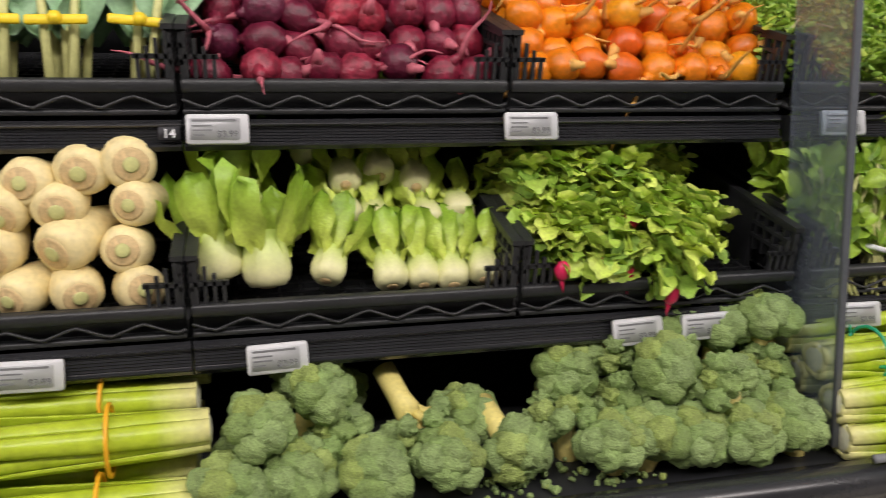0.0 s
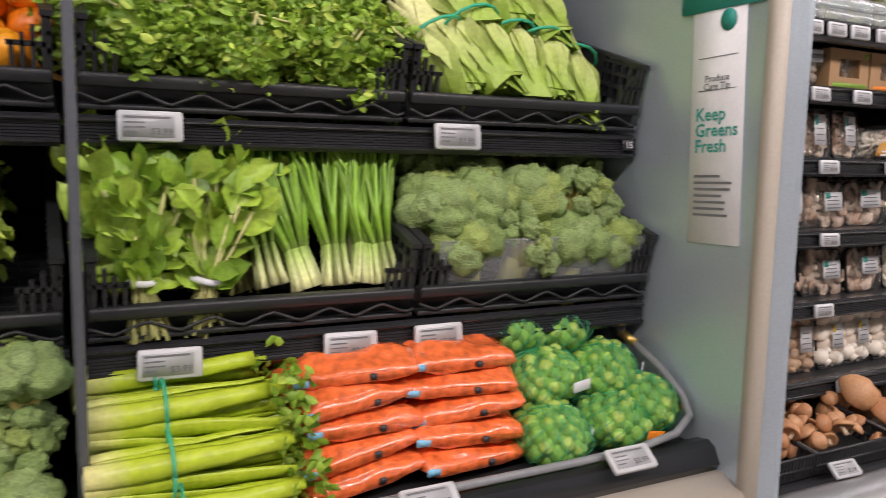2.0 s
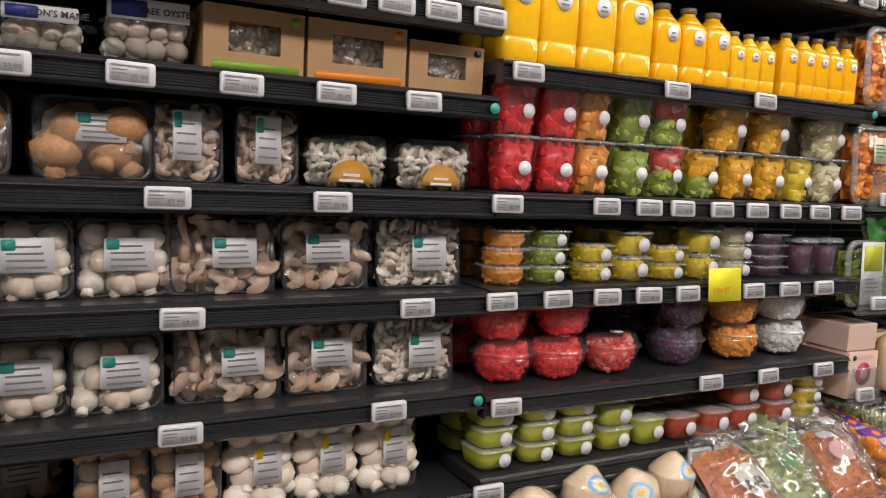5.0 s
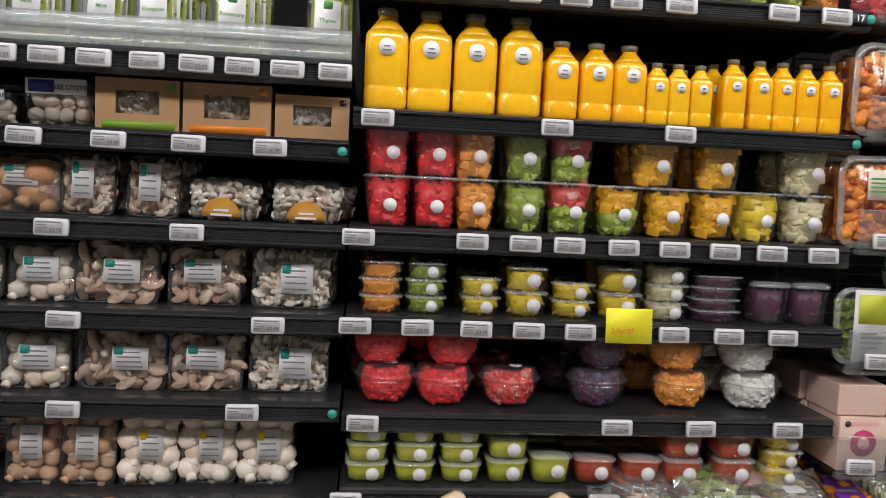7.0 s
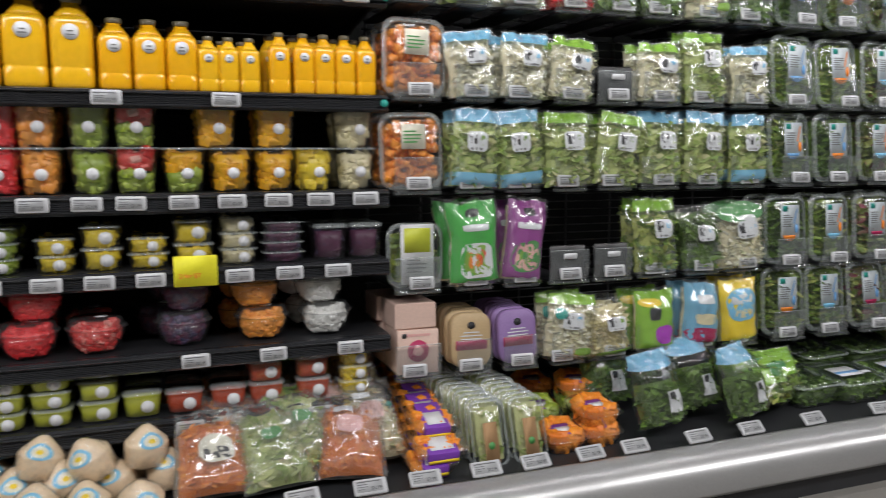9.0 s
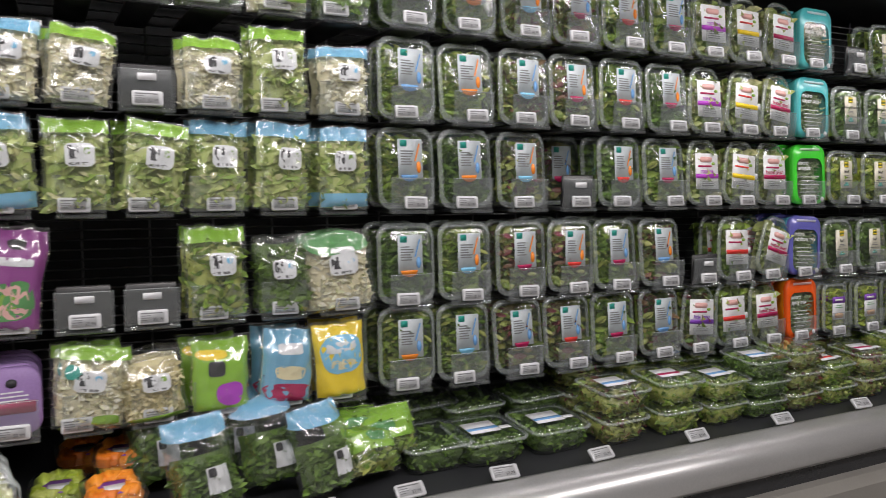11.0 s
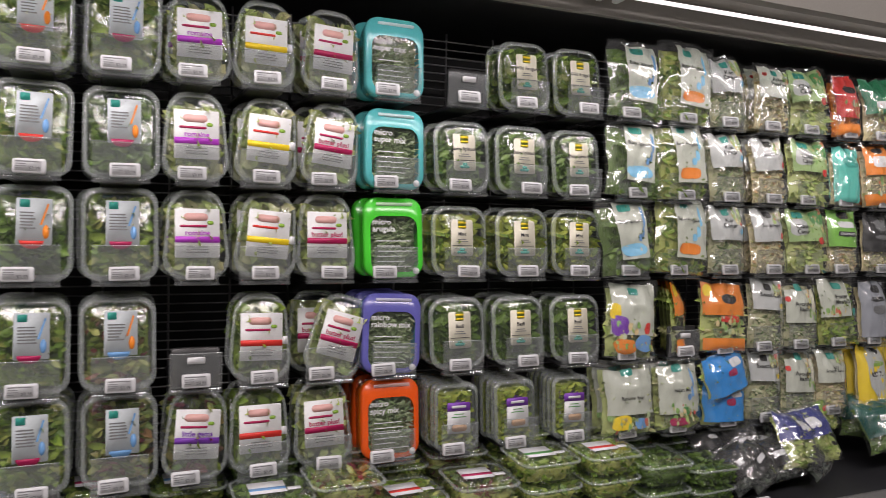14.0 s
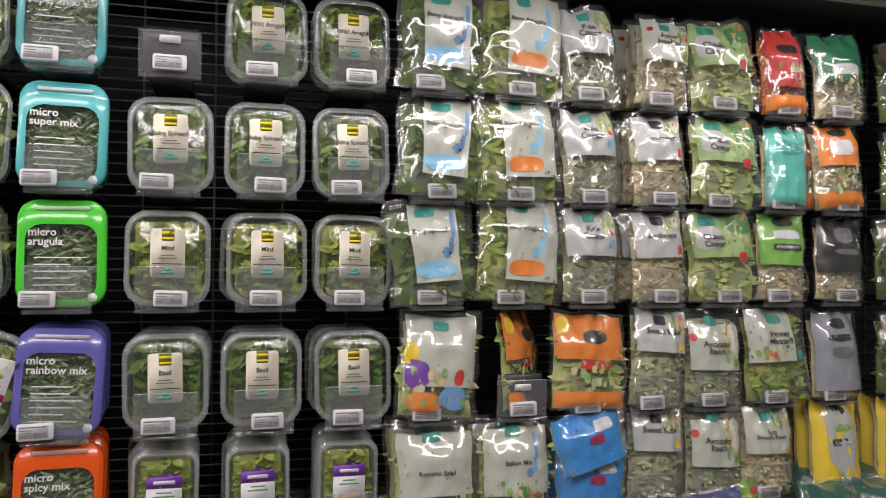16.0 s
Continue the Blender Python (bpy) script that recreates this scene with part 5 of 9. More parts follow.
for x, a, b in ((2.838, "melon", "melon"), (2.922, "melon", "melon"), (2.999, "canta", "canta"), (3.09, "kiwi", "kiwi"), (3.178, "mixr", "mixr"), (3.27, "mixy", None),
                (3.362, "mango", None), (3.458, "mango", "mango"), (3.546, "pine", None), (3.638, "pale", "pale"), (3.335, None, "mango")):
    for k in range(2):
        if a:
            put(a, pose(x, 1.128 + 0.095 * k, 1.3075, 0, 0, random.uniform(-6, 6)), CUPS[a])
        if b:
            put(b, pose(x + random.uniform(-0.003, 0.003), 1.128 + 0.095 * k, 1.4005, 0, 0, random.uniform(-6, 6)), CUPS[b])
for x, w, m, n, h in ((2.832, 0.08, CANTA, 3, 0.031), (2.916, 0.076, KIWI, 3, 0.031), (3.016, 0.075, PINEA, 2, 0.034), (3.105, 0.08, PINEA, 2, 0.046), (3.192, 0.082, PINEA, 2, 0.032),
                      (3.282, 0.083, PINEA, 2, 0.049), (3.375, 0.08, PALE, 3, 0.034), (3.47, 0.095, BERRY, 4, 0.022), (3.574, 0.078, BERRY, 1, 0.08), (3.656, 0.078, BERRY, 1, 0.08)):
    for k in range(n):
        for b in range(2):
            put(("tub", m.name, w, h), pose(x + random.uniform(-0.002, 0.002), 1.128 + 0.1 * b, 1.1515 + k * h, 0, 0, random.uniform(-2, 2)),
                lambda: tub(w, 0.085, h, m, "small clear tub of " + m.name.replace("_", " "), 3, stick=m not in (CANTA, BERRY)))
for x, m, n, w in ((2.858, MELON, 2, 0.113), (2.99, MELON, 2, 0.11), (3.113, STRAW, 1, 0.112), (3.265, BERRY, 2, 0.112), (3.433, CANTA, 2, 0.114), (3.577, COCO, 2, 0.116)):
    for k in range(n):
        for b in range(2):
            put(("bowl", m.name, w), pose(x + random.uniform(-0.003, 0.003) - (0.02 if b else 0), 1.125 + 0.125 * b, 0.9775 + 0.0752 * k, 0, 0, random.uniform(0, 40)), lambda: bowl(w, m, "round clear bowl of " + m.name.replace("_", " "), 5))
for x, m, n, h, op in ((2.822, GUAC, 3, 0.037, True), (2.908, GUAC, 3, 0.037, True), (2.994, GUAC, 3, 0.037, True), (3.082, GUAC, 2, 0.045, True), (3.167, GUAC, 1, 0.055, True), (3.251, SALSA, 1, 0.05, True),
                       (3.341, SALSA, 1, 0.05, True), (3.423, SALSA, 2, 0.05, True), (3.527, SALSA, 2, 0.05, True), (3.624, PINEA, 3, 0.034, False)):
    for k in range(n):
        for b in range(2):
            put(("dip", m.name, h), pose(x, 1.12 + 0.095 * b, 0.8375 + k * h, 0, 0, random.uniform(-3, 3)),
                lambda: tub(0.079, 0.085, h, m, "clear tub of %s with a pale lid" % m.name.replace("_", " "), 4, opaque=op, name="dip_tub"))
for x, m in ((2.83, CANTA), (2.92, KIWI), (3.02, PALE), (3.12, CANTA), (3.21, CANTA), (3.31, KIWI), (3.42, PALE), (3.50, KIWI), (3.57, KIWI), (3.64, CANTA)):
    put(("top", m.name), pose(x, 1.13, 1.7395), lambda: cup(0.078, 0.13, [m], "tall clear cup of " + m.name.replace("_", " "), 9))

# ---- hanging packs: bags and boxes beside the fruit ----
C = [(3.69, 3.845), (3.85, 3.965), (3.97, 4.09), (4.10, 4.22), (4.23, 4.34), (4.345, 4.49), (4.495, 4.62), (4.625, 4.765)]


def plain_bag(key, w, h, fill, header, label, seed, marks=(), foot=None):
    """A clear crinkled bag: tinted top seam, a white label with a dark square on it, pale contents behind the film."""
    u = 0.12 * math.sin(seed * 2.3)
    tags = [(u - 0.42, u + 0.46, 0.47, 0.72, PAPER), (u - 0.36, u - 0.02, 0.55, 0.70, INK), (u - 0.34, u + 0.30, 0.485, 0.515, GREYINK), (u + 0.14, u + 0.34, 0.60, 0.67, SKYP if seed % 2 else LIMEP)]
    return key, lambda: bag(w, h, 0.032, seed, fill, label, None, (0, 1), (-1, 1), header, foot, tags + list(marks), leaf_size=0.016)


def printed_bag(key, w, h, fill, ground, label, seed, marks, pv=(0.05, 0.98)):
    """A bag printed all over, with a round window or picture."""
    return key, lambda: bag(w, h, 0.030, seed, fill, label, ground, pv, (-0.98, 0.98), None, None, marks, leaf_size=0.014)


BG = {
    "blue": plain_bag("g_blue", 0.122, 0.150, CAULI, BLUETOP, "bag of pale chopped vegetables with a blue top seam", 1),
    "blueg": plain_bag("g_blueg", 0.118, 0.180, ROMA, BLUETOP, "bag of pale green leaves with a blue top seam", 2, foot=BLUETOP),
    "lime": plain_bag("g_lime", 0.122, 0.145, CAULI, LIMETOP, "bag of pale slaw with a lime top seam", 3),
    "limeg": plain_bag("g_limeg", 0.125, 0.182, ROMA, LIMETOP, "bag of pale green vegetables with a lime top seam", 4),
    "bluel": plain_bag("g_bluel", 0.122, 0.185, ROMA, BLUETOP, "bag of yellow green lettuce with a blue top seam", 6),
    "stick": plain_bag("g_stick", 0.130, 0.190, LEAFY, LIMETOP, "clear bag of green beans with a lime top seam", 9),
    "grey": plain_bag("g_grey", 0.118, 0.165, SPINA, None, "clear bag of dark greens with a white label", 5),
    "pinkh": plain_bag("g_pink", 0.128, 0.165, MELON, None, "clear bag of red fruit with a white label", 7),
    "green": printed_bag("g_green", 0.125, 0.200, SLAW, paint("kit_green_print", (0.06, 0.42, 0.06), 0.35), "green printed salad kit bag with a round picture", 8,
                         [(-0.55, 0.55, 0.64, 0.72, PAPER), (-0.66, 0.66, 0.10, 0.50, PAPER), (-0.56, 0.56, 0.13, 0.47, LIMEP), (-0.46, 0.1, 0.20, 0.40, ORANGEP), (0.0, 0.42, 0.24, 0.42, REDP), (-0.35, 0.2, 0.80, 0.90, BLACKP)]),
    "purple": printed_bag("g_purple", 0.108, 0.200, SLAW, paint("kit_plum_print", (0.28, 0.05, 0.26), 0.35), "plum purple printed salad kit bag with a round picture", 10,
                          [(-0.6, 0.6, 0.64, 0.72, PAPER), (-0.76, 0.76, 0.12, 0.50, GREENP), (-0.62, 0.62, 0.15, 0.47, PINKP), (-0.4, 0.2, 0.22, 0.38, LIMEP), (-0.3, 0.3, 0.80, 0.90, BLACKP)]),
    "rice": plain_bag("g_rice", 0.160, 0.175, CAULI, None, "bag of riced vegetables with a bright green top", 11, [(-0.98, 0.98, 0.74, 1.0, GREENP), (-0.3, 0.4, 0.66, 0.82, PAPER)]),
    "yellow": plain_bag("g_yellow", 0.128, 0.140, PALE, None, "clear bag of pale yellow cut vegetables", 12, [(-0.9, 0.9, 0.04, 0.12, LIMEP)]),
    "white": plain_bag("g_white", 0.135, 0.165, CAULI, LIMETOP, "white and green bag of cut vegetables", 13, [(-0.85, -0.35, 0.62, 0.78, TEALP), (0.0, 0.8, 0.08, 0.2, LIMEP)]),
    "limep": printed_bag("g_limep", 0.125, 0.160, SLAW, LIMETOP, "lime and violet printed bag", 14, [(-0.5, 0.1, 0.5, 0.70, INK), (-0.2, 0.75, 0.10, 0.42, MAGP), (-0.9, 0.2, 0.72, 0.86, YELP)]),
    "redb": printed_bag("g_redb", 0.118, 0.172, CAULI, BLUETOP, "pale blue printed bag with a dark red foot", 15, [(-0.9, 0.9, 0.05, 0.30, CRIMP), (-0.6, 0.6, 0.34, 0.52, PALE), (-0.5, 0.5, 0.66, 0.80, PAPER)]),
    "yelb": printed_bag("g_yelb", 0.125, 0.175, CAULI, YELP, "blue and yellow printed bag", 16, [(-0.85, 0.85, 0.36, 0.84, SKYP), (-0.6, 0.6, 0.62, 0.76, PAPER), (-0.6, 0.5, 0.40, 0.54, PALE)]),
}
for r, keys in enumerate((("pinkh", "limeg", "blue", "pinkh", "grey", "grey", "white", "grey"), (None, "blue", "blue", "lime", 0, "lime", "limeg", "blue"),
                          (None, "blueg", "blueg", "limeg", "limeg", "bluel", "bluel", "blueg"), (None, "green", "purple", 0, 0, "stick", "grey", "rice"), (None, None, None, "white", "yellow", "limep", "redb", "yelb"))):
    for (x0, x1), key in zip(C, keys):
        if key == 0:
            hang_empty(x0, x1, r)
        elif key:
            hang(x0, x1, r, BG[key][0], BG[key][1], behind=1, tilt=random.uniform(-7, 7))


def cubes(w, h, seed):
    rnd, q = random.Random(seed), Mesh()
    backing(q, w, h, 0.05, seed)
    for _ in range(150):
        chunk(q, (rnd.uniform(-0.5, 0.5) * w, rnd.uniform(0.012, 0.045), rnd.uniform(0, 1) * h), 0.0095, rnd)
    return q


def veg_label(t, w, h):
    part("label", card(-0.028, 0.03, h * 0.52, h * 0.84, -0.0016), CREAM, t)
    part("print", bars(4, 0.045, 0.003, 0.008), GREENP, t, at=Matrix.Translation((0, -0.0026, h * 0.74)))


def tub_label(t, w, h):
    part("label", card(-0.04, 0.04, h * 0.06, h * 0.98, -0.0016), PAPER, t)
    part("patch", card(-0.032, 0.032, h * 0.55, h * 0.92, -0.0026), paint("acid_yellow_print", (0.60, 0.64, 0.06)), t)
    part("print", bars(4, 0.05, 0.003, 0.009), GREYINK, t, at=Matrix.Translation((0, -0.0026, h * 0.42)))


for r in (1, 2):
    hang(*C[0], r, "cubes", lambda: clamshell(0.152, 0.175, 0.07, cubes(0.13, 0.15, 3), CARR, veg_label, "clear box of orange vegetable cubes", category="vegetable box"), behind=1, step=0.075, lean=0)
hang(*C[0], 3, "labelled", lambda: clamshell(0.138, 0.15, 0.09, leaves(0.11, 0.12, 0.07, 0.016, 120, 5), HERB, tub_label, "clear tub of sprouts with a white and lime label", category="vegetable box"), behind=0, lean=0)


def pink_box(seed):
    t = thing("pink_card_box", "pink card box of figs with a dark round picture", "card box", "pink boxes")
    part("box", Mesh().box(-0.05, 0.05, 0, 0.11, 0, 0.105, 0.002), mat("pink_card", (0.70, 0.50, 0.42), 0.6), t)
    part("picture", Mesh().loft([[(0.026 * math.cos(a), y, 0.055 + 0.026 * math.sin(a)) for a in (k * math.pi / 10 for k in range(20))] for y in (-0.0015, -0.0005)]), CRIMP, t)
    part("picture_core", Mesh().loft([[(0.012 * math.cos(a), y, 0.055 + 0.012 * math.sin(a)) for a in (k * math.pi / 8 for k in range(16))] for y in (-0.0025, -0.0016)]), PINKP, t)
    part("emblem", card(-0.04, -0.028, 0.086, 0.098, -0.0012, 0.005), INK, t)
    part("stripe", bars(1, 0.08, 0.006, 0.04, False, 7), PINKP, t, at=Matrix.Translation((0, -0.001, 0.09)))
    return t


hang(*C[0], 4, "pink", lambda: pink_box(1), behind=1, step=0.115, lean=3)
for k in range(2):
    put("pink_low", pose(3.766 - 0.012 * k, 1.118 + 0.115 * k, 0.981), lambda: solid("pink_card_box", Mesh().box(-0.05, 0.05, 0, 0.11, 0, 0.06, 0.002), MADE["pink"].children[0].data.materials[0], "flat pink card box lying on another box", "card box", group="pink boxes"))


def sleeve(colour, label):
    t = thing("sleeved_box", label, "card sleeve", "sleeved boxes")
    ring = lambda k, y: [(x, y, 0.068 + z) for x, z in rring(0.102 * k, 0.132 * k, 0.03, 5)]
    part("box", Mesh().loft([ring(0.94, 0), ring(1, 0.004), ring(1, 0.018), ring(0.94, 0.022)]), colour, t)
    part("name_band", card(-0.04, 0.04, 0.045, 0.068, -0.0015), CRIMP, t)
    part("emblem", card(-0.01, 0.01, 0.095, 0.112, -0.0015, 0.008), INK, t)
    part("print", bars(3, 0.06, 0.003, 0.008, False), PAPER, t, at=Matrix.Translation((0, -0.0015, 0.085)))
    return t


hang(*C[1], 4, "tan", lambda: sleeve(mat("tan_sleeve", (0.55, 0.40, 0.22), 0.5), "tan card sleeved pack"), behind=4, step=0.026, lean=-2)
hang(*C[2], 4, "violet", lambda: sleeve(mat("violet_sleeve", (0.32, 0.20, 0.45), 0.5), "violet card sleeved pack"), behind=5, step=0.026, lean=-2)

# ---- hanging packs: salad boxes ----
S = [(4.79, 4.94), (4.95, 5.105), (5.115, 5.27), (5.28, 5.42), (5.435, 5.58), (5.60, 5.745)]
ACC = [BLUEP, ORANGEP, SKYP, CRIMP, REDP, CRIMP]
for r in range(5):
    for k, (x0, x1) in enumerate(S):
        if r == 2 and k == 3:
            hang_empty(x0, x1, r)
            continue
        mix = MIXED if k in (2, 3) or (k == 5 and r > 2) else (SPINA if (k + r) % 3 == 0 else LEAFY)
        acc = ACC[(k + (r > 2)) % 6]
        v = r % 2
        hang(x0, x1, r, ("salad", mix.name, acc.name, v), lambda: clamshell(0.148, 0.193, 0.085, leaves(0.128, 0.17, 0.07, 0.017 if v else 0.02, 260, 10 + k + 7 * v, 0.55 if k < 2 else 0.85), mix,
             salad_label(acc, k + v), "clear box of %s with a white label" % mix.name.replace("_", " ")), behind=2 if k > 2 else 1, step=0.07, lean=random.uniform(-5, -1))
for k in range(4):
    put(("salad", "mixed_red_leaves", "crimson_print", 0), pose(5.39, 1.24 + 0.035 * k, 1.305, -4), lambda: None)
G = [(5.76, 5.88), (5.895, 6.03), (6.04, 6.18)]
OG = [[(MAGP, "romaine", 0), (YELP, "", 2), (CRIMP, "", 3)], [(MAGP, "romaine", 0), (YELP, "", 4), (CRIMP, "butter plus!", 8)], [(MAGP, "romaine", 0), (YELP, "", 6), (CRIMP, "butter plus!", 0)],
      [None, (REDP, "", 0), (CRIMP, "butter plus!", 17)], [(PURPP, "little gems", 4), (REDP, "", 0), (CRIMP, "butter plus!", -2)]]
for r in range(5):
    for k, (x0, x1) in enumerate(G):
        o = OG[r][k]
        if o is None:
            hang_empty(x0, x1, r)
            continue
        fill = MIXED if o[0] is PURPP else (LEAFY if o[0] is REDP else ROMA)
        hang(x0, x1, r, ("og", o, k), lambda: clamshell(0.138, 0.194, 0.085, leaves(0.112, 0.165, 0.07, 0.024, 170, 40 + k, 0.9), fill, rounded_label(o[0], o[1]),
             "round shouldered clear box of lettuce with a white label", 0.32, corner=0.045), behind=1, step=0.075, tilt=o[2], lean=-3)
MB = [("aqua", (0.08, 0.45, 0.47), (0.08, 0.48, 0.48), "micro\nsuper mix"), ("green", (0.05, 0.62, 0.04), (0.06, 0.55, 0.04), "micro\narugula"),
      ("violet", (0.12, 0.12, 0.42), (0.12, 0.42, 0.60), "micro\nrainbow mix"), ("orange", (0.80, 0.10, 0.01), (0.85, 0.24, 0.01), "micro\nspicy mix")]
for r in range(5):
    m = MB[max(0, r - 1)]
    hang(6.19, 6.345, r, ("micro", m[0]), lambda: coloured_box(m[0], m[1], m[2], m[3], 60 + r), behind=1 if r < 3 else 2, step=0.062, lean=-2, tilt=2 if r == 3 else 0, tagx=-0.03)
H = [(6.37, 6.525), (6.545, 6.695), (6.715, 6.86)]
HT = ["Wild Arugula", "Baby Spinach", "Mint", "Basil", ""]
for r in range(5):
    for k, (x0, x1) in enumerate(H):
        if r == 0 and k == 0:
            hang_empty(x0, x1, 0)
            continue
        if r == 4:
            hang(x0 + 0.006, x1 - 0.02, r, "herb_small", lambda: clamshell(0.118, 0.165, 0.05, leaves(0.095, 0.14, 0.04, 0.013, 180, 77, 0.8), HERB, small_herb_label, "small clear herb box with a purple label", corner=0.024, category="herb box"), behind=6, step=0.022, lean=-1)
        else:
            hang(x0, x1, r, ("herb", r), lambda: clamshell(0.150, 0.176, 0.07, leaves(0.128, 0.152, 0.06, 0.019, 210, 80 + r, 0.85), HERB if r == 2 else (SPINA if r in (1, 3) else LEAFY), herb_label(HT[r]),
                 "clear box of %s with a cream label" % HT[r].lower(), corner=0.04, category="herb box"), behind=2 if r == 3 else 1, step=0.06, lean=-2)

# ---- hanging packs: printed salad bags ----
B = [(6.87, 7.03), (7.045, 7.20), (7.225, 7.35), (7.385, 7.52), (7.53, 7.69), (7.70, 7.83), (7.86, 7.99), (8.04, 8.17), (8.20, 8.34)]
GREYBAG = paint("pale_grey_print", (0.52, 0.54, 0.53), 0.35)
WARMBAG = paint("warm_white_print", (0.55, 0.58, 0.50), 0.35)
TEXT = paint("black_letters", (0.02, 0.022, 0.022), 0.5)


def kit(text, w, h, fill, seed, panel, marks, label, lines_v=0.66, size=0.0185, pu=(-0.9, 0.9), pv=(0.47, 0.97), foot=None, header=None, logo=TEALP, lu=(-0.3, 0.1), colour=None, art=None):
    m = [(lu[0] - 0.02, lu[1] + 0.02, BADGE_V, 0.92, logo)] if logo else []
    tx = [(text, size, colour or TEXT, (lu[0] + lu[1]) / 2 + 0.08, lines_v)] if text else []
    return ("kit", text, seed, label), lambda: bag(w, h, 0.030, seed, fill, label, panel, pv, pu, header, foot, m + list(marks), tx, leaf_size=0.015, art=art)


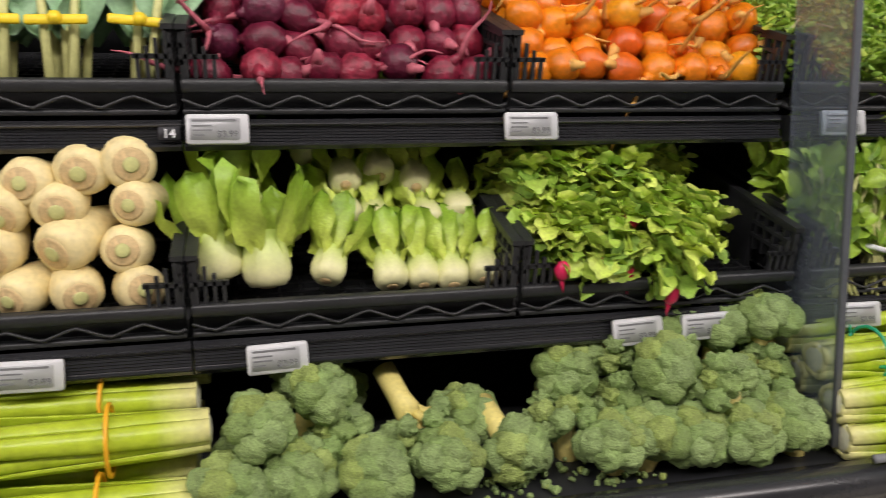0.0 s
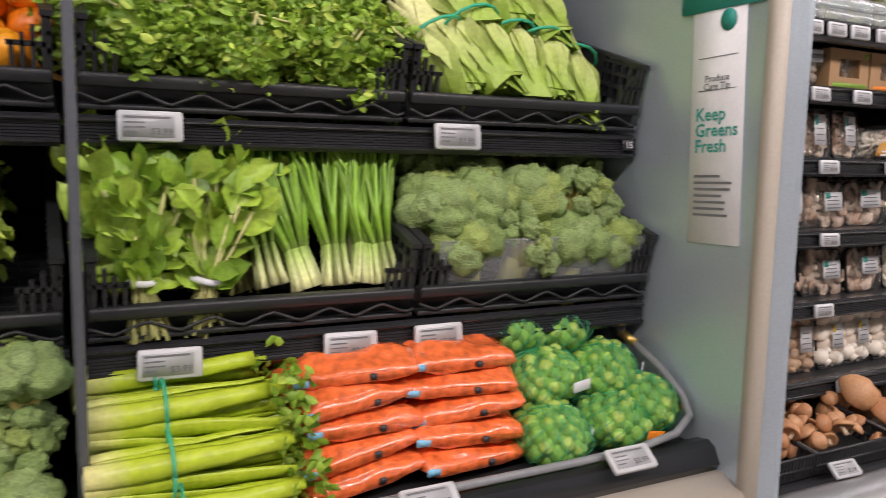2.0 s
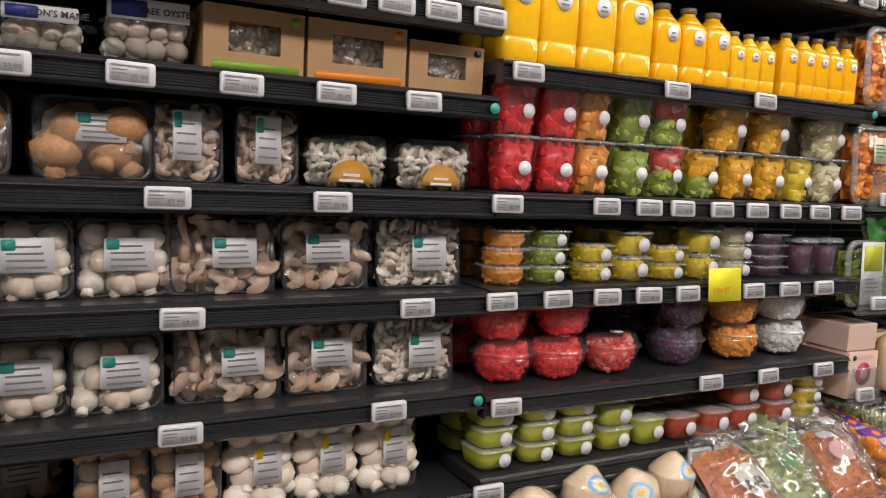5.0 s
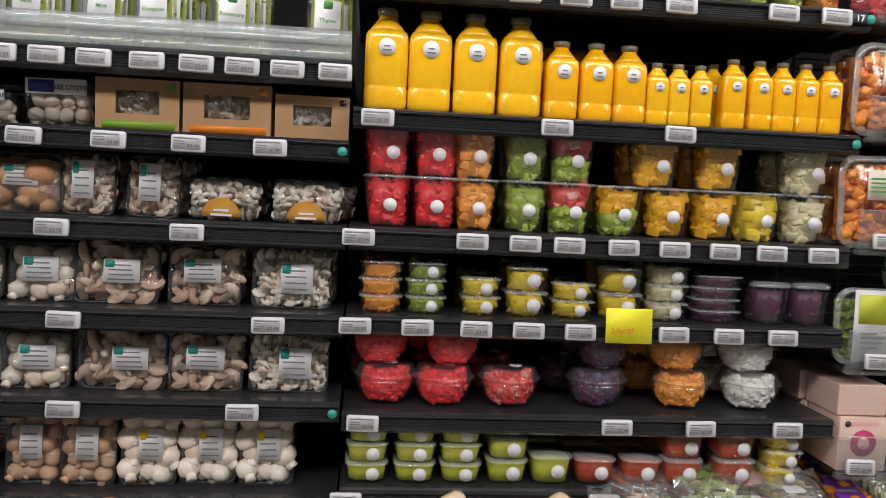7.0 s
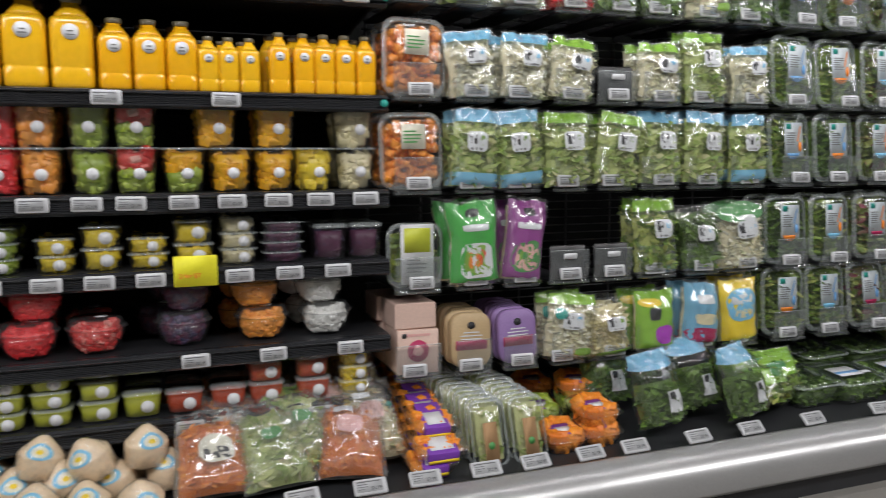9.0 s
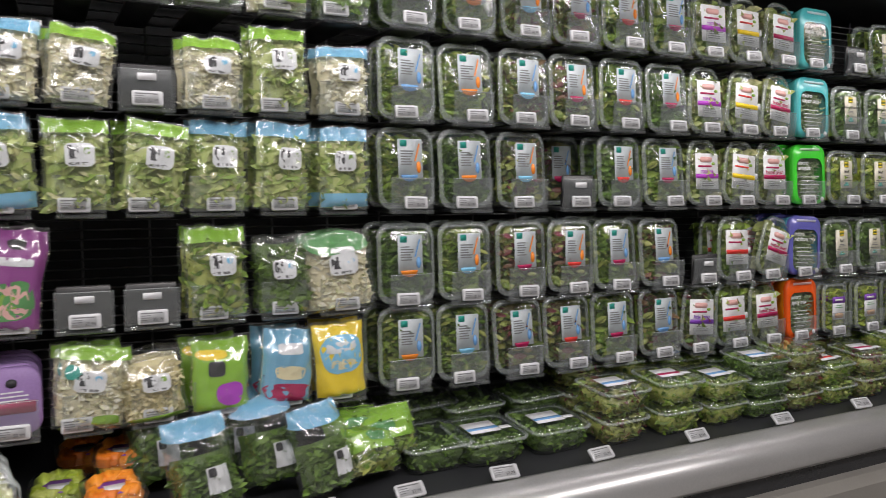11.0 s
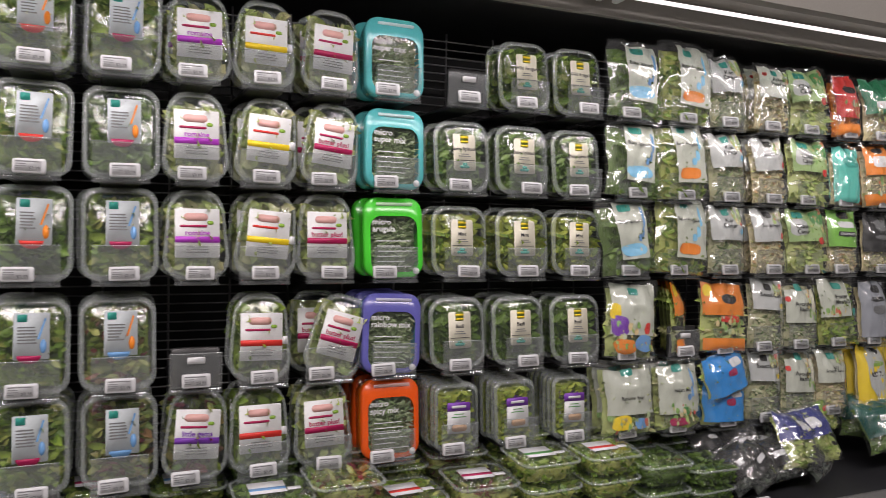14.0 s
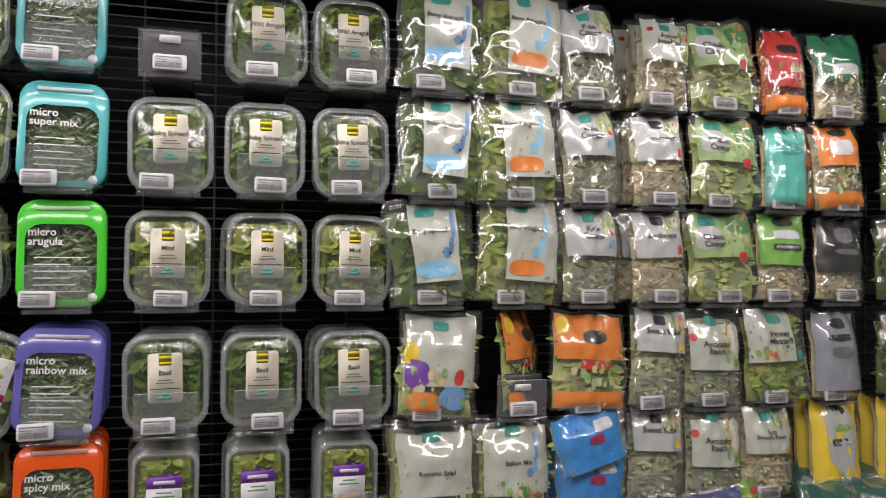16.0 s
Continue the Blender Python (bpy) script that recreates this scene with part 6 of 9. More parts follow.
fork = lambda m: [(0.46, 0.56, 0.60, 0.86, m), (0.38, 0.50, 0.47, 0.61, m), (0.22, 0.40, 0.42, 0.51, m)]
KITS = {
    "spinach": kit("Baby Spinach", 0.182, 0.21, SPINA, 1, WARMBAG, [(-0.45, 0.5, 0.24, 0.40, SKYP)] + fork(BLUEP), "clear bag of baby spinach with a pale printed panel", 0.66, 0.0145, (-0.48, 0.62), (0.20, 0.97)),
    "arugula": kit("Baby Arugula", 0.188, 0.225, LEAFY, 2, WARMBAG, [(-0.3, 0.55, 0.24, 0.38, ORANGEP)] + fork(SKYP), "clear bag of baby arugula with a pale printed panel", 0.66, 0.0145, (-0.4, 0.85), (0.20, 0.97), lu=(-0.2, 0.1)),
    "kale": kit("Kale\nCaesar", 0.132, 0.205, KALE, 3, GREYBAG, [(0.5, 0.76, 0.55, 0.63, SKYP), (0.58, 0.74, 0.68, 0.73, REDP)], "chopped kale salad kit bag, grey printed panel", 0.72, art=(0.35, 0.8, 0.7, 0.93)),
    "asian": kit("Asian\nInspired", 0.128, 0.20, SLAW, 4, WARMBAG, [(0.6, 0.85, 0.5, 0.58, LIMEP), (-0.75, -0.55, 0.8, 0.86, REDP)], "chopped salad kit bag with pale printed panel", 0.72, art=(0.3, 0.8, 0.52, 0.92)),
    "classic": kit("Classic\nCaesar", 0.176, 0.205, ROMA, 5, LIMEP and paint("leaf_print", (0.36, 0.52, 0.22), 0.35), [(-0.8, -0.1, 0.55, 0.80, GREYBAG), (0.3, 0.58, 0.42, 0.52, REDP), (0.1, 0.9, 0.72, 0.92, GREENP)], "romaine salad kit bag, green leaf print", 0.66, lu=(-0.65, -0.25), art=(0.0, 0.85, 0.55, 0.93)),
    "southwest": kit("Southwest", 0.132, 0.20, SLAW, 6, GREYBAG, [(0.55, 0.82, 0.50, 0.60, REDP), (0.3, 0.9, 0.80, 0.93, CREAM)], "chopped salad kit bag, grey panel and red spot", 0.68, 0.0175, logo=BLACKP, art=(0.1, 0.85, 0.74, 0.93)),
    "redkit": kit("", 0.118, 0.195, CARR, 7, REDP, [(-0.5, 0.5, 0.70, 0.82, BLACKP)], "red and orange printed salad kit bag", logo=None, pv=(0.3, 1.0), foot=ORANGEP, art=(-0.6, 0.6, 0.32, 0.6)),
    "greenkit": kit("", 0.14, 0.20, SLAW, 8, paint("deep_green_print", (0.01, 0.22, 0.10), 0.3), [(-0.5, 0.6, 0.5, 0.62, PAPER)], "dark green printed salad kit bag", logo=None, pv=(0.42, 1.0), pu=(-0.97, 0.97), art=(-0.5, 0.6, 0.3, 0.55)),
    "aquakit": kit("", 0.118, 0.19, SLAW, 9, paint("aqua_print", (0.10, 0.55, 0.46), 0.3), [(-0.55, 0.55, 0.62, 0.82, TEALP)], "aqua printed salad kit bag", logo=None, pv=(0.05, 0.98), pu=(-0.95, 0.95)),
    "orangekit": kit("", 0.13, 0.205, SLAW, 10, ORANGEP, [(-0.5, 0.5, 0.62, 0.80, PAPER), (-0.35, 0.4, 0.84, 0.94, BLACKP)], "orange and white printed salad kit bag", logo=None, pv=(0.5, 0.98), foot=ORANGEP, art=(-0.7, 0.7, 0.2, 0.5)),
    "chopped": kit("CHOPPED KIT", 0.128, 0.20, SLAW, 11, paint("bright_green_print", (0.20, 0.50, 0.08), 0.3), [(-0.6, 0.6, 0.56, 0.64, INK), (-0.5, 0.45, 0.84, 0.95, BLACKP), (-0.55, 0.55, 0.70, 0.80, PAPER)], "green printed chopped salad bag", 0.585, 0.0095, logo=None, pv=(0.40, 1.0), pu=(-0.97, 0.97), colour=PAPER),
    "blackkit": kit("", 0.13, 0.19, SLAW, 12, BLACKP, [(-0.5, 0.5, 0.55, 0.62, GREYINK), (-0.4, 0.4, 0.7, 0.9, GREYINK)], "glossy black printed salad bag", logo=None, pv=(0.34, 1.0), pu=(-0.99, 0.99)),
    "darkkit": kit("", 0.125, 0.195, SPINA, 13, paint("dark_brown_print", (0.10, 0.07, 0.06), 0.3), [(-0.4, 0.4, 0.7, 0.84, GREYINK)], "dark printed salad bag", logo=None, pv=(0.55, 1.0)),
    "multi": kit("", 0.168, 0.21, ROMA, 14, WARMBAG, [(-0.9, -0.3, 0.28, 0.55, PURPP), (-0.8, 0.0, 0.05, 0.25, ORANGEP), (0.0, 0.7, 0.10, 0.30, BLUEP), (0.35, 0.6, 0.32, 0.46, REDP), (-0.95, -0.6, 0.5, 0.7, YELP)], "colourfully printed salad bag", pv=(0.3, 0.97), lu=(-0.2, 0.15), art=(-0.85, 0.8, 0.1, 0.45)),
    "taylor": kit("", 0.172, 0.205, ROMA, 15, ORANGEP, [(-0.3, 0.35, 0.68, 0.82, BLACKP), (-0.4, 0.45, 0.42, 0.52, REDP), (-0.95, -0.65, 0.78, 0.95, YELP)], "orange printed shredded salad bag", logo=None, pv=(0.52, 0.98), foot=ORANGEP, pu=(-0.98, 0.98), art=(-0.7, 0.7, 0.22, 0.5)),
    "sweet": kit("Sweet Kale", 0.136, 0.215, KALE, 16, GREYBAG, [(0.55, 0.8, 0.58, 0.65, YELP)], "sweet kale salad kit bag, grey panel", 0.73, 0.0185, logo=BLACKP, pv=(0.55, 0.98), art=(0.2, 0.85, 0.76, 0.94)),
    "avocado": kit("Avocado\nRanch", 0.145, 0.21, KALE, 17, WARMBAG, [(0.35, 0.85, 0.55, 0.85, CREAM), (-0.9, -0.7, 0.66, 0.74, REDP)], "avocado ranch salad kit bag, pale panel", 0.60, pv=(0.36, 0.84), lu=(-0.35, 0.05), art=(0.2, 0.8, 0.42, 0.82)),
    "honey": kit("Honey\nMustard", 0.168, 0.215, LEAFY, 18, WARMBAG, [(0.5, 0.72, 0.42, 0.52, TEALP)], "honey mustard salad kit bag, pale panel", 0.68, 0.0195, (-0.95, 0.45), (0.42, 0.98), art=(-0.8, 0.4, 0.45, 0.6)),
    "greykit": kit("", 0.132, 0.20, SLAW, 19, paint("slate_print", (0.30, 0.32, 0.36), 0.35), [(-0.6, 0.6, 0.66, 0.74, BLACKP), (-0.35, 0.35, 0.8, 0.92, BLACKP), (-0.5, 0.5, 0.46, 0.6, GREYINK)], "slate grey printed chopped salad bag", logo=None, pv=(0.1, 0.99), pu=(-0.96, 0.96)),
    "romaine": kit("Romaine Salad", 0.18, 0.20, ROMA, 20, WARMBAG, [(-0.8, -0.1, 0.1, 0.3, YELP), (0.0, 0.5, 0.10, 0.25, BLUEP)], "bag of romaine salad with a pale panel", 0.5, 0.014, pv=(0.3, 0.9), art=(-0.85, 0.6, 0.08, 0.3)),
    "italian": kit("Italian Mix", 0.16, 0.20, ROMA, 21, WARMBAG, [(-0.6, 0.1, 0.08, 0.20, CRIMP), (-0.1, 0.3, 0.22, 0.34, GREENP)] + fork(BLUEP), "bag of italian lettuce mix with a pale panel", 0.55, 0.0145, pv=(0.25, 0.92), art=(-0.6, 0.6, 0.1, 0.38)),
    "bluebag": kit("", 0.165, 0.13, ROMA, 22, paint("bright_blue_print", (0.02, 0.28, 0.72), 0.25), [(-0.2, 0.3, 0.45, 0.6, CRIMP), (0.1, 0.6, 0.62, 0.8, PAPER)], "slumped bright blue printed salad bag", logo=None, pv=(0.1, 0.98), pu=(-0.98, 0.98)),
    "spicy": kit("Spicy\nSriracha Ranch", 0.135, 0.205, SLAW, 23, WARMBAG, [(0.5, 0.75, 0.45, 0.52, ORANGEP)], "spicy ranch salad kit bag, pale panel", 0.68, 0.013, art=(0.2, 0.8, 0.75, 0.93)),
    "yellowkit": kit("CHOPPED", 0.14, 0.205, SLAW, 24, YELP, [(-0.6, 0.65, 0.2, 0.98, GREYBAG), (-0.45, 0.5, 0.50, 0.58, INK), (-0.35, 0.35, 0.84, 0.95, BLACKP), (-0.4, 0.4, 0.66, 0.74, LIMEP)], "yellow printed chopped salad bag", 0.52, 0.010, logo=None, pv=(0.03, 0.99), pu=(-0.98, 0.98), colour=PAPER),
}
ROWS_B = [["spinach", "arugula", "kale", "asian", "classic", "redkit", "greenkit", "darkkit", "darkkit"], ["spinach", "arugula", "kale", "southwest", "classic", "aquakit", "orangekit", "darkkit", "greykit"],
          ["spinach", "arugula", "kale", "southwest", "classic", "chopped", "blackkit", "darkkit", "darkkit"], ["multi", 0, "taylor", "sweet", "avocado", "honey", "greykit", "darkkit", "greykit"],
          ["romaine", "italian", "bluebag", "sweet", "avocado", "spicy", "yellowkit", "yellowkit", "darkkit"]]
SHIFT = {(3, 2): 0.0, (3, 3): -0.005, (3, 4): -0.02, (3, 5): -0.005, (3, 6): -0.005, (4, 2): 0.0, (4, 3): -0.01, (4, 4): -0.025, (4, 5): -0.03}
for r, keys in enumerate(ROWS_B):
    for k, key in enumerate(keys):
        x0, x1 = B[k]
        d = SHIFT.get((r, k), 0)
        if key == 0:
            hang_empty(x0 + 0.01, x1 + 0.01, r)
            for j in range(4):
                put(KITS["taylor"][0], pose(7.15 + 0.012 * j, 1.16 + 0.03 * j, ROWZ[r] + 0.004, -6, 2, 50), KITS["taylor"][1])
            continue
        hang(x0 + d, x1 + d, r, KITS[key][0], KITS[key][1], behind=2 if key in ("southwest", "orangekit", "asian") else (1 if r == 4 else 0), step=0.045, tilt=random.uniform(-4, 5), dz=-0.008 if r == 4 else 0, lean=-4)
put(KITS["bluebag"][0], pose(7.30, 1.10, 0.955, -8, -14, 6), KITS["bluebag"][1])
# ---- the sloping deck of the chilled case ----
def deck_z(y):
    return 0.675 + (y - 0.925) * 0.157


SLOPE = math.degrees(math.atan(0.157))


def on_deck(x, y, lift=0.0, rx=0, ry=0, rz=0):
    return pose(x, y, deck_z(y) + 0.002 + lift) @ pose(0, 0, 0, SLOPE + rx, ry, rz)


def mesh_basket(w, d):
    """A shallow black basket with a woven wall."""
    t = thing("mesh_basket", "shallow black plastic mesh basket on the deck", "basket", "mushroom baskets")
    part("base", Mesh().box(-w / 2, w / 2, 0, d, 0, 0.006, 0.002), CRATE, t)
    q = Mesh()
    n = 26
    for k in range(n):
        for y in (0.0, d):
            x = -w / 2 + w * k / (n - 1)
            q.box(x - 0.0025, x + 0.0025, y - 0.002, y + 0.002, 0.005, 0.05)
    for k in range(22):
        for x in (-w / 2, w / 2):
            y = d * k / 21
            q.box(x - 0.002, x + 0.002, y - 0.0025, y + 0.0025, 0.005, 0.05)
    part("wall", q, CRATE, t, smooth=False)
    for z in (0.024, 0.05):
        part("rim", Mesh().tube([(-w / 2, 0, z), (w / 2, 0, z), (w / 2, d, z), (-w / 2, d, z), (-w / 2, 0, z)], 0.004, 6), CRATE, t)
    return t


def cap_mushroom(r, seed, flat):
    """One loose mushroom: cap with gills side and stem."""
    rnd = random.Random(seed)
    t = thing("loose_mushroom", "loose brown mushroom in a basket", "mushroom", "loose mushrooms")
    q = Mesh()
    prof = [(r * 0.05, r * 0.62 * flat), (r * 0.45, r * 0.56 * flat), (r * 0.85, r * 0.28 * flat), (r, 0), (r * 0.94, -r * 0.12), (r * 0.6, r * 0.02), (r * 0.2, r * 0.04)]
    q.lathe(prof, 14)
    q.v = [(x * (1 + 0.16 * noise.noise(Vector((x * 40, y * 40, seed)))), y * (1 + 0.16 * noise.noise(Vector((y * 40, x * 40, seed + 3)))), z + 0.18 * r * noise.noise(Vector((x * 30, y * 30, seed)))) for x, y, z in q.v]
    part("cap", q, CAPM, t)
    part("stem", Mesh().tube([(0, 0, 0), (r * 0.06, 0, -r * 0.35), (r * 0.1, 0.02 * r, -r * 0.8)], [r * 0.24, r * 0.2, r * 0.23], 8), STEMM, t)
    return t


CAPM = mat("loose_brown_caps", (0.46, 0.20, 0.085), 0.5, 0, 0.25, 30, 0.15, 200, per=[(0.56, 0.29, 0.14), (0.38, 0.15, 0.06)], each=True)
STEMM = mat("mushroom_stem", (0.58, 0.43, 0.29), 0.6, 0, 0.15, 40, 0.1)
for x, w in ((1.985, 0.24), (2.235, 0.24), (2.43, 0.14)):
    b = mesh_basket(w, 0.36)
    b.matrix_basis = on_deck(x, 0.955)
rnd = random.Random(4)
for k in range(150):
    x, y = rnd.uniform(1.88, 2.35), rnd.uniform(0.97, 1.28)
    put(("loose", k % 5), on_deck(x, y, 0.022 + rnd.uniform(0, 0.05), rnd.uniform(-70, 70), rnd.uniform(-70, 70), rnd.uniform(0, 360)), lambda: cap_mushroom(0.0185 + 0.0025 * (k % 3), k, 1.0))
for x, y, z, r in ((2.43, 1.02, 0.05, 10), (2.40, 1.13, 0.05, 40), (2.47, 1.10, 0.045, -50), (2.44, 1.17, 0.03, 80), (2.39, 1.06, 0.09, -20)):
    put("bigcap", on_deck(x, y, z, 30, r, 20), lambda: cap_mushroom(0.046, 21, 1.3))


def coconut():
    """A peeled young coconut: flat foot, pointed top, film and a blue label."""
    t = thing("young_coconut", "white peeled young coconut in film with blue label", "coconut", "young coconuts")
    part("body", Mesh().lathe([(0.036, 0), (0.044, 0.002), (0.0455, 0.004), (0.0465, 0.008), (0.0475, 0.047), (0.0474, 0.0505), (0.0466, 0.052), (0.0455, 0.0532), (0.034, 0.065), (0.016, 0.083), (0.010, 0.088), (0.002, 0.090)], 32), NUT, t)
    rad = lambda z: 0.0475 if z < 0.052 else max(0.008, 0.0475 - (z - 0.052) * 1.0)
    for name, k, off, m in (("label", 1.0, 0.0012, SKYP), ("label_core", 0.66, 0.0020, CREAM), ("label_mark", 0.28, 0.0028, YELP)):
        part(name, Mesh().grid(lambda u, v: ((rad(0.064 + 0.015 * k * v * math.sin(u)) + off) * math.sin(0.72 * k * v * math.cos(u)), -(rad(0.064 + 0.015 * k * v * math.sin(u)) + off) * math.cos(0.72 * k * v * math.cos(u)), 0.064 + 0.015 * k * v * math.sin(u)), 20, 5, 0, 2 * math.pi), m, t)
    part("film", Mesh().lathe([(0.049, 0.004), (0.0495, 0.0505), (0.047, 0.056), (0.037, 0.067), (0.019, 0.085), (0.004, 0.0935)], 30), FILM, t)
    return t


NUT = mat("peeled_coconut", (0.86, 0.67, 0.46), 0.4, 0, 0.16, 25, 0.12, 90)
for j, y in enumerate((0.985, 1.075, 1.15)):
    for k in range(7):
        x = 2.69 + 0.094 * k + (0.05 if j % 2 else 0)
        if x > 3.24:
            continue
        put("coco", on_deck(x, y, (0.010 if k % 3 == 0 else 0) * (j < 2), -6 + rnd.uniform(-16, 16), rnd.uniform(-16, 16), rnd.uniform(-22, 22)), coconut).scale = (0.92, 0.92, 0.92)
for k, (x, y) in enumerate(((2.74, 1.06), (2.86, 1.07), (2.97, 1.08), (3.08, 1.06), (3.17, 1.08))):
    put("coco", on_deck(x, y, 0.058, 2 + rnd.uniform(-24, 24), rnd.uniform(-26, 26), rnd.uniform(-30, 30)), coconut).scale = (0.9, 0.9, 0.9)


def flat_bag(key, x, y, w, h, fill, header, marks, label, t=0.045, rx=0, rz=0, ry=0, panel=None, foot=None, seed=1, lift=0.0, pv=(0.3, 0.75), stand=22, leaf_size=0.014):
    """A bag that lies back on the deck."""
    put(("deckbag", key), on_deck(x, y, t * 0.5 + lift, -SLOPE - 90 + stand + 90 - 90 + rx, ry, rz), lambda: bag(w, h, t, seed, fill, label, panel, pv, (-0.7, 0.7), header, foot, marks, leaf_size=leaf_size, film=HAZY, name="vegetable_bag", category="vegetable bag"))


for k, (x, y, s) in enumerate(((3.30, 0.975, 42), (3.33, 1.06, 46), (3.29, 1.15, 50), (3.37, 1.20, 50))):
    flat_bag("shred%d" % (k % 2), x, y, 0.15, 0.185, CARR, None, [(-0.45, 0.55, 0.28, 0.60, CREAM), (-0.3, 0.5, 0.32, 0.46, INK)], "clear bag of shredded orange carrots", rz=rnd.uniform(-14, 14), stand=s, seed=31 + k % 2, leaf_size=0.02)
for k, (x, y, s) in enumerate(((3.43, 0.97, 40), (3.50, 1.03, 46), (3.43, 1.11, 48), (3.51, 1.17, 52))):
    flat_bag("celery%d" % (k % 2), x, y, 0.15, 0.20, ROMA, LIMEP if k % 2 else None, [(-0.4, 0.2, 0.45, 0.6, GREENP)], "clear bag of pale green celery sticks", rz=rnd.uniform(-18, 18), stand=s, seed=33 + k % 2, leaf_size=0.022)
for k, (x, y, s) in enumerate(((3.57, 0.97, 40), (3.645, 1.02, 44), (3.58, 1.11, 48), (3.66, 1.17, 52))):
    flat_bag("medley%d" % (k % 2), x, y, 0.145, 0.20, SLAW if k % 2 else CARR, None, [(-0.4, 0.4, 0.4, 0.62, PINKP), (-0.5, 0.1, 0.66, 0.76, PAPER)], "hazy clear bag of mixed cut vegetables", rz=rnd.uniform(-18, 18), stand=s, seed=35 + k % 2, panel=None)


def snack_tray(seed):
    t = thing("snack_tray", "small clear tray with orange carrots and purple sleeve", "snack pack", "snack trays")
    ring = lambda k, z: [(x, 0.05 + y, z) for x, y in rring(0.115 * k, 0.10 * k, 0.012, 4)]
    part("tray", Mesh().loft([ring(0.86, 0), ring(0.98, 0.024), ring(1.0, 0.025), ring(1.0, 0.028)], True, True), SHELL, t)
    part("filling", fruit(0.10, 0.088, 0.022, 0.011, 30, seed), CARR, t, at=Matrix.Translation((0, 0.006, 0.002)))
    part("sleeve", Mesh().box(-0.028, 0.03, -0.001, 0.101, -0.0005, 0.0295, 0.001), PURPP, t)
    part("label", Mesh().box(-0.02, 0.022, 0.012, 0.06, 0.0296, 0.0302), PAPER, t)
    part("band", Mesh().box(-0.028, 0.03, -0.0018, -0.0011, 0.004, 0.012), YELP, t)
    return t


for k in range(7):
    for j in range(3):
        put("snack", on_deck(3.755 + 0.012 * j, 0.955 + 0.055 * k, 0.002 + 0.03 * (j if k > 0 else min(j, 1)), 6, 0, rnd.uniform(-6, 6)), lambda: snack_tray(3))


def nested(seed):
    """One hinged clear tray with a kraft label, as it stands in a row."""
    t = thing("clear_tray", "clear ridged tray with a kraft paper label", "tray", "rows of clear trays")
    ring = lambda k, y: [(x, y, 0.075 + z) for x, z in rring(0.085 * k, 0.15 * k, 0.02, 4)]
    part("shell", Mesh().loft([ring(0.86, 0), ring(0.92, 0.006), ring(0.94, 0.007)], True, False), SHELL, t)
    part("rim", Mesh().loft([ring(0.94, 0.007), ring(1.03, 0.008), ring(1.03, 0.011), ring(0.95, 0.012)], False, False), RIM, t)
    part("sprouts", leaves(0.06, 0.12, 0.012, 0.010, 40, 4), ROMA, t, at=Matrix.Translation((0, 0.003, 0.015)))
    part("label", card(-0.017, 0.017, 0.01, 0.10, -0.0012), KRAFT, t)
    part("leaf_mark", card(-0.008, 0.008, 0.04, 0.056, -0.002, 0.006), GREENP, t)
    return t


for col, x in enumerate((3.90, 4.0)):
    for k in range(15):
        put("nested", on_deck(x - 0.006 * k, 0.965 + 0.021 * k, 0.0, -26, rnd.uniform(-2, 2), rnd.uniform(-3, 3)), lambda: nested(1))


def veg_tray(w, d, h, fill, label, sleeve_mat, seed):
    t = thing("vegetable_tray", label, "vegetable tray", "vegetable trays")
    ring = lambda k, z: [(x, d / 2 + y, z) for x, y in rring(w * k, d * k, 0.025, 5)]
    part("tray", Mesh().loft([ring(0.86, 0), ring(0.97, h * 0.7), ring(1.0, h * 0.72), ring(1.0, h * 0.8), ring(0.95, h * 0.82), ring(0.9, h)], True, True), SHELL, t)
    part("filling", fruit(w * 0.9, d * 0.9, h * 0.8, 0.013, 90, seed), fill, t, at=Matrix.Translation((0, d * 0.05, 0.004)))
    if sleeve_mat:
        part("label", Mesh().box(-w * 0.25, w * 0.25, d * 0.2, d * 0.62, h * 1.005, h * 1.02), sleeve_mat, t)
        part("label_print", Mesh().box(-w * 0.17, w * 0.17, d * 0.3, d * 0.5, h * 1.021, h * 1.03), PAPER, t)
    return t


for k, (x, y, z, f) in enumerate(((4.10, 0.97, 0, CARR), (4.10, 1.10, 0, KIWI), (4.16, 1.24, 0, CARR), (4.20, 0.975, 0, CARR), (4.205, 0.985, 0.042, CARR), (4.22, 1.12, 0, KIWI), (4.22, 1.13, 0.042, CARR), (4.29, 1.20, 0, KIWI))):
    put(("vegtray", f.name), on_deck(x, y, z, 0, 0, rnd.uniform(-8, 8)), lambda: veg_tray(0.115, 0.12, 0.04, f, "clear tray of cut vegetables with a purple label", PURPP, 7))
for k, (x, y, h) in enumerate(((4.30, 1.14, 0.20), (4.37, 1.0, 0.18), (4.46, 1.15, 0.19), (4.52, 1.06, 0.165), (4.62, 0.99, 0.185))):
    put(("greens", k % 3), on_deck(x, y, 0.02, -24, rnd.uniform(-7, 7), rnd.uniform(-24, 24)), lambda: bag(0.135, 0.19, 0.055, 50 + k, SPINA, "large clear bag of dark greens, sky blue top", PAPER, (0.18, 0.46), (-0.05, 0.62), BLUETOP, None, [(-0.0, 0.25, 0.36, 0.45, INK), (-0.97, 0.97, 0.76, 0.90, BLUETOP)], (), 0.02, name="greens_bag", top=0.6))
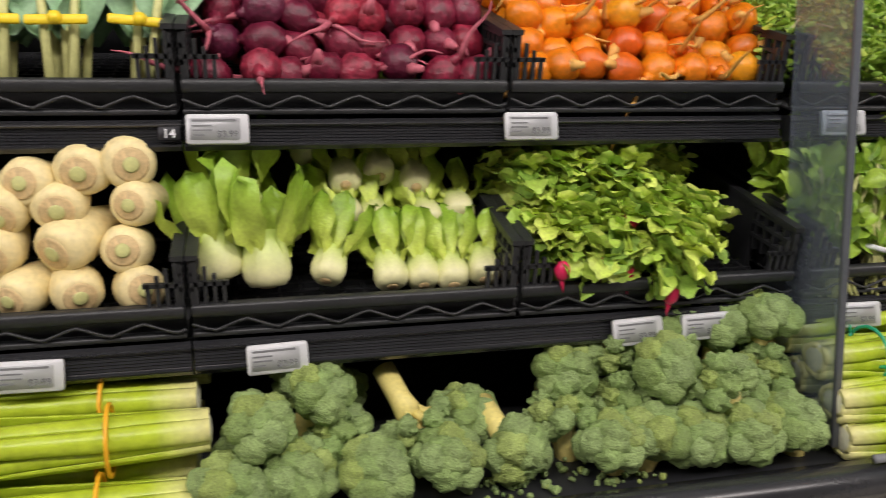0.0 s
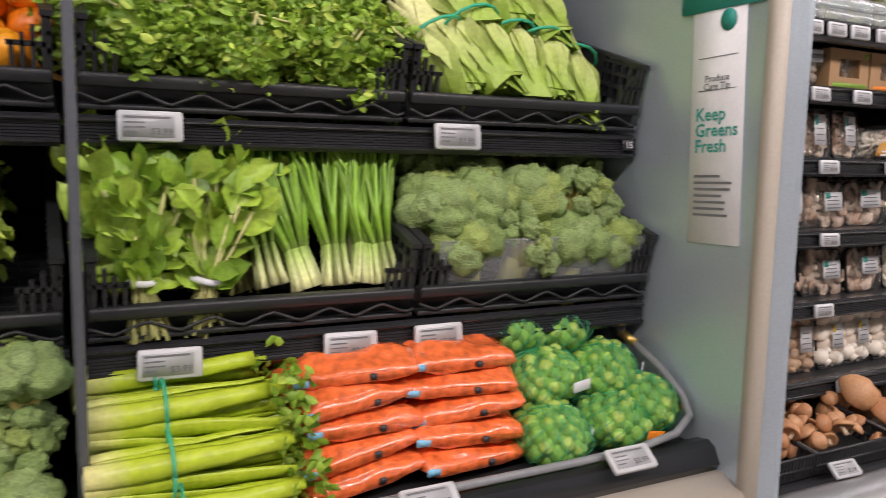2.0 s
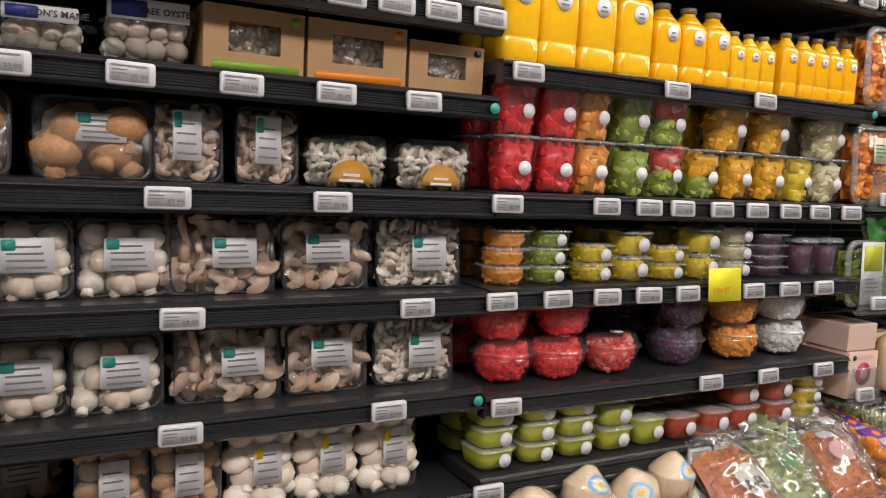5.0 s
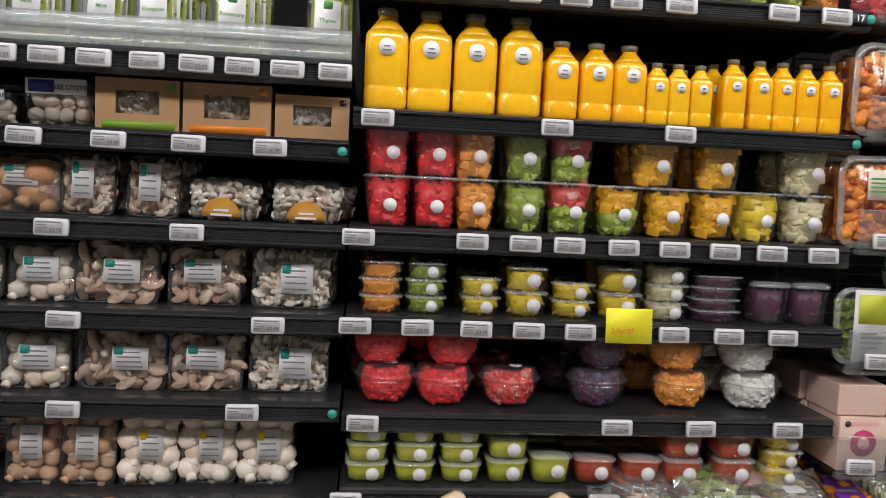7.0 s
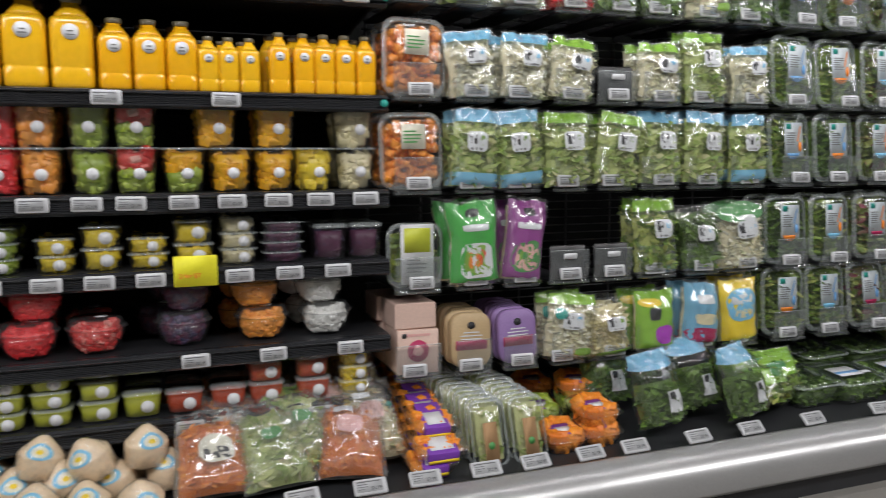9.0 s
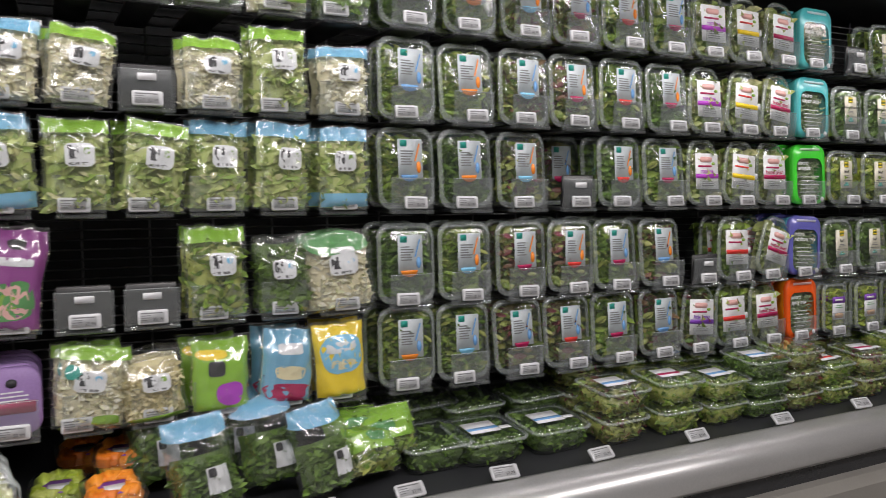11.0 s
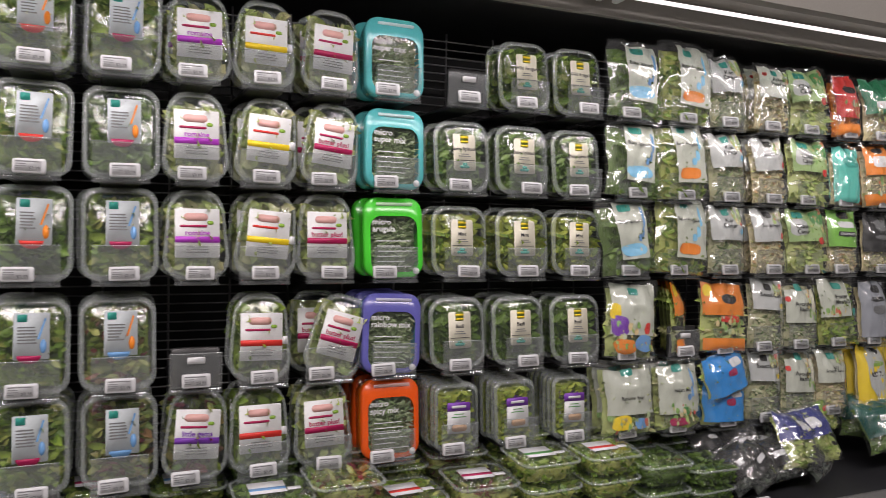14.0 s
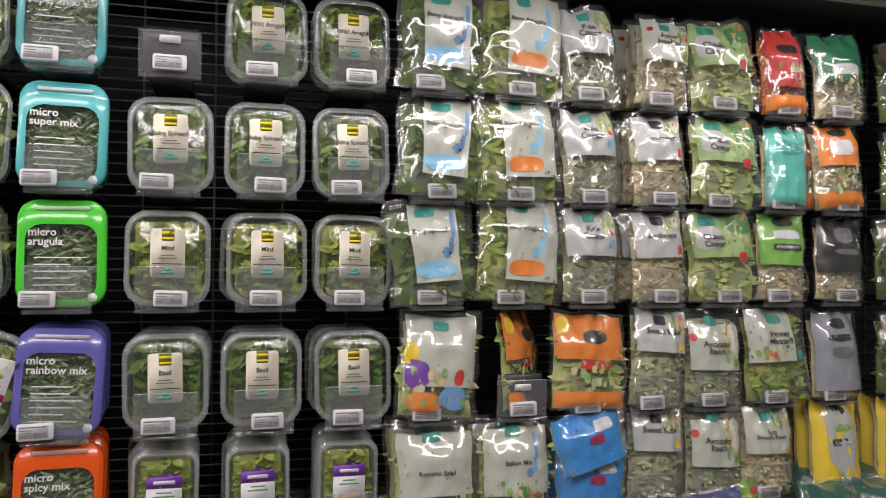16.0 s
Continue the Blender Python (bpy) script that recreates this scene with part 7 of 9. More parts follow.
for k, (x, y) in enumerate(((4.73, 1.0), (4.72, 1.08), (4.79, 1.06))):
    put("limebag", on_deck(x, y, 0.03, -50 + 10 * k, 8 - 9 * k, 20 - 18 * k), lambda: bag(0.15, 0.12, 0.05, 61, LEAFY, "small bright lime green salad bag", LIMETOP, (0.35, 0.98), (-0.98, 0.98), LIMETOP, None, [(-0.4, 0.4, 0.5, 0.7, GREENP)], (), 0.018, name="lime_bag"))


def flat_tub(w, d, h, fill, seed, mark, label):
    """A wide salad tub that lies flat; label on the lid."""
    t = thing("salad_tub", label, "salad tub", "stacked salad tubs")
    ring = lambda k, z: [(x, d / 2 + y, z) for x, y in rring(w * k, d * k, 0.03, 5)]
    part("tub", Mesh().loft([ring(0.80, 0), ring(0.83, 0.004), ring(0.95, h * 0.80)], True, False), SHELL, t)
    part("rim", Mesh().loft([ring(0.95, h * 0.80), ring(1.0, h * 0.81), ring(1.0, h * 0.88), ring(0.94, h * 0.9)], False, False), RIM, t)
    part("lid", Mesh().loft([ring(0.94, h * 0.9), ring(0.92, h * 0.99), ring(0.86, h)], False, True), SHELL, t)
    rr, q = random.Random(seed), Mesh()
    q.loft([ring(0.70, h * 0.06), ring(0.84, h * 0.62)])
    for _ in range(260):
        z = rr.uniform(0.08, 0.76)
        k = (0.78 + 0.15 * z) * 0.95
        a = rr.uniform(0, 6.28)
        x, y = math.cos(a), math.sin(a)
        m = k / max(abs(x), abs(y)) * 0.5 * (1 if rr.random() < 0.7 else rr.random())
        leaf(q, (x * m * w * 0.93, d / 2 + y * m * d * 0.93, (z if abs(x) + abs(y) else 0.7) * h), 0.017 * rr.uniform(0.6, 1.2), rr, 0.7)
    for _ in range(90):
        leaf(q, (rr.uniform(-0.4, 0.4) * w, d / 2 + rr.uniform(-0.4, 0.4) * d, h * rr.uniform(0.70, 0.84)), 0.018, rr, 0.7)
    part("leaves", q, fill, t)
    if mark:
        lb = part("label", Mesh().box(-w * 0.30, w * 0.16, d * 0.28, d * 0.66, h * 1.003, h * 1.01), PAPER, t)
        part("label_band", Mesh().box(-w * 0.30, w * 0.16, d * 0.38, d * 0.46, h * 1.011, h * 1.016), mark, lb)
        part("seal_strip", Mesh().box(w * 0.17, w * 0.34, d * 0.32, d * 0.42, h * 1.003, h * 1.01), PAPER, lb)
    return t


def stack(x, y, n, w, d, h, fill, mark, rz=0):
    for k in range(n):
        mk = mark if k == n - 1 else None
        put(("flat", w, h, fill.name, mk.name if mk else ""), on_deck(x + rnd.uniform(-0.005, 0.005), y + rnd.uniform(-0.006, 0.006), k * (h + 0.001), -4, 0, rz + rnd.uniform(-4, 4)),
            lambda: flat_tub(w, d, h, fill, 70 + len(MADE) % 9, mk, "clear flat tub of " + fill.name.replace("_", " ")))


for x, y, n, m in ((4.86, 1.20, 1, None), (4.98, 1.21, 1, None), (5.05, 0.985, 1, BLUEP), (5.24, 0.99, 1, BLUEP), (5.10, 1.17, 1, None), (5.30, 1.17, 1, None), (4.90, 1.0, 1, None)):
    stack(x, y, n, 0.185, 0.165, 0.072, SPINA, m, 4)
for x, n, m, f, h in ((5.44, 2, BLUEP, MIXED, 0.075), (5.63, 2, CRIMP, LEAFY, 0.075), (5.81, 2, BLUEP, LEAFY, 0.068), (5.97, 3, BLUEP, SPINA, 0.058), (6.13, 3, None, MIXED, 0.062), (6.29, 2, REDP, LEAFY, 0.066), (6.46, 2, CRIMP, MIXED, 0.075),
                      (6.64, 3, GREENP, LEAFY, 0.06), (6.82, 3, REDP, LEAFY, 0.06), (6.99, 2, None, SPINA, 0.07), (7.15, 2, None, SPINA, 0.055)):
    stack(x, 0.975, n, 0.168, 0.155, h, f, m)
    stack(x + 0.01, 1.15, n, 0.168, 0.155, h, f, m)
NET = mat("dark_net_packs", (0.012, 0.014, 0.018), 0.25, 0, 0.4, 60, 0.4, 120, per=[(0.04, 0.05, 0.05), (0.10, 0.12, 0.10)])
for k in range(16):
    put(("dark", k % 3), on_deck(7.28 + 0.075 * (k % 5) + rnd.uniform(-0.02, 0.02), 0.99 + 0.09 * (k // 5), 0.03 + rnd.uniform(0, 0.03), -48 + rnd.uniform(-20, 20), rnd.uniform(-30, 30), rnd.uniform(-40, 40)),
        lambda: bag(0.12, 0.13, 0.04, 90 + k, NET, "crinkled dark bag of greens on the deck", BLACKP, (0.3, 0.95), (-0.95, 0.95), None, None, [(-0.4, 0.3, 0.5, 0.62, PAPER)], (), 0.014, name="dark_bag"))
for k, (x, y) in enumerate(((7.47, 0.99), (7.56, 1.0))):
    put("navy", on_deck(x, y, 0.06, -36, 10 - 20 * k, 12 - 20 * k), lambda: bag(0.16, 0.17, 0.05, 97, ROMA, "navy and clear bag of pale hearts", NAVYP, (0.45, 0.98), (-0.98, 0.98), None, None, [(-0.2, 0.3, 0.6, 0.8, PAPER)], (), 0.02, name="hearts_bag"))
for k, (x, y) in enumerate(((7.62, 1.12), (7.70, 1.10), (7.66, 1.20), (7.75, 1.18))):
    put("yell", on_deck(x, y, 0.10, -40, rnd.uniform(-10, 10), rnd.uniform(-20, 20)), lambda: bag(0.13, 0.14, 0.045, 98, ROMA, "yellow green bag of lettuce hearts", LIMEP, (0.4, 0.7), (-0.8, 0.8), None, None, [(-0.4, 0.4, 0.45, 0.55, REDP)], (), 0.02, name="lettuce_bag"))
for k in range(8):
    put("teal", on_deck(7.86 + 0.085 * (k % 5), 1.0 + 0.10 * (k // 5), 0.07, -38, rnd.uniform(-12, 12), rnd.uniform(-20, 20)), lambda: bag(0.14, 0.16, 0.05, 99, SPINA, "dark teal bag of greens", paint("dark_teal_print", (0.01, 0.10, 0.08), 0.3), (0.3, 0.98), (-0.98, 0.98), None, None, [(-0.4, 0.3, 0.55, 0.66, PAPER)], (), 0.02, name="teal_bag"))
for x in (2.16, 2.44, 3.08, 3.30, 3.46, 3.60, 3.72, 3.86, 3.98, 4.12, 4.24, 4.42, 4.58, 4.78, 5.02, 5.30, 5.62, 5.95, 6.30, 6.62, 6.95, 7.25):
    tag_at(x, 0.922, 0.702, 0.07, 0.034, tilt=-48, turn=rnd.uniform(-6, 6))
ynote = thing("yellow_note", "bright yellow paper notice standing on the deck edge", "notice")
part("sheet", card(-0.04, 0.04, 0, 0.06, r=0.001), NOTE, ynote)
ynote.matrix_basis = pose(2.64, 0.918, 0.69, -42, 0, -10)
# ---- the produce case ----
def blade(q, base, way, up, length, width, bend=0.3, ruffle=0.0, seed=0.0, fold=0.25, tip=0.35, n=6, m=4):
    """A long leaf: a strip that widens, bends and cups."""
    base, way, up = Vector(base), Vector(way).normalized(), Vector(up).normalized()
    side = way.cross(up).normalized()
    up = side.cross(way)

    def at(u, v):
        s = (math.sin(math.pi * min(1, v * 0.92 + 0.08)) ** tip) * (0.25 + 0.75 * min(1, v * 1.7))
        x = (u - 0.5) * width * s
        c = fold * width * s * (abs(2 * u - 1) ** 1.6) + ruffle * noise.noise(Vector((u * 3 + seed, v * 5, seed * 1.7))) * (0.3 + abs(2 * u - 1))
        return base + way * (length * v * (1 - 0.25 * bend * v)) + side * x + up * (c - bend * length * v * v)

    q.grid(at, m, n)


VEG = {
    "collard": mat("blue_green_leaf", (0.179, 0.340, 0.187), 0.5, 0, 0.25, 25, 0.2, 160, per=[(0.286, 0.476, 0.272), (0.125, 0.255, 0.136)]),
    "stem": mat("pale_green_stem", (0.561, 0.560, 0.228), 0.45, 0, 0.15, 30, 0.1),
    "parsley": mat("parsley_leaf", (0.189, 0.351, 0.026), 0.5, 0, 0.3, 60, 0.2, 300, per=[(0.340, 0.540, 0.051), (0.113, 0.243, 0.019), (0.531, 0.675, 0.103)]),
    "romaine": fading("lettuce_leaf", (0.80, 0.80, 0.38), (0.32, 0.47, 0.07), 0.04, 0.20, 0.45, "Z", 0.2, 25, 0.3, 120),
    "radish": mat("radish_leaf", (0.54, 0.68, 0.10), 0.5, 0, 0.3, 40, 0.3, 160, per=[(0.64, 0.76, 0.15), (0.36, 0.54, 0.07), (0.22, 0.38, 0.06), (0.52, 0.68, 0.11)]),
    "spinach": mat("bunch_spinach_leaf", (0.26, 0.45, 0.045), 0.4, 0, 0.25, 40, 0.2, 160, per=[(0.406, 0.580, 0.068), (0.143, 0.275, 0.028)]),
    "chard": fading("bok_choy_leaf", (0.56, 0.66, 0.11), (0.25, 0.43, 0.035), 0.05, 0.15, 0.38, "Z", 0.25, 30, 0.3),
    "boks": fading("bok_choy_stalk", (0.76, 0.74, 0.40), (0.46, 0.60, 0.12), 0.015, 0.075, 0.36, "Z", 0.12, 30, 0.1),
    "bulb": mat("white_stalk", (0.72, 0.72, 0.52), 0.4, 0, 0.15, 25, 0.1),
    "onion": fading("scallion_stalk", (0.78, 0.78, 0.40), (0.24, 0.46, 0.045), -0.01, 0.065, 0.35),
    "scallion": mat("scallion_green", (0.235, 0.420, 0.053), 0.4, 0, 0.2, 30, 0.1, per=[(0.432, 0.588, 0.080), (0.138, 0.280, 0.053)]),
    "beet": mat("red_beet_skin", (0.20, 0.010, 0.030), 0.40, 0, 0.6, 60, 0.6, 120, per=[(0.08, 0.006, 0.024), (0.26, 0.014, 0.036), (0.10, 0.010, 0.034), (0.32, 0.024, 0.045), (0.10, 0.014, 0.04)], each=True),
    "beet_tail": mat("pale_red_root", (0.50, 0.12, 0.16), 0.6, 0, 0.3, 60, 0.1),
    "gold": mat("golden_beet_skin", (0.74, 0.17, 0.004), 0.34, 0, 0.3, 45, 0.3, 120, per=[(0.80, 0.26, 0.008), (0.62, 0.09, 0.004), (0.80, 0.32, 0.012)], each=True),
    "gold_tail": mat("pale_golden_root", (0.78, 0.42, 0.10), 0.6, 0, 0.25, 60, 0.1),
    "daikon": mat("white_root", (0.78, 0.65, 0.33), 0.4, 0, 0.2, 25, 0.12, 120),
    "cut": mat("cut_root_end", (0.62, 0.45, 0.22), 0.6, 0, 0.3, 70, 0.25),
    "floret": mat("broccoli_floret", (0.22, 0.335, 0.10), 0.65, 0, 0.5, 38, 1.0, 330, per=[(0.28, 0.38, 0.14), (0.17, 0.27, 0.085), (0.33, 0.41, 0.10), (0.24, 0.35, 0.14)]),
    "stalk": mat("broccoli_stalk", (0.597, 0.575, 0.142), 0.5, 0, 0.2, 30, 0.15, per=[(0.806, 0.675, 0.237), (0.492, 0.500, 0.106)]),
    "celery": fading("celery_stalk", (0.82, 0.78, 0.34), (0.42, 0.54, 0.03), 0.15, 0.085, 0.33, "X", 0.2, 40, 0.3, 90),
    "radishred": mat("radish_skin", (0.70, 0.02, 0.10), 0.35, 0, 0.15, 40),
    "sprout": mat("brussels_sprout", (0.33, 0.50, 0.09), 0.5, 0, 0.3, 60, 0.5, 160, per=[(0.44, 0.58, 0.13), (0.25, 0.40, 0.06), (0.38, 0.54, 0.10)]),
}
TIE = paint("yellow_tie", (0.85, 0.62, 0.02))
TIEG = paint("green_tie", (0.02, 0.42, 0.24))
TIEO = paint("orange_tie", (0.90, 0.45, 0.02))
TIEW = paint("white_tie", (0.72, 0.73, 0.76))
BRASS = mat("brass_fitting", (0.55, 0.38, 0.12), 0.35, 0.9)
HOSE = mat("grey_hose", (0.22, 0.23, 0.24), 0.4, 0, 0.15, 30)


def crate():
    """A black produce crate with a low wavy wire front, lattice corners and open floor. Its front lower edge lies at the origin."""
    w, d = 0.452, 0.46
    t = thing("produce_crate", "black plastic produce crate with a wavy wire front", "crate", "produce crates")
    part("front_lip", Mesh().box(-w / 2, w / 2, -0.004, 0.012, 0.030, 0.048, 0.003), CRATE, t)
    part("front_foot", Mesh().box(-w / 2, w / 2, -0.002, 0.012, 0.0, 0.008, 0.002), CRATE, t)
    part("front_back", Mesh().box(-w / 2, w / 2, 0.013, 0.017, 0.0, 0.045), CRATE, t)
    n = 45
    part("wavy_wire", Mesh().tube([(-w / 2 + w * k / (n - 1), -0.003, 0.0185 + 0.0085 * (abs((k * 0.25 + 0.3) % 2 - 1) * 2 - 1) ** 1) for k in range(n)], 0.0024, 6), CRATE, t)
    part("base", Mesh().box(-w / 2, w / 2, 0.012, d, 0.0, 0.006), CRATE, t)
    rib = Mesh()
    for k in range(14):
        y = 0.03 + 0.031 * k
        rib.box(-w / 2 + 0.01, w / 2 - 0.01, y, y + 0.006, 0.0065, 0.014)
    for k in range(14):
        x = -w / 2 + 0.02 + 0.0315 * k
        rib.box(x, x + 0.005, 0.02, d - 0.01, 0.0065, 0.0125)
    part("base_ribs", rib, CRATE, t, smooth=False)
    for s in (-1, 1):
        x0, x1 = sorted((s * w / 2, s * (w / 2 - 0.010)))
        wall = Mesh().loft([[(x, 0.11, 0.006), (x, d, 0.006), (x, d, 0.135), (x, 0.11, 0.118)] for x in (x0, x1)])
        part("side_wall", wall, CRATE, t, smooth=False)
        lat = Mesh()
        for k in range(5):
            y = 0.004 + 0.0235 * k
            lat.box(x0, x1, y, y + 0.006, 0.045, 0.112)
        for z in (0.066, 0.088, 0.108):
            lat.box(x0 - 0.001, x1 + 0.001, 0.004, 0.11, z, z + 0.006)
        for k in range(4):
            xx = s * (w / 2 - 0.008 - 0.012 * k)
            lat.box(xx - 0.0025, xx + 0.0025, 0.002, 0.008, 0.045, 0.110 - 0.01 * k)
        lat.box(min(s * w / 2, s * (w / 2 - 0.05)), max(s * w / 2, s * (w / 2 - 0.05)), 0.002, 0.008, 0.074, 0.080)
        part("corner_lattice", lat, CRATE, t, smooth=False)
        part("side_rim", Mesh().loft([[(x, 0.0, 0.112), (x, d, 0.135), (x, d, 0.142), (x, 0.0, 0.119)] for x in (x0 - 0.003, x1 + 0.003)]), CRATE, t, smooth=False)
    part("back_wall", Mesh().box(-w / 2, w / 2, d, d + 0.008, 0, 0.135), CRATE, t)
    return t


RAKE = 15
for z0, z1, y in ((1.294, 1.336, 1.112), (0.994, 1.040, 1.068)):
    shelf(-1.02, -0.103, y, z0, z1, 0.56, "black steel produce shelf with price rail", 0.10)
    shelf(-0.10, 0.818, y, z0, z1, 0.56, "black steel produce shelf with price rail", 0.10)
    shelf(0.838, 1.757, y, z0, z1, 0.56, "black steel produce shelf with price rail", 0.10)
CR = {}
for lvl, (z, y) in enumerate(((1.342, 1.108), (1.046, 1.064))):
    for k, x in enumerate((-0.79, -0.333, 0.127, 0.586, 1.066, 1.528)):
        CR[lvl, k] = pose(x, y, z, RAKE)
        put("crate", CR[lvl, k], crate)


def beet(m, tail, seed):
    rr = random.Random(seed)
    t = thing("beet", "red beet with a thin root" if m is VEG["beet"] else "golden orange beet with a thin root", "beet", "beets")
    r = 0.0285
    part("root", Mesh().blob((0, 0, 0), r, 0.16, seed, 14, 10, (1, 1, 1.12)).tube([(0, 0, -r * 0.9), (0, 0, -r * 1.25), (0, 0, -r * 1.5)], [r * 0.5, r * 0.24, 0.004], 8), m, t)
    a, b = rr.uniform(-1.0, 1.0), rr.uniform(-1.0, 1.0)
    pts = [(a * 0.05 * k * k, b * 0.04 * k * k + 0.006 * math.sin(5 * k + seed), -r * (1.3 + 3.4 * k - 0.6 * k * k)) for k in (0, 0.2, 0.4, 0.6, 0.8, 1.0, 1.2)]
    part("tail", Mesh().tube(pts, [0.0060, 0.0044, 0.0034, 0.0028, 0.0022, 0.0016, 0.0007], 6), tail, t)
    part("crown", Mesh().tube([(0, 0, r * 0.95), (0.002, 0.001, r * 1.3), (0.007, 0.0, r * 1.65)], [0.011, 0.007, 0.005], 7), tail, t)
    return t


rnd = random.Random(8)
for k, (m, tl) in ((2, (VEG["beet"], VEG["beet_tail"])), (3, (VEG["gold"], VEG["gold_tail"]))):
    for layer in range(5):
        for col in range(8):
            x = -0.185 + 0.052 * col + rnd.uniform(-0.012, 0.012) + (0.02 if layer % 2 else 0)
            y = 0.045 + 0.052 * layer + rnd.uniform(-0.012, 0.012)
            z = 0.050 + 0.024 * layer + rnd.uniform(-0.010, 0.016)
            for up in range(2 if layer else 1):
                put(("beet", k, (col + layer) % 4), CR[0, k] @ pose(x, y + 0.02 * up, z + 0.044 * up, rnd.uniform(30, 150), rnd.uniform(-60, 60), rnd.uniform(0, 360)), lambda: beet(m, tl, (col + layer) % 4 + k * 5))


def mound(name, label, category, m, w, d, h, n, size, thin, seed, group=""):
    """A bunch of small leaves heaped up, with stems."""
    rr, q = random.Random(seed), Mesh()
    t = thing(name, label, category, group)
    for _ in range(n):
        a, e = rr.uniform(0, 6.28), math.asin(rr.uniform(-0.45, 1))
        k = rr.uniform(0.72, 1.08) * (1 + 0.42 * noise.noise(Vector((math.cos(a) * 2, math.sin(a) * 2, e * 3 + seed))))
        leaf(q, (w * k * math.cos(e) * math.cos(a), d * k * math.cos(e) * math.sin(a), h * k * math.sin(e)), size * rr.uniform(0.5, 1.3), rr, thin, 0.5)
    q.blob((0, 0, 0), 1, 0.2, seed, 12, 8, (w * 0.66, d * 0.66, h * 0.66))
    part("foliage", q, m, t)
    st = Mesh()
    for _ in range(10):
        a = rr.uniform(0, 6.28)
        st.tube([(0.2 * w * math.cos(a), 0.3 * d, -0.1 * h), (0.6 * w * math.cos(a), -0.2 * d * math.sin(a), 0.75 * h), (0.9 * w * math.cos(a), d * 0.8 * math.sin(a), 0.6 * h)], 0.002, 5)
    part("stems", st, VEG["stem"], t)
    return t


for k in range(6):
    put(("pars", k % 2), CR[0, 4] @ pose(-0.15 + 0.15 * (k % 3) + rnd.uniform(-0.01, 0.01), 0.10 + 0.17 * (k // 3), 0.075 + 0.055 * (k // 3), rnd.uniform(-8, 8), 0, rnd.uniform(0, 360)),
        lambda: mound("parsley_bunch", "fresh bright green parsley bunch with a twist tie", "herb bunch", VEG["parsley"], 0.112, 0.112, 0.085, 1900, 0.0095, 1.0, 5 + k, "parsley bunches"))


def romaine_head(seed):
    """A head whose broad leaves overlap from a pale base to ruffled green tips."""
    rr = random.Random(seed)
    t = thing("romaine_head", "pale green romaine lettuce head with a green tie", "lettuce", "romaine heads")
    for k in range(13):
        a = 2.39996 * k + rr.uniform(-0.2, 0.2)
        out = 0.25 + 0.75 * k / 12
        up = Vector((math.cos(a), math.sin(a), 0))
        q = Mesh()
        blade(q, up * 0.030 * out, Vector((0, 0, 1)) + up * 0.16 * out, up, rr.uniform(0.21, 0.26), 0.085 + 0.035 * out, 0.10 * out * out, 0.004 + 0.007 * out, seed + k, -0.34, 0.36, 12, 8)
        part("leaf", q, VEG["romaine"], t)
    part("heart", Mesh().lathe([(0.014, 0), (0.022, 0.01), (0.026, 0.06), (0.024, 0.12), (0.006, 0.17)], 12), VEG["romaine"], t)
    part("tie", Mesh().tube([(0.060 * math.cos(i * math.pi / 8), 0.060 * math.sin(i * math.pi / 8), 0.095) for i in range(17)], 0.003, 6), TIEG, t)
    return t


for k, (x, y, z, rx, rz) in enumerate(((-0.17, 0.20, 0.17, 128, 24), (-0.09, 0.21, 0.19, 126, 14), (0.0, 0.21, 0.18, 130, 6), (0.08, 0.21, 0.17, 128, -2), (0.15, 0.20, 0.15, 130, -8), (-0.12, 0.30, 0.25, 120, 18), (0.0, 0.31, 0.26, 122, 8), (0.10, 0.31, 0.24, 120, 0))):
    put(("roma", k % 3), CR[0, 5] @ pose(x, y, z, rx, 0, rz), lambda: romaine_head(k + 2))


def collard(seed):
    rr = random.Random(seed)
    t = thing("collard_bunch", "blue green collard bunch with pale stems and yellow tie", "leaf bunch", "collard bunches")
    q, s = Mesh(), Mesh()
    for k in range(7):
        x = rr.uniform(-0.03, 0.03)
        blade(q, (x, 0.01 * k - 0.02, 0.045), (x * 8, rr.uniform(-0.2, 0.3), 1), (0, -1, 0.1), 0.19, 0.15, -0.1, 0.016, seed + k, 0.15, 0.3, 7, 6)
        s.tube([(x * 0.6, 0.008 * k - 0.02, -0.05), (x, 0.01 * k - 0.026, 0.08), (x * 1.6, 0.012 * k - 0.028, 0.20)], [0.007, 0.006, 0.003], 7)
    part("foliage", q, VEG["collard"], t)
    part("stems", s, VEG["stem"], t)
    part("tie", Mesh().box(-0.04, 0.04, -0.04, -0.034, 0.055, 0.068, 0.002), TIE, t)
    part("tie_knot", Mesh().blob((0.0, -0.042, 0.063), 0.009, 0.3, 3, 7, 5), TIE, t)
    return t


for k in range(5):
    put(("coll", k % 2), CR[0, 1] @ pose(-0.19 + 0.092 * k, 0.06, 0.045, -22, rnd.uniform(-6, 6), rnd.uniform(-12, 12)), lambda: collard(k))

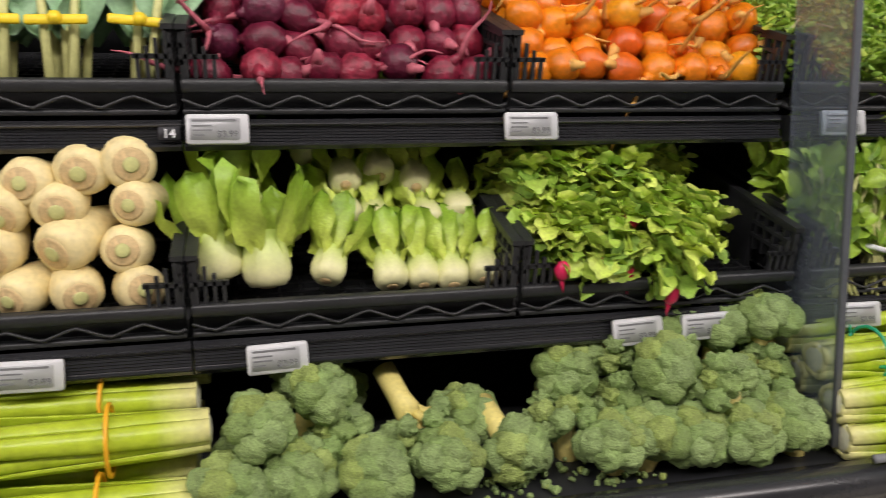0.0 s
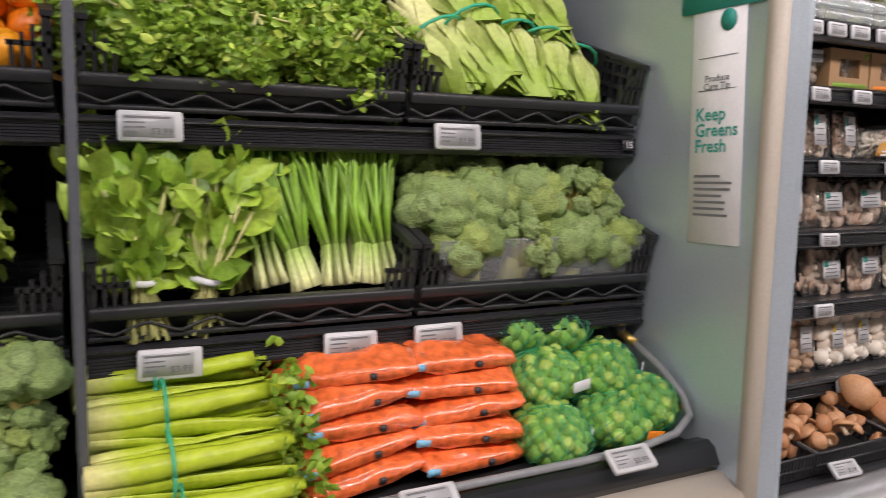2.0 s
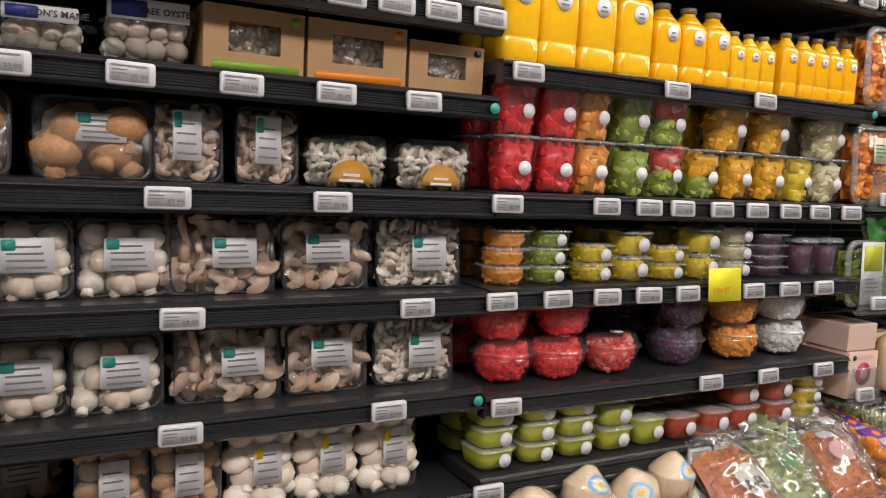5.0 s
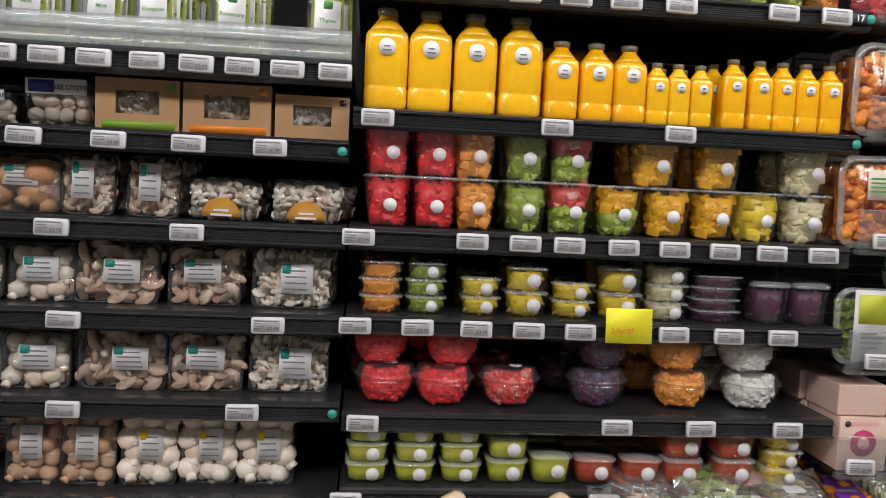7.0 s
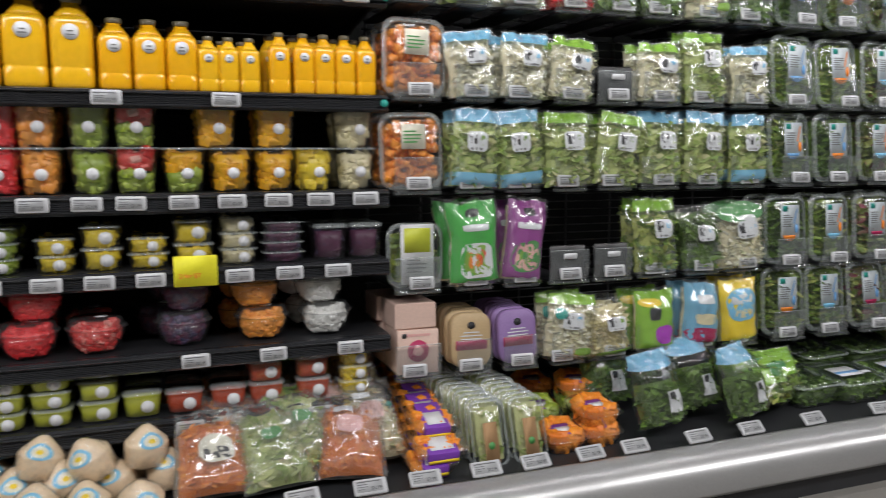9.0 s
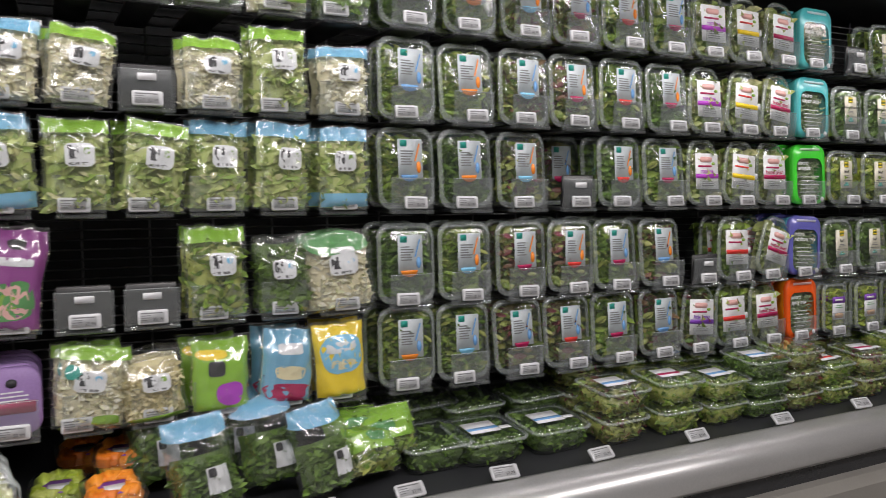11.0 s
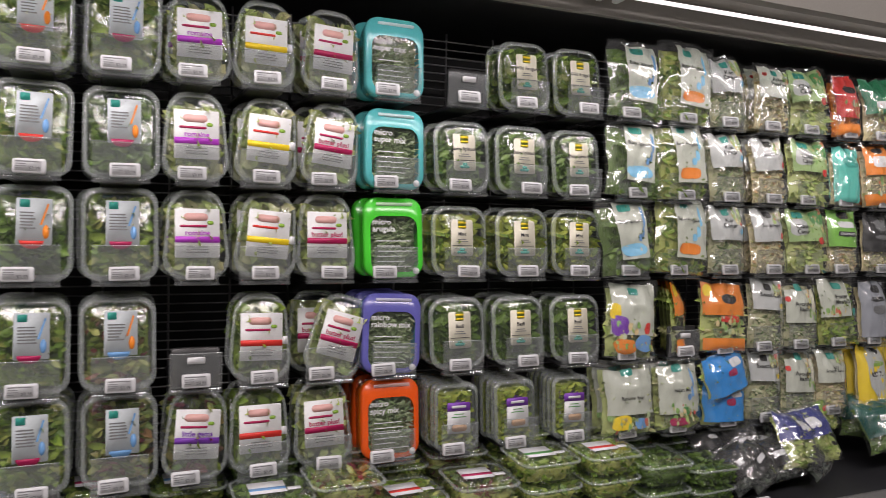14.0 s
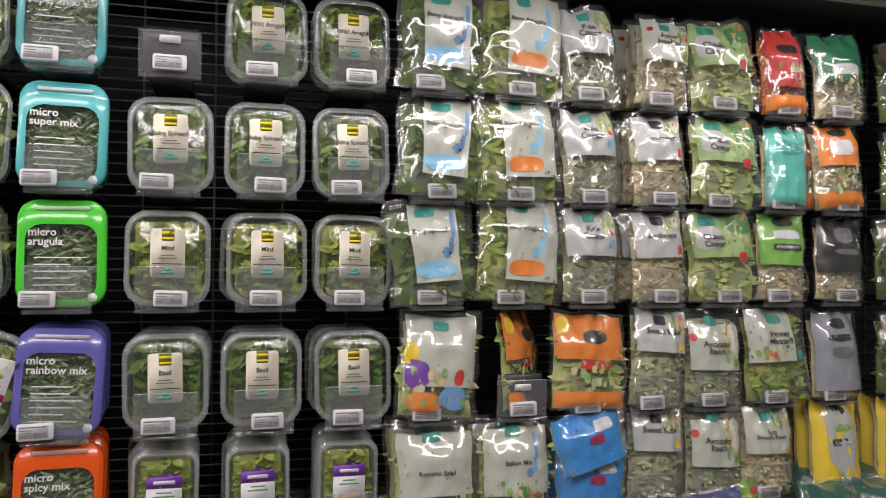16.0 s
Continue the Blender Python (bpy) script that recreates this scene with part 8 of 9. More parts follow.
# middle crates: leeks and white roots, bok choy, radishes, spinach and scallions, broccoli
def white_root(seed):
    rr = random.Random(seed)
    t = thing("white_radish_root", "stubby white root with a tan cut end", "root", "white roots")
    prof = [(0.024, 0), (0.0315, 0.003), (0.0365, 0.014), (0.038, 0.034), (0.034, 0.07), (0.018, 0.12), (0.004, 0.15)]
    q = Mesh().lathe(prof, 22)
    q.v = [(x * (1 + 0.10 * noise.noise(Vector((x * 30, y * 30, z * 22 + seed)))) + 0.05 * z * math.sin(seed), y * (1 + 0.10 * noise.noise(Vector((x * 30, y * 30, z * 22 + seed + 5)))), z) for x, y, z in q.v]
    part("root", q, VEG["daikon"], t)
    part("cut_end", Mesh().lathe([(0.012, -0.0030), (0.0125, -0.0018), (0.020, -0.0022), (0.0238, -0.0006), (0.0235, 0.001)], 20), VEG["cut"], t)
    part("core", Mesh().lathe([(0.0085, -0.0042), (0.0112, -0.0031)], 16), VEG["stem"], t)
    return t


for k, (x, z) in enumerate(((0.01, 0.055), (0.095, 0.055), (0.175, 0.06), (-0.012, 0.105), (0.065, 0.110), (0.15, 0.11), (0.0, 0.152), (0.072, 0.160), (0.16, 0.165), (0.03, 0.195), (0.10, 0.205), (0.165, 0.215))):
    put(("wroot", k % 3), CR[1, 1] @ pose(x, 0.03 + 0.4 * (z - 0.06), z, -96 + rnd.uniform(-16, 16), rnd.uniform(-10, 10), rnd.uniform(-28, 22)), lambda: white_root(k + 1)).scale = (rnd.uniform(0.84, 1.02),) * 2 + (rnd.uniform(0.8, 1.0),)
for k in range(3):
    lk = thing("leek", "long green and white leek", "leek", "leeks")
    q = Mesh()
    for j in range(5):
        blade(q, (0.004 * j - 0.008, 0, 0.10), (0.06 * (j - 2), 0.1, 1), (0, -1, 0), 0.20, 0.035, 0.15, 0.004, k + j, 0.2, 0.3)
    part("foliage", q, VEG["scallion"], lk)
    part("shaft", Mesh().tube([(0, 0, -0.03), (0, 0, 0.05), (0, 0, 0.12)], [0.015, 0.014, 0.016], 10), VEG["bulb"], lk)
    lk.matrix_basis = CR[1, 1] @ pose(-0.17 + 0.05 * k, 0.06, 0.07, -30, 4, 0)


def bok(seed):
    """A small head: a ribbed pale base of overlapping stalks that open into broad leaves."""
    rr = random.Random(seed)
    t = thing("bok_choy", "baby bok choy with white base and green leaves", "bok choy", "bok choy heads")
    rings = []
    for r, z in ((0.012, 0.0), (0.024, 0.002), (0.031, 0.012), (0.034, 0.028), (0.031, 0.048), (0.027, 0.066), (0.024, 0.085)):
        rings.append([(r * (1 + 0.10 * abs(math.cos(2.5 * a + seed))) * math.cos(a), r * (1 + 0.10 * abs(math.cos(2.5 * a + seed))) * math.sin(a), z) for a in (2 * math.pi * i / 30 for i in range(30))])
    part("base", Mesh().loft(rings), VEG["boks"], t)
    part("root_scar", Mesh().lathe([(0.005, -0.0022), (0.011, -0.0012), (0.0122, 0.0008)], 12), VEG["cut"], t)
    for k in range(7):
        a = 2.39996 * k + seed
        up = Vector((math.cos(a), math.sin(a), 0))
        lean = 0.42 + 0.15 * k
        q = Mesh()
        blade(q, up * (0.012 + 0.0015 * k) + Vector((0, 0, 0.04)), Vector((0, 0, 1)) + up * lean, up, rr.uniform(0.11, 0.16), 0.058, 0.20 + 0.03 * k, 0.022, seed + k, -0.16, 0.30, 9, 6)
        part("leaf", q, VEG["chard"], t)
    return t


for k, (x, y, z, rx, ry) in enumerate(((-0.185, 0.06, 0.055, -22, -16), (-0.125, 0.05, 0.045, -24, -2), (-0.045, 0.05, 0.050, -50, 26), (0.05, 0.04, 0.040, -52, -4), (0.098, 0.045, 0.036, -60, 4), (0.142, 0.04, 0.036, -64, 8), (0.190, 0.045, 0.040, -62, 16),
                                        (-0.095, 0.12, 0.095, -74, -14), (-0.005, 0.11, 0.115, -78, -8), (-0.005, 0.15, 0.160, -76, 4), (0.05, 0.17, 0.165, -74, -8), (0.105, 0.16, 0.150, -72, 10), (0.17, 0.13, 0.110, -76, 12), (0.035, 0.12, 0.10, -66, 10), (0.12, 0.12, 0.10, -70, -8),
                                        (-0.155, 0.14, 0.10, -22, -8), (-0.05, 0.24, 0.17, -30, -20), (0.07, 0.26, 0.18, -26, 8))):
    put(("bok", k % 3), CR[1, 2] @ pose(x, y, z, rx, ry, 0), lambda: bok(k)).scale = (0.95 if k in (0, 1, 15) else 0.72,) * 3


def radish_leaf(q, c, way, size, seed):
    """One lobed, ruffled leaf with a notched edge."""
    side = way.cross(Vector((0.3, 0.2, 0.93))).normalized()
    up = side.cross(way)

    def at(u, v):
        w = size * 0.48 * math.sin(math.pi * (0.10 + 0.82 * v)) ** 0.45 * (0.70 + 0.42 * abs(math.sin(v * 8.0 + seed)))
        e = 2 * u - 1
        return Vector(c) + way * size * (v - 0.3) * (1 + 0.15 * noise.noise(Vector((u * 3, seed, 2.0)))) + side * e * w + up * (size * 0.22 * noise.noise(Vector((u * 2.6 + seed, v * 3.2, seed))) + size * 0.20 * e * e - size * 0.35 * v * v)

    q.grid(at, 5, 8)


def radish_bunch(seed):
    rr = random.Random(seed)
    t = thing("radish_bunch", "leafy green radish bunch with a few red roots", "radish bunch", "radish bunches")
    q = Mesh()
    for k in range(190):
        z = rr.uniform(-0.5, 1)
        a = rr.uniform(0, 6.28)
        d = Vector((math.sqrt(1 - z * z) * math.cos(a), math.sqrt(1 - z * z) * math.sin(a), z))
        k2 = rr.uniform(0.62, 1.06)
        way = (d + Vector((rr.uniform(-0.8, 0.8), rr.uniform(-0.8, 0.3), rr.uniform(-0.7, 0.5)))).normalized()
        radish_leaf(q, (0.098 * k2 * d.x, 0.085 * k2 * d.y, 0.068 * k2 * d.z), way, rr.uniform(0.030, 0.056), rr.uniform(0, 40))
    part("foliage", q, VEG["radish"], t)
    for k, (x, z) in enumerate(((0.045, -0.035), (-0.07, -0.01))):
        part("radish", Mesh().blob((x, -0.085, z), 0.013, 0.1, k, 10, 8, (0.9, 0.9, 1.2)).tube([(x, -0.085, z - 0.012), (x + 0.003, -0.087, z - 0.035)], [0.005, 0.0008], 6), VEG["radishred"], t)
    return t


for k, (x, y, z, rz) in enumerate(((-0.115, 0.09, 0.085, 10), (-0.01, 0.07, 0.075, -15), (-0.04, 0.16, 0.135, 40), (-0.14, 0.20, 0.15, 80), (0.055, 0.13, 0.085, -30), (0.05, 0.25, 0.13, 20))):
    put(("rad", k % 3), CR[1, 3] @ pose(x, y, z, rnd.uniform(-10, 10), rnd.uniform(-10, 10), rz), lambda: radish_bunch(k + 1))


def spinach_bunch(seed):
    rr = random.Random(seed)
    t = thing("spinach_bunch", "green spinach bunch with a white twist tie", "spinach bunch", "spinach bunches")
    q, s = Mesh(), Mesh()
    for k in range(170):
        a, o, z = rr.uniform(0, 6.28), rr.uniform(0.1, 1.0), rr.uniform(-0.01, 0.15)
        up = Vector((math.cos(a), math.sin(a) * 0.75, 0))
        half = 0.012 + 0.062 * min(1, z * 12)
        c = up * half * o + Vector((0, 0, z))
        way = Vector((rr.uniform(-0.7, 0.7), rr.uniform(-0.6, 0.5), rr.uniform(0.1, 1.0))) + up * 0.5
        blade(q, c, way, Vector((rr.uniform(-0.5, 0.5), -1, 0.4)), rr.uniform(0.035, 0.062), rr.uniform(0.024, 0.040), rr.uniform(-0.1, 0.5), 0.007, seed + k, 0.22, 0.55, 5, 4)
        if k % 3 == 0:
            s.tube([up * 0.032 * o + Vector((0, 0, -rr.uniform(0.045, 0.075))), up * 0.012 * o, c], 0.0026, 5)
    part("foliage", q, VEG["spinach"], t)
    part("stems", s, VEG["stem"], t)
    part("tie", Mesh().tube([(0.024 * math.cos(i * math.pi / 7), 0.021 * math.sin(i * math.pi / 7), 0.004 + 0.003 * math.sin(i)) for i in range(15)], 0.0048, 6), TIEW, t)
    return t


for k, (x, y, z) in enumerate(((-0.16, 0.035, 0.060), (-0.075, 0.04, 0.055), (-0.17, 0.13, 0.085), (-0.08, 0.13, 0.085), (-0.02, 0.12, 0.08), (-0.12, 0.24, 0.11))):
    put(("spin", k % 2), CR[1, 4] @ pose(x, y, z, -26, rnd.uniform(-8, 8), rnd.uniform(-10, 10)), lambda: spinach_bunch(k))


def scallions(seed):
    rr = random.Random(seed)
    t = thing("scallion_bunch", "scallion bunch with white ends and green tops", "scallions", "scallion bunches")
    q, s = Mesh(), Mesh()
    for k in range(20):
        x, y = rr.uniform(-1, 1), rr.uniform(-0.014, 0.014)
        s.tube([(x * 0.024, y, -0.012), (x * 0.021, y, 0.004), (x * 0.017, y, 0.05)], [0.0055, 0.0046, 0.0038], 7)
        for j in range(2):
            ex, ey, ez = x * 0.075 + rr.uniform(-0.03, 0.03), y + rr.uniform(-0.035, 0.03), rr.uniform(0.19, 0.27)
            q.tube([(x * 0.017, y, 0.048), (x * 0.024 + ex * 0.1, y, 0.10), (0.55 * ex, y * 0.5 + 0.3 * ey, 0.165), (ex, ey, ez)], [0.0034, 0.0040, 0.0034, 0.0008], 6)
    part("greens", q, VEG["onion"], t)
    part("stems", s, VEG["onion"], t)
    return t


for k, (x, y, z, ry) in enumerate(((0.02, 0.05, 0.055, -12), (0.07, 0.045, 0.05, -16), (0.12, 0.05, 0.05, -2), (0.165, 0.05, 0.05, 6), (0.20, 0.05, 0.05, -8), (0.05, 0.10, 0.07, -4), (0.14, 0.10, 0.07, 4))):
    put(("scal", k % 2), CR[1, 4] @ pose(x, y, z, -30, ry, 0), lambda: scallions(k))


def broccoli(r, seed, sparse=False):
    """A head of smooth rounded lobes with a beaded skin, on a thick stalk. sparse: an open head on branching stalks."""
    rr = random.Random(seed)
    t = thing("broccoli_head", "open broccoli head with pale branching stalks" if sparse else "green broccoli head with a pale stalk", "broccoli", "broccoli heads")
    q = Mesh()
    n = 13 if sparse else 10
    for k in range(n):
        z = 1 - 1.05 * (k + 0.3) / n
        a = 2.39996 * k + seed
        h = math.sqrt(max(0, 1 - z * z))
        d = Vector((h * math.cos(a), h * math.sin(a), z * 0.85))
        c = d * r * ((0.62 if k else 0.5) if not sparse else rr.uniform(0.7, 0.95))
        rad = r * (rr.uniform(0.40, 0.52) if not sparse else rr.uniform(0.24, 0.36))
        v0 = len(q.v)
        q.blob(c, rad, 0.5 if sparse else 0.26, seed + k, 26, 18)
        for i in range(v0, len(q.v)):
            p = Vector(q.v[i])
            e = (p - c).normalized()
            q.v[i] = tuple(p + e * rad * (0.075 * noise.noise(p * 260) + 0.07 * noise.noise(p * 110 + Vector((seed, 0, 0)))))
        if sparse:
            part("branch", Mesh().tube([(0, 0, -r * 0.7), c * 0.5 + Vector((0, 0, -r * 0.1)), c * 0.95], [r * 0.17, r * 0.12, r * 0.10], 8), VEG["stalk"], t)
    if not sparse:
        q.blob((0, 0, -r * 0.05), r * 0.62, 0.15, seed, 14, 10)
    part("crown", q, VEG["floret"], t)
    part("stalk", Mesh().tube([(0, 0, -r * 0.2), (0, 0.0, -r * 0.9), (r * 0.06, 0, -r * 1.9)], [r * 0.42, r * 0.32, r * 0.34], 10), VEG["stalk"], t)
    return t


for k, (x, y, z, rx, rz) in enumerate(((-0.13, 0.05, 0.065, 20, 0), (-0.02, 0.05, 0.06, 30, 40), (0.08, 0.05, 0.065, 24, 90), (0.17, 0.06, 0.06, 20, 10), (-0.16, 0.18, 0.13, 60, 0), (-0.06, 0.17, 0.14, 70, 20), (0.05, 0.17, 0.12, 10, 60), (0.15, 0.18, 0.14, 30, 0),
                                       (-0.10, 0.29, 0.18, 40, 0), (0.0, 0.28, 0.19, 20, 30), (0.12, 0.29, 0.19, 30, 80), (-0.09, 0.10, 0.125, 34, 30), (0.02, 0.11, 0.13, 24, 70), (0.12, 0.10, 0.125, 30, 20), (-0.17, 0.09, 0.12, 28, 50))):
    put(("broc", 0.066, k % 3), CR[1, 5] @ pose(x, y, z + 0.02, rx - 20, rnd.uniform(-20, 20), rz), lambda: broccoli(0.066, k, k % 3 == 1))
guard = thing("acrylic_guard", "clear acrylic guard along the broccoli crate front", "guard")
part("sheet", Mesh().box(-0.195, 0.215, 0, 0.003, 0.046, 0.115, 0.0008), GUARD, guard)
part("top_edge", Mesh().box(-0.195, 0.215, -0.0005, 0.0035, 0.1152, 0.117), RIM, guard)
guard.matrix_basis = CR[1, 5] @ pose(0, -0.002, 0, -8)


# ---- the deck of the produce case ----
def on_bed(x, y, lift=0.0, rx=0, ry=0, rz=0):
    return pose(x, y, 0.814 + (y - 0.93) * 0.111 + lift) @ pose(0, 0, 0, 6.3 + rx, ry, rz)


def celery(tie, seed):
    """A head of celery that lies along x: ribbed channel stalks, tight at the pale base, loose at the leafy top."""
    rr = random.Random(seed)
    t = thing("celery_bundle", "bright green celery head held by a coloured tie", "celery", "celery bundles")
    for k in range(11):
        a = 2.4 * k
        rad = 0.004 + 0.030 * math.sqrt(k / 11)
        y, z = rad * math.cos(a), rad * math.sin(a)
        bend = rr.uniform(-0.008, 0.012)
        rings = []
        for j in range(8):
            v = j / 7
            px = 0.15 - (0.30 + 0.02 * math.sin(k * 3)) * v
            wide = (0.0165 - 0.0065 * v) * (0.82 + 0.18 * min(1, v * 5))
            deep = wide * (0.62 - 0.12 * v)
            cy, cz = y * (0.72 + 0.5 * v) + bend * v * v, z * (0.72 + 0.5 * v) + rr.uniform(-0.001, 0.001) + 0.010 * v * v * math.sin(k)
            ring = []
            for i in range(24):
                b = 2 * math.pi * i / 24
                rib = 1 + 0.07 * math.cos(b * 12) * (1 if math.cos(b) > -0.2 else 0)
                o, s = deep * math.cos(b) * rib if math.cos(b) > 0 else deep * 0.25 * math.cos(b), wide * math.sin(b) * rib
                ring.append((px, cy + o * math.cos(a) - s * math.sin(a), cz + o * math.sin(a) + s * math.cos(a)))
            rings.append(ring)
        part("stalk", Mesh().loft(rings), VEG["celery"], t)
    q = Mesh()
    for k in range(70):
        leaf(q, (-0.155 + rr.uniform(-0.05, 0.02), rr.uniform(-0.045, 0.045), rr.uniform(-0.025, 0.045)), rr.uniform(0.008, 0.017), rr, 1.0, 0.4)
    part("foliage", q, VEG["parsley"], t)
    part("root_end", Mesh().blob((0.146, 0, 0), 0.024, 0.2, 2, 12, 8, (0.3, 1, 1)), VEG["bulb"], t)
    part("tie", Mesh().tube([(0.03, 0.045 * math.cos(i * math.pi / 8), 0.045 * math.sin(i * math.pi / 8)) for i in range(17)], 0.003, 6), tie, t)
    return t


for k, (x, y, z, rz) in enumerate(((-0.24, 0.97, 0.04, 2), (-0.25, 1.06, 0.045, -3), (-0.23, 1.0, 0.115, 4), (-0.25, 1.10, 0.12, -2), (-0.56, 0.99, 0.05, 3), (-0.56, 1.08, 0.05, 0), (-0.25, 1.18, 0.05, 2), (-0.24, 1.20, 0.13, -4))):
    put(("cel", 0, k % 2), on_bed(x, y, z, 0, 0, rz), lambda: celery(TIEO, k))
for k, (x, y, z, rz) in enumerate(((0.955, 0.955, 0.032, 178), (0.955, 1.03, 0.036, 183), (0.945, 0.97, 0.085, 181), (0.945, 1.05, 0.095, 176), (0.94, 1.09, 0.15, 181), (0.945, 1.13, 0.05, 180), (0.94, 1.17, 0.12, 184), (0.945, 1.01, 0.135, 179))):
    put(("cel", 1, k % 2), on_bed(x, y, z, 0, 0, rz), lambda: celery(TIEG, k + 5)).scale = (0.8, 1, 1)

HEADS = [(-0.03, 1.06, 0.05, 0, 0), (0.03, 0.98, 0.05, 20, 0), (-0.06, 0.97, 0.045, 30, 0), (0.09, 1.05, 0.06, 10, 0), (-0.02, 1.0, 0.11, 20, 10), (0.06, 1.06, 0.125, 10, 0), (0.13, 0.98, 0.045, 30, 0), (0.20, 1.06, 0.07, 138, -30), (0.23, 0.99, 0.045, 24, 0),
         (0.28, 1.09, 0.06, 10, 0), (0.33, 1.0, 0.05, 110, 20), (0.42, 1.05, 0.06, 0, 0), (0.47, 0.985, 0.045, 20, 0), (0.44, 1.09, 0.12, 40, 0), (0.54, 0.985, 0.05, 25, 0), (0.53, 1.06, 0.07, 10, 0), (0.60, 0.98, 0.045, 30, 0), (0.62, 1.05, 0.075, 10, 0),
         (0.58, 1.03, 0.135, 20, 0), (0.66, 1.0, 0.11, 25, 0), (0.68, 0.97, 0.045, 30, 0), (0.71, 1.05, 0.075, 10, 0), (0.76, 0.98, 0.05, 25, 0), (0.76, 1.06, 0.10, 10, 0), (0.70, 1.08, 0.165, 10, 0), (0.77, 1.06, 0.185, 5, 0), (0.62, 1.10, 0.17, 20, 0), (0.52, 1.10, 0.15, 132, 40),
         (0.10, 1.20, 0.06, 0, 0), (0.05, 1.12, 0.13, 145, 20), (0.05, 1.14, 0.15, 20, 0)]
for k, (x, y, z, rx, rz) in enumerate(HEADS):
    put(("broc", 0.052, k % 4), on_bed(x, y, z, rx + rnd.uniform(-12, 12), rnd.uniform(-25, 25), rz + rnd.uniform(-60, 60)), lambda: broccoli(0.052, k + 3, k % 4 == 3))
crumbs = Mesh()
for k in range(120):
    x, y = rnd.uniform(0.25, 0.55), rnd.uniform(0.95, 1.05)
    crumbs.blob((x, y, 0.818 + (y - 0.93) * 0.111), rnd.uniform(0.002, 0.006), 0.5, k, 6, 4)
tagged(new("broccoli_crumbs", crumbs.make("broccoli_crumbs", VEG["floret"])), "loose crumbs of broccoli on the black deck", "crumbs", kind="stuff")


def carrot_bag(seed):
    """A full clear-orange bag: carrots bulge through the crinkled film, its mouth gathered at one side."""
    rr = random.Random(seed)
    t = thing("carrot_bag", "orange printed plastic bag of carrots in a stack", "carrot bag", "carrot bags")
    w, d, h = 0.188, 0.17, 0.047
    rings = []
    for j in range(19):
        v = j / 18
        k = math.sin(math.pi * min(0.985, max(0.015, v))) ** 0.34
        ring = []
        for i in range(44):
            a = 2 * math.pi * (i + 0.5) / 44
            c, s = math.cos(a), math.sin(a)
            x = w / 2 * math.copysign(abs(c) ** 0.62, c) * (0.90 + 0.10 * k)
            lump = 0.55 * noise.noise(Vector((x * 22, d * v * 30 + (s < 0) * 3, seed))) + 0.20 * noise.noise(Vector((x * 60, d * v * 70, seed + 4)))
            ring.append((x * (1 + 0.05 * noise.noise(Vector((s * 3, v * 6, seed)))), d * v - 0.010 * k * math.cos(math.pi * v) * abs(s), h / 2 + h / 2 * k * math.copysign(abs(s) ** 0.75, s) * (1 + lump)))
        rings.append(ring)
    part("bag", Mesh().loft(rings), CARROTBAG, t)
    mouth = Mesh().grid(lambda u, v: (-w * 0.46 - 0.030 * u, d * (0.1 + 0.75 * v), h * 0.5 + 0.011 * u * math.sin(v * 17 + seed) - 0.006 * u), 4, 16)
    part("mouth", mouth, FILM, t, "gathered clear mouth of the bag")
    part("blue_print", Mesh().box(-w * 0.49, -w * 0.38, -0.003, 0.001, h * 0.4, h * 0.62), SKYP, t)
    part("print", Mesh().box(w * 0.08, w * 0.13, -0.007, 0.001, h * 0.40, h * 0.58), INK, t)
    return t


CARROTBAG = mat("orange_carrot_bag", (0.86, 0.17, 0.045), 0.2, 0, 0.45, 55, 0.9, 75, coat=1.0)
for col, (x, n) in enumerate(((1.185, 5), (1.352, 5))):
    for j in range(n):
        put(("cbag", (j + col) % 3), on_bed(x + rnd.uniform(-0.006, 0.006), 0.955 + 0.012 * j, 0.002 + 0.033 * j, 2 + rnd.uniform(-4, 4), rnd.uniform(-9, 9), rnd.uniform(-12, 12)), lambda: carrot_bag(j + col))
for x, y, z in ((1.24, 1.14, 0.13), (1.38, 1.14, 0.15), (1.38, 1.14, 0.115), (1.24, 1.14, 0.095), (1.15, 1.14, 0.10), (1.24, 1.14, 0.06), (1.38, 1.14, 0.08), (1.24, 1.14, 0.025), (1.38, 1.14, 0.045), (1.38, 1.14, 0.01)):
    put(("cbag", 1), on_bed(x, y, z, 3, 0, rnd.uniform(-6, 6)), lambda: carrot_bag(2))


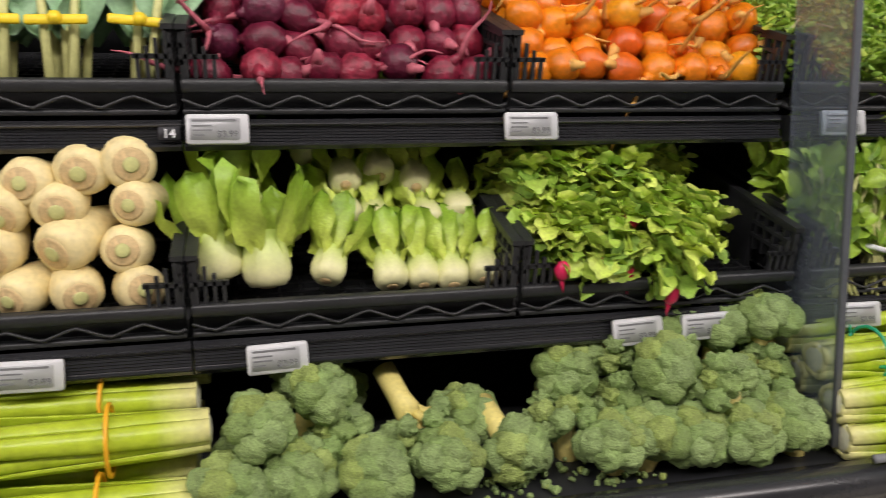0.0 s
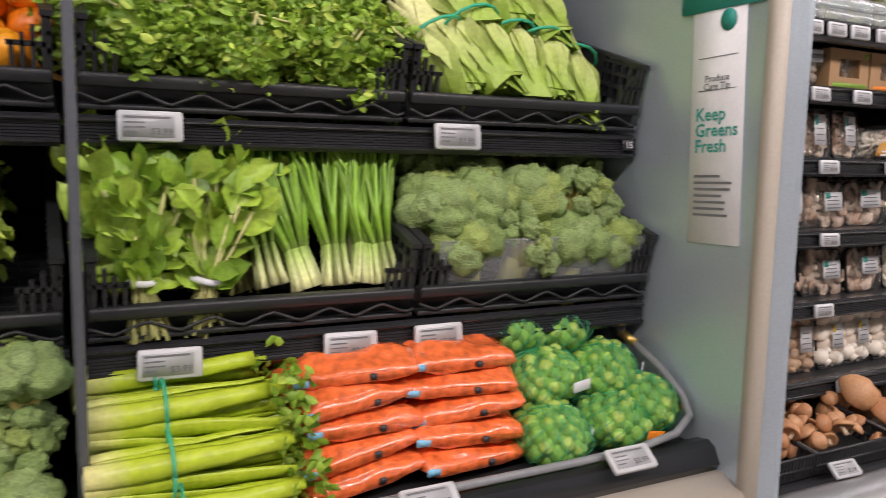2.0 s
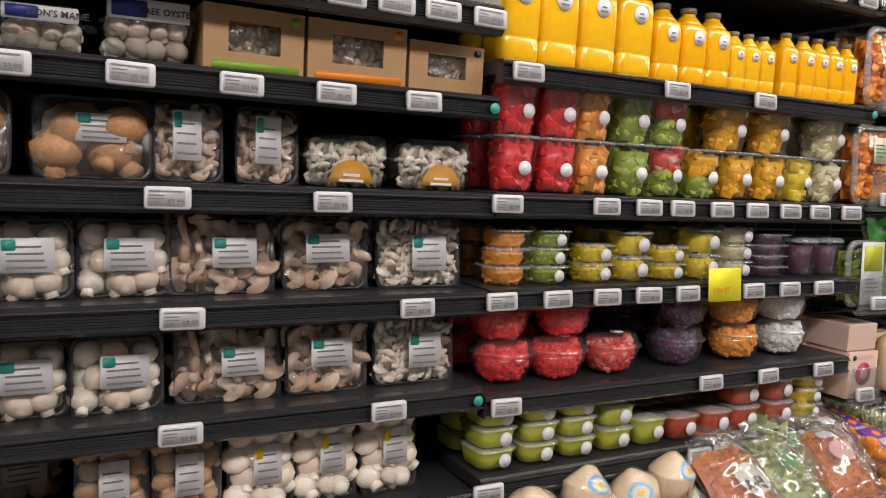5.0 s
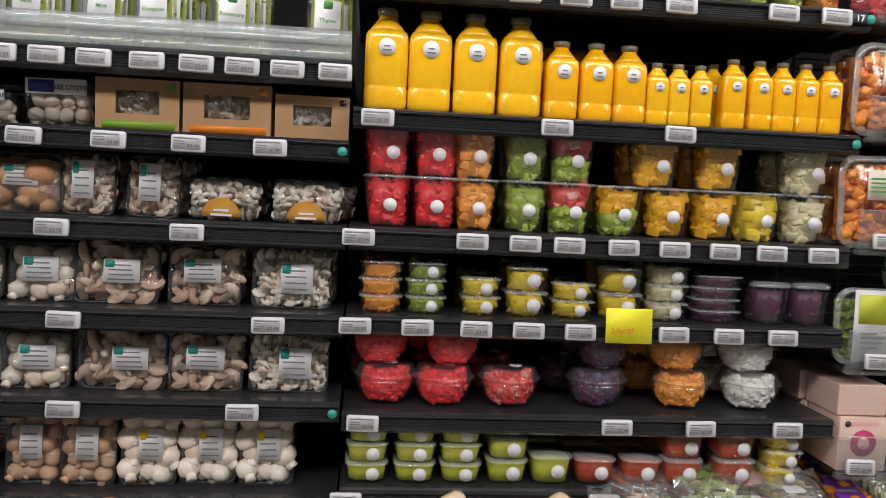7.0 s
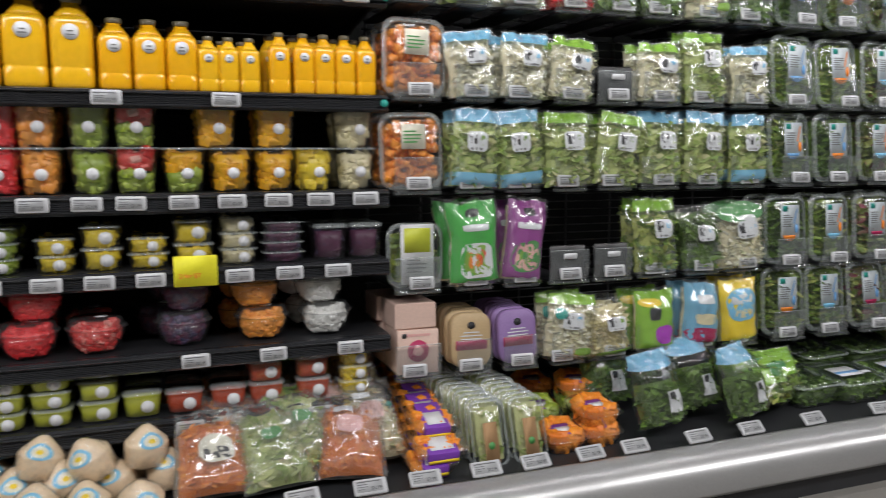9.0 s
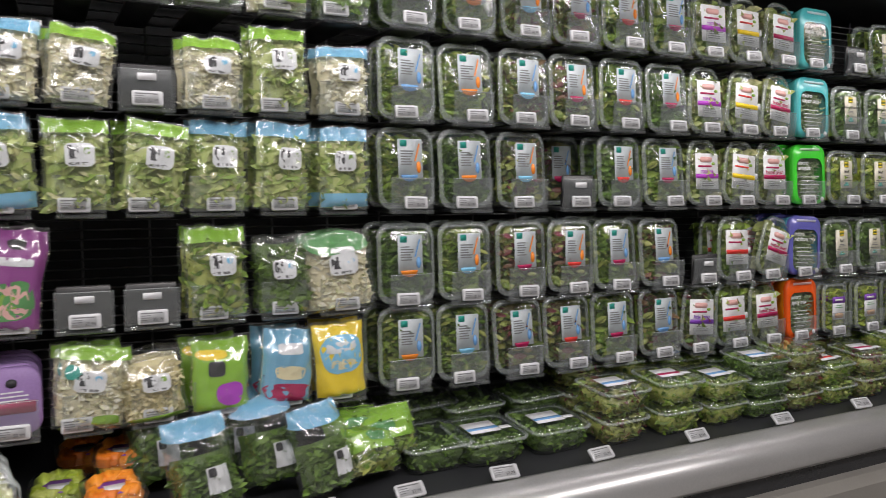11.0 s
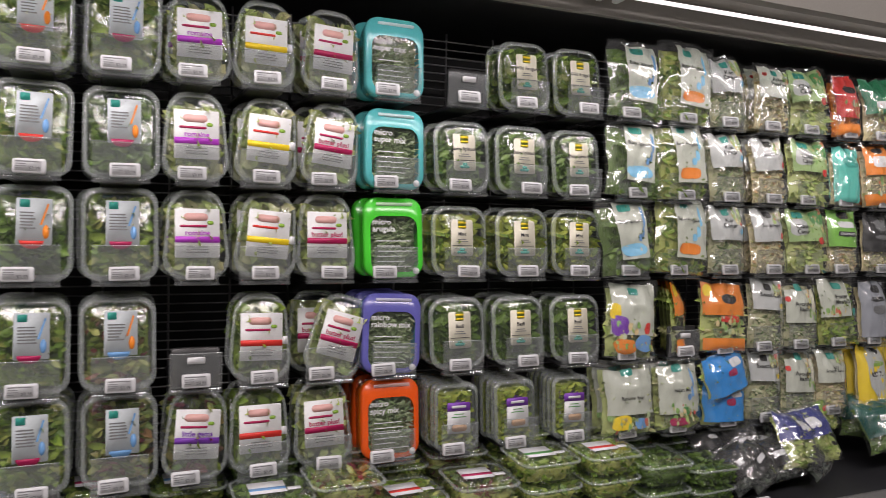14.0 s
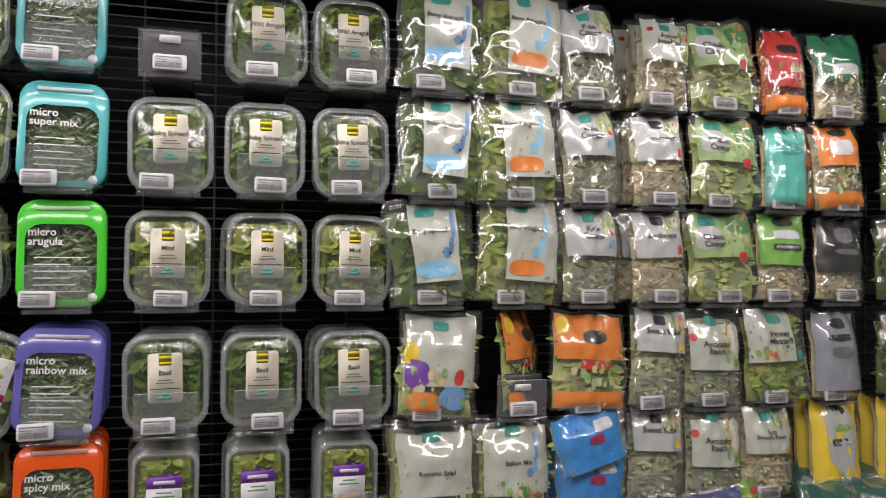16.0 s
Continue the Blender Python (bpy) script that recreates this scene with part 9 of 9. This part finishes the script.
def sprout_net(seed):
    """A slack bag of sprouts behind a real net of thin green strands."""
    rr = random.Random(seed)
    t = thing("sprout_net", "green net bag of brussels sprouts", "sprout net", "sprout nets")
    q, net = Mesh(), Mesh()
    n = 70
    form = lambda d, k: Vector((1.15 * d.x, d.y, 0.74 * d.z)) * k * (1 + 0.12 * noise.noise(d * 1.7 + Vector((seed, 0, 0)))) + Vector((0, 0, 0.036))
    for k in range(n):
        z = 1 - 2 * (k + 0.5) / n
        a = 2.39996 * k
        h = math.sqrt(1 - z * z)
        q.blob(form(Vector((h * math.cos(a), h * math.sin(a), z)), 0.052 * rr.uniform(0.9, 1.04)), rr.uniform(0.0125, 0.0155), 0.22, k, 10, 8)
    q.blob((0, 0, 0.036), 0.042, 0.1, seed, 10, 8, (1.15, 1, 0.74))
    for k in range(14):
        for s in (-1, 1):
            path = []
            for j in range(15):
                z = math.pi * (0.04 + 0.92 * j / 14)
                a = 2 * math.pi * k / 14 + s * 1.5 * j / 14
                path.append(form(Vector((math.sin(z) * math.cos(a), math.sin(z) * math.sin(a), math.cos(z))), 0.0665))
            net.tube(path, 0.0007, 3)
    part("sprouts", q, VEG["sprout"], t)
    part("net", net, NETS, t)
    part("veil", Mesh().blob((0, 0, 0.036), 0.067, 0.12, seed, 16, 10, (1.15, 1.0, 0.74)), NETG, t)
    part("label", Mesh().box(0.01, 0.045, -0.070, -0.067, 0.03, 0.048, 0.001), ORANGEP if seed % 2 else PAPER, t)
    return t


NETS = paint("green_net_strand", (0.03, 0.42, 0.20), 0.4)
NETG = clear("green_net_veil", tint=(0.80, 0.97, 0.84), haze=0.07, gloss=0.7, rough=0.3, crumple=0.8, scale=60, milk=(0.02, 0.36, 0.16))
for k, (x, y, z) in enumerate(((1.50, 0.985, 0.0), (1.63, 0.99, 0.0), (1.53, 1.05, 0.065), (1.66, 1.06, 0.06), (1.50, 1.13, 0.02), (1.64, 1.15, 0.03), (1.60, 1.13, 0.125), (1.70, 1.0, 0.02), (1.50, 1.12, 0.12))):
    put(("net", k % 3), on_bed(x, y, z, 0, rnd.uniform(-12, 12), rnd.uniform(0, 90)), lambda: sprout_net(k))

hose = thing("spray_hose", "grey hose with brass fitting and black grip", "hose")
pts = [(1.735, 1.06, 0.965), (1.748, 1.0, 0.93), (1.752, 0.95, 0.895), (1.745, 0.925, 0.868), (1.70, 0.908, 0.85), (1.62, 0.90, 0.842), (1.50, 0.897, 0.84), (1.3, 0.896, 0.84), (1.0, 0.896, 0.84), (0.84, 0.896, 0.84)]
part("tube", Mesh().tube(pts, 0.0065, 9), HOSE, hose)
part("fitting", Mesh().tube([(1.728, 1.085, 0.978), (1.736, 1.055, 0.963)], 0.0085, 9), BRASS, hose)
part("grip", Mesh().tube([(1.712, 1.15, 1.03), (1.720, 1.12, 1.0), (1.729, 1.083, 0.977)], [0.009, 0.0125, 0.0115], 10), RAIL, hose)
tg = dict(w=0.082, h=0.041)
for x in (-0.055, 0.39, 0.925, 1.385):
    tag_at(x, 1.100, 1.322, tilt=-8, **tg)
for x in (-0.30, 0.01, 0.545, 0.66, 0.937, 1.19, 1.335):
    tag_at(x, 1.056, 1.012, tilt=-8, roll=random.uniform(-2, 2), **tg)
for x in (1.235, 1.575):
    tag_at(x, 0.875, 0.838, tilt=-52, **tg)
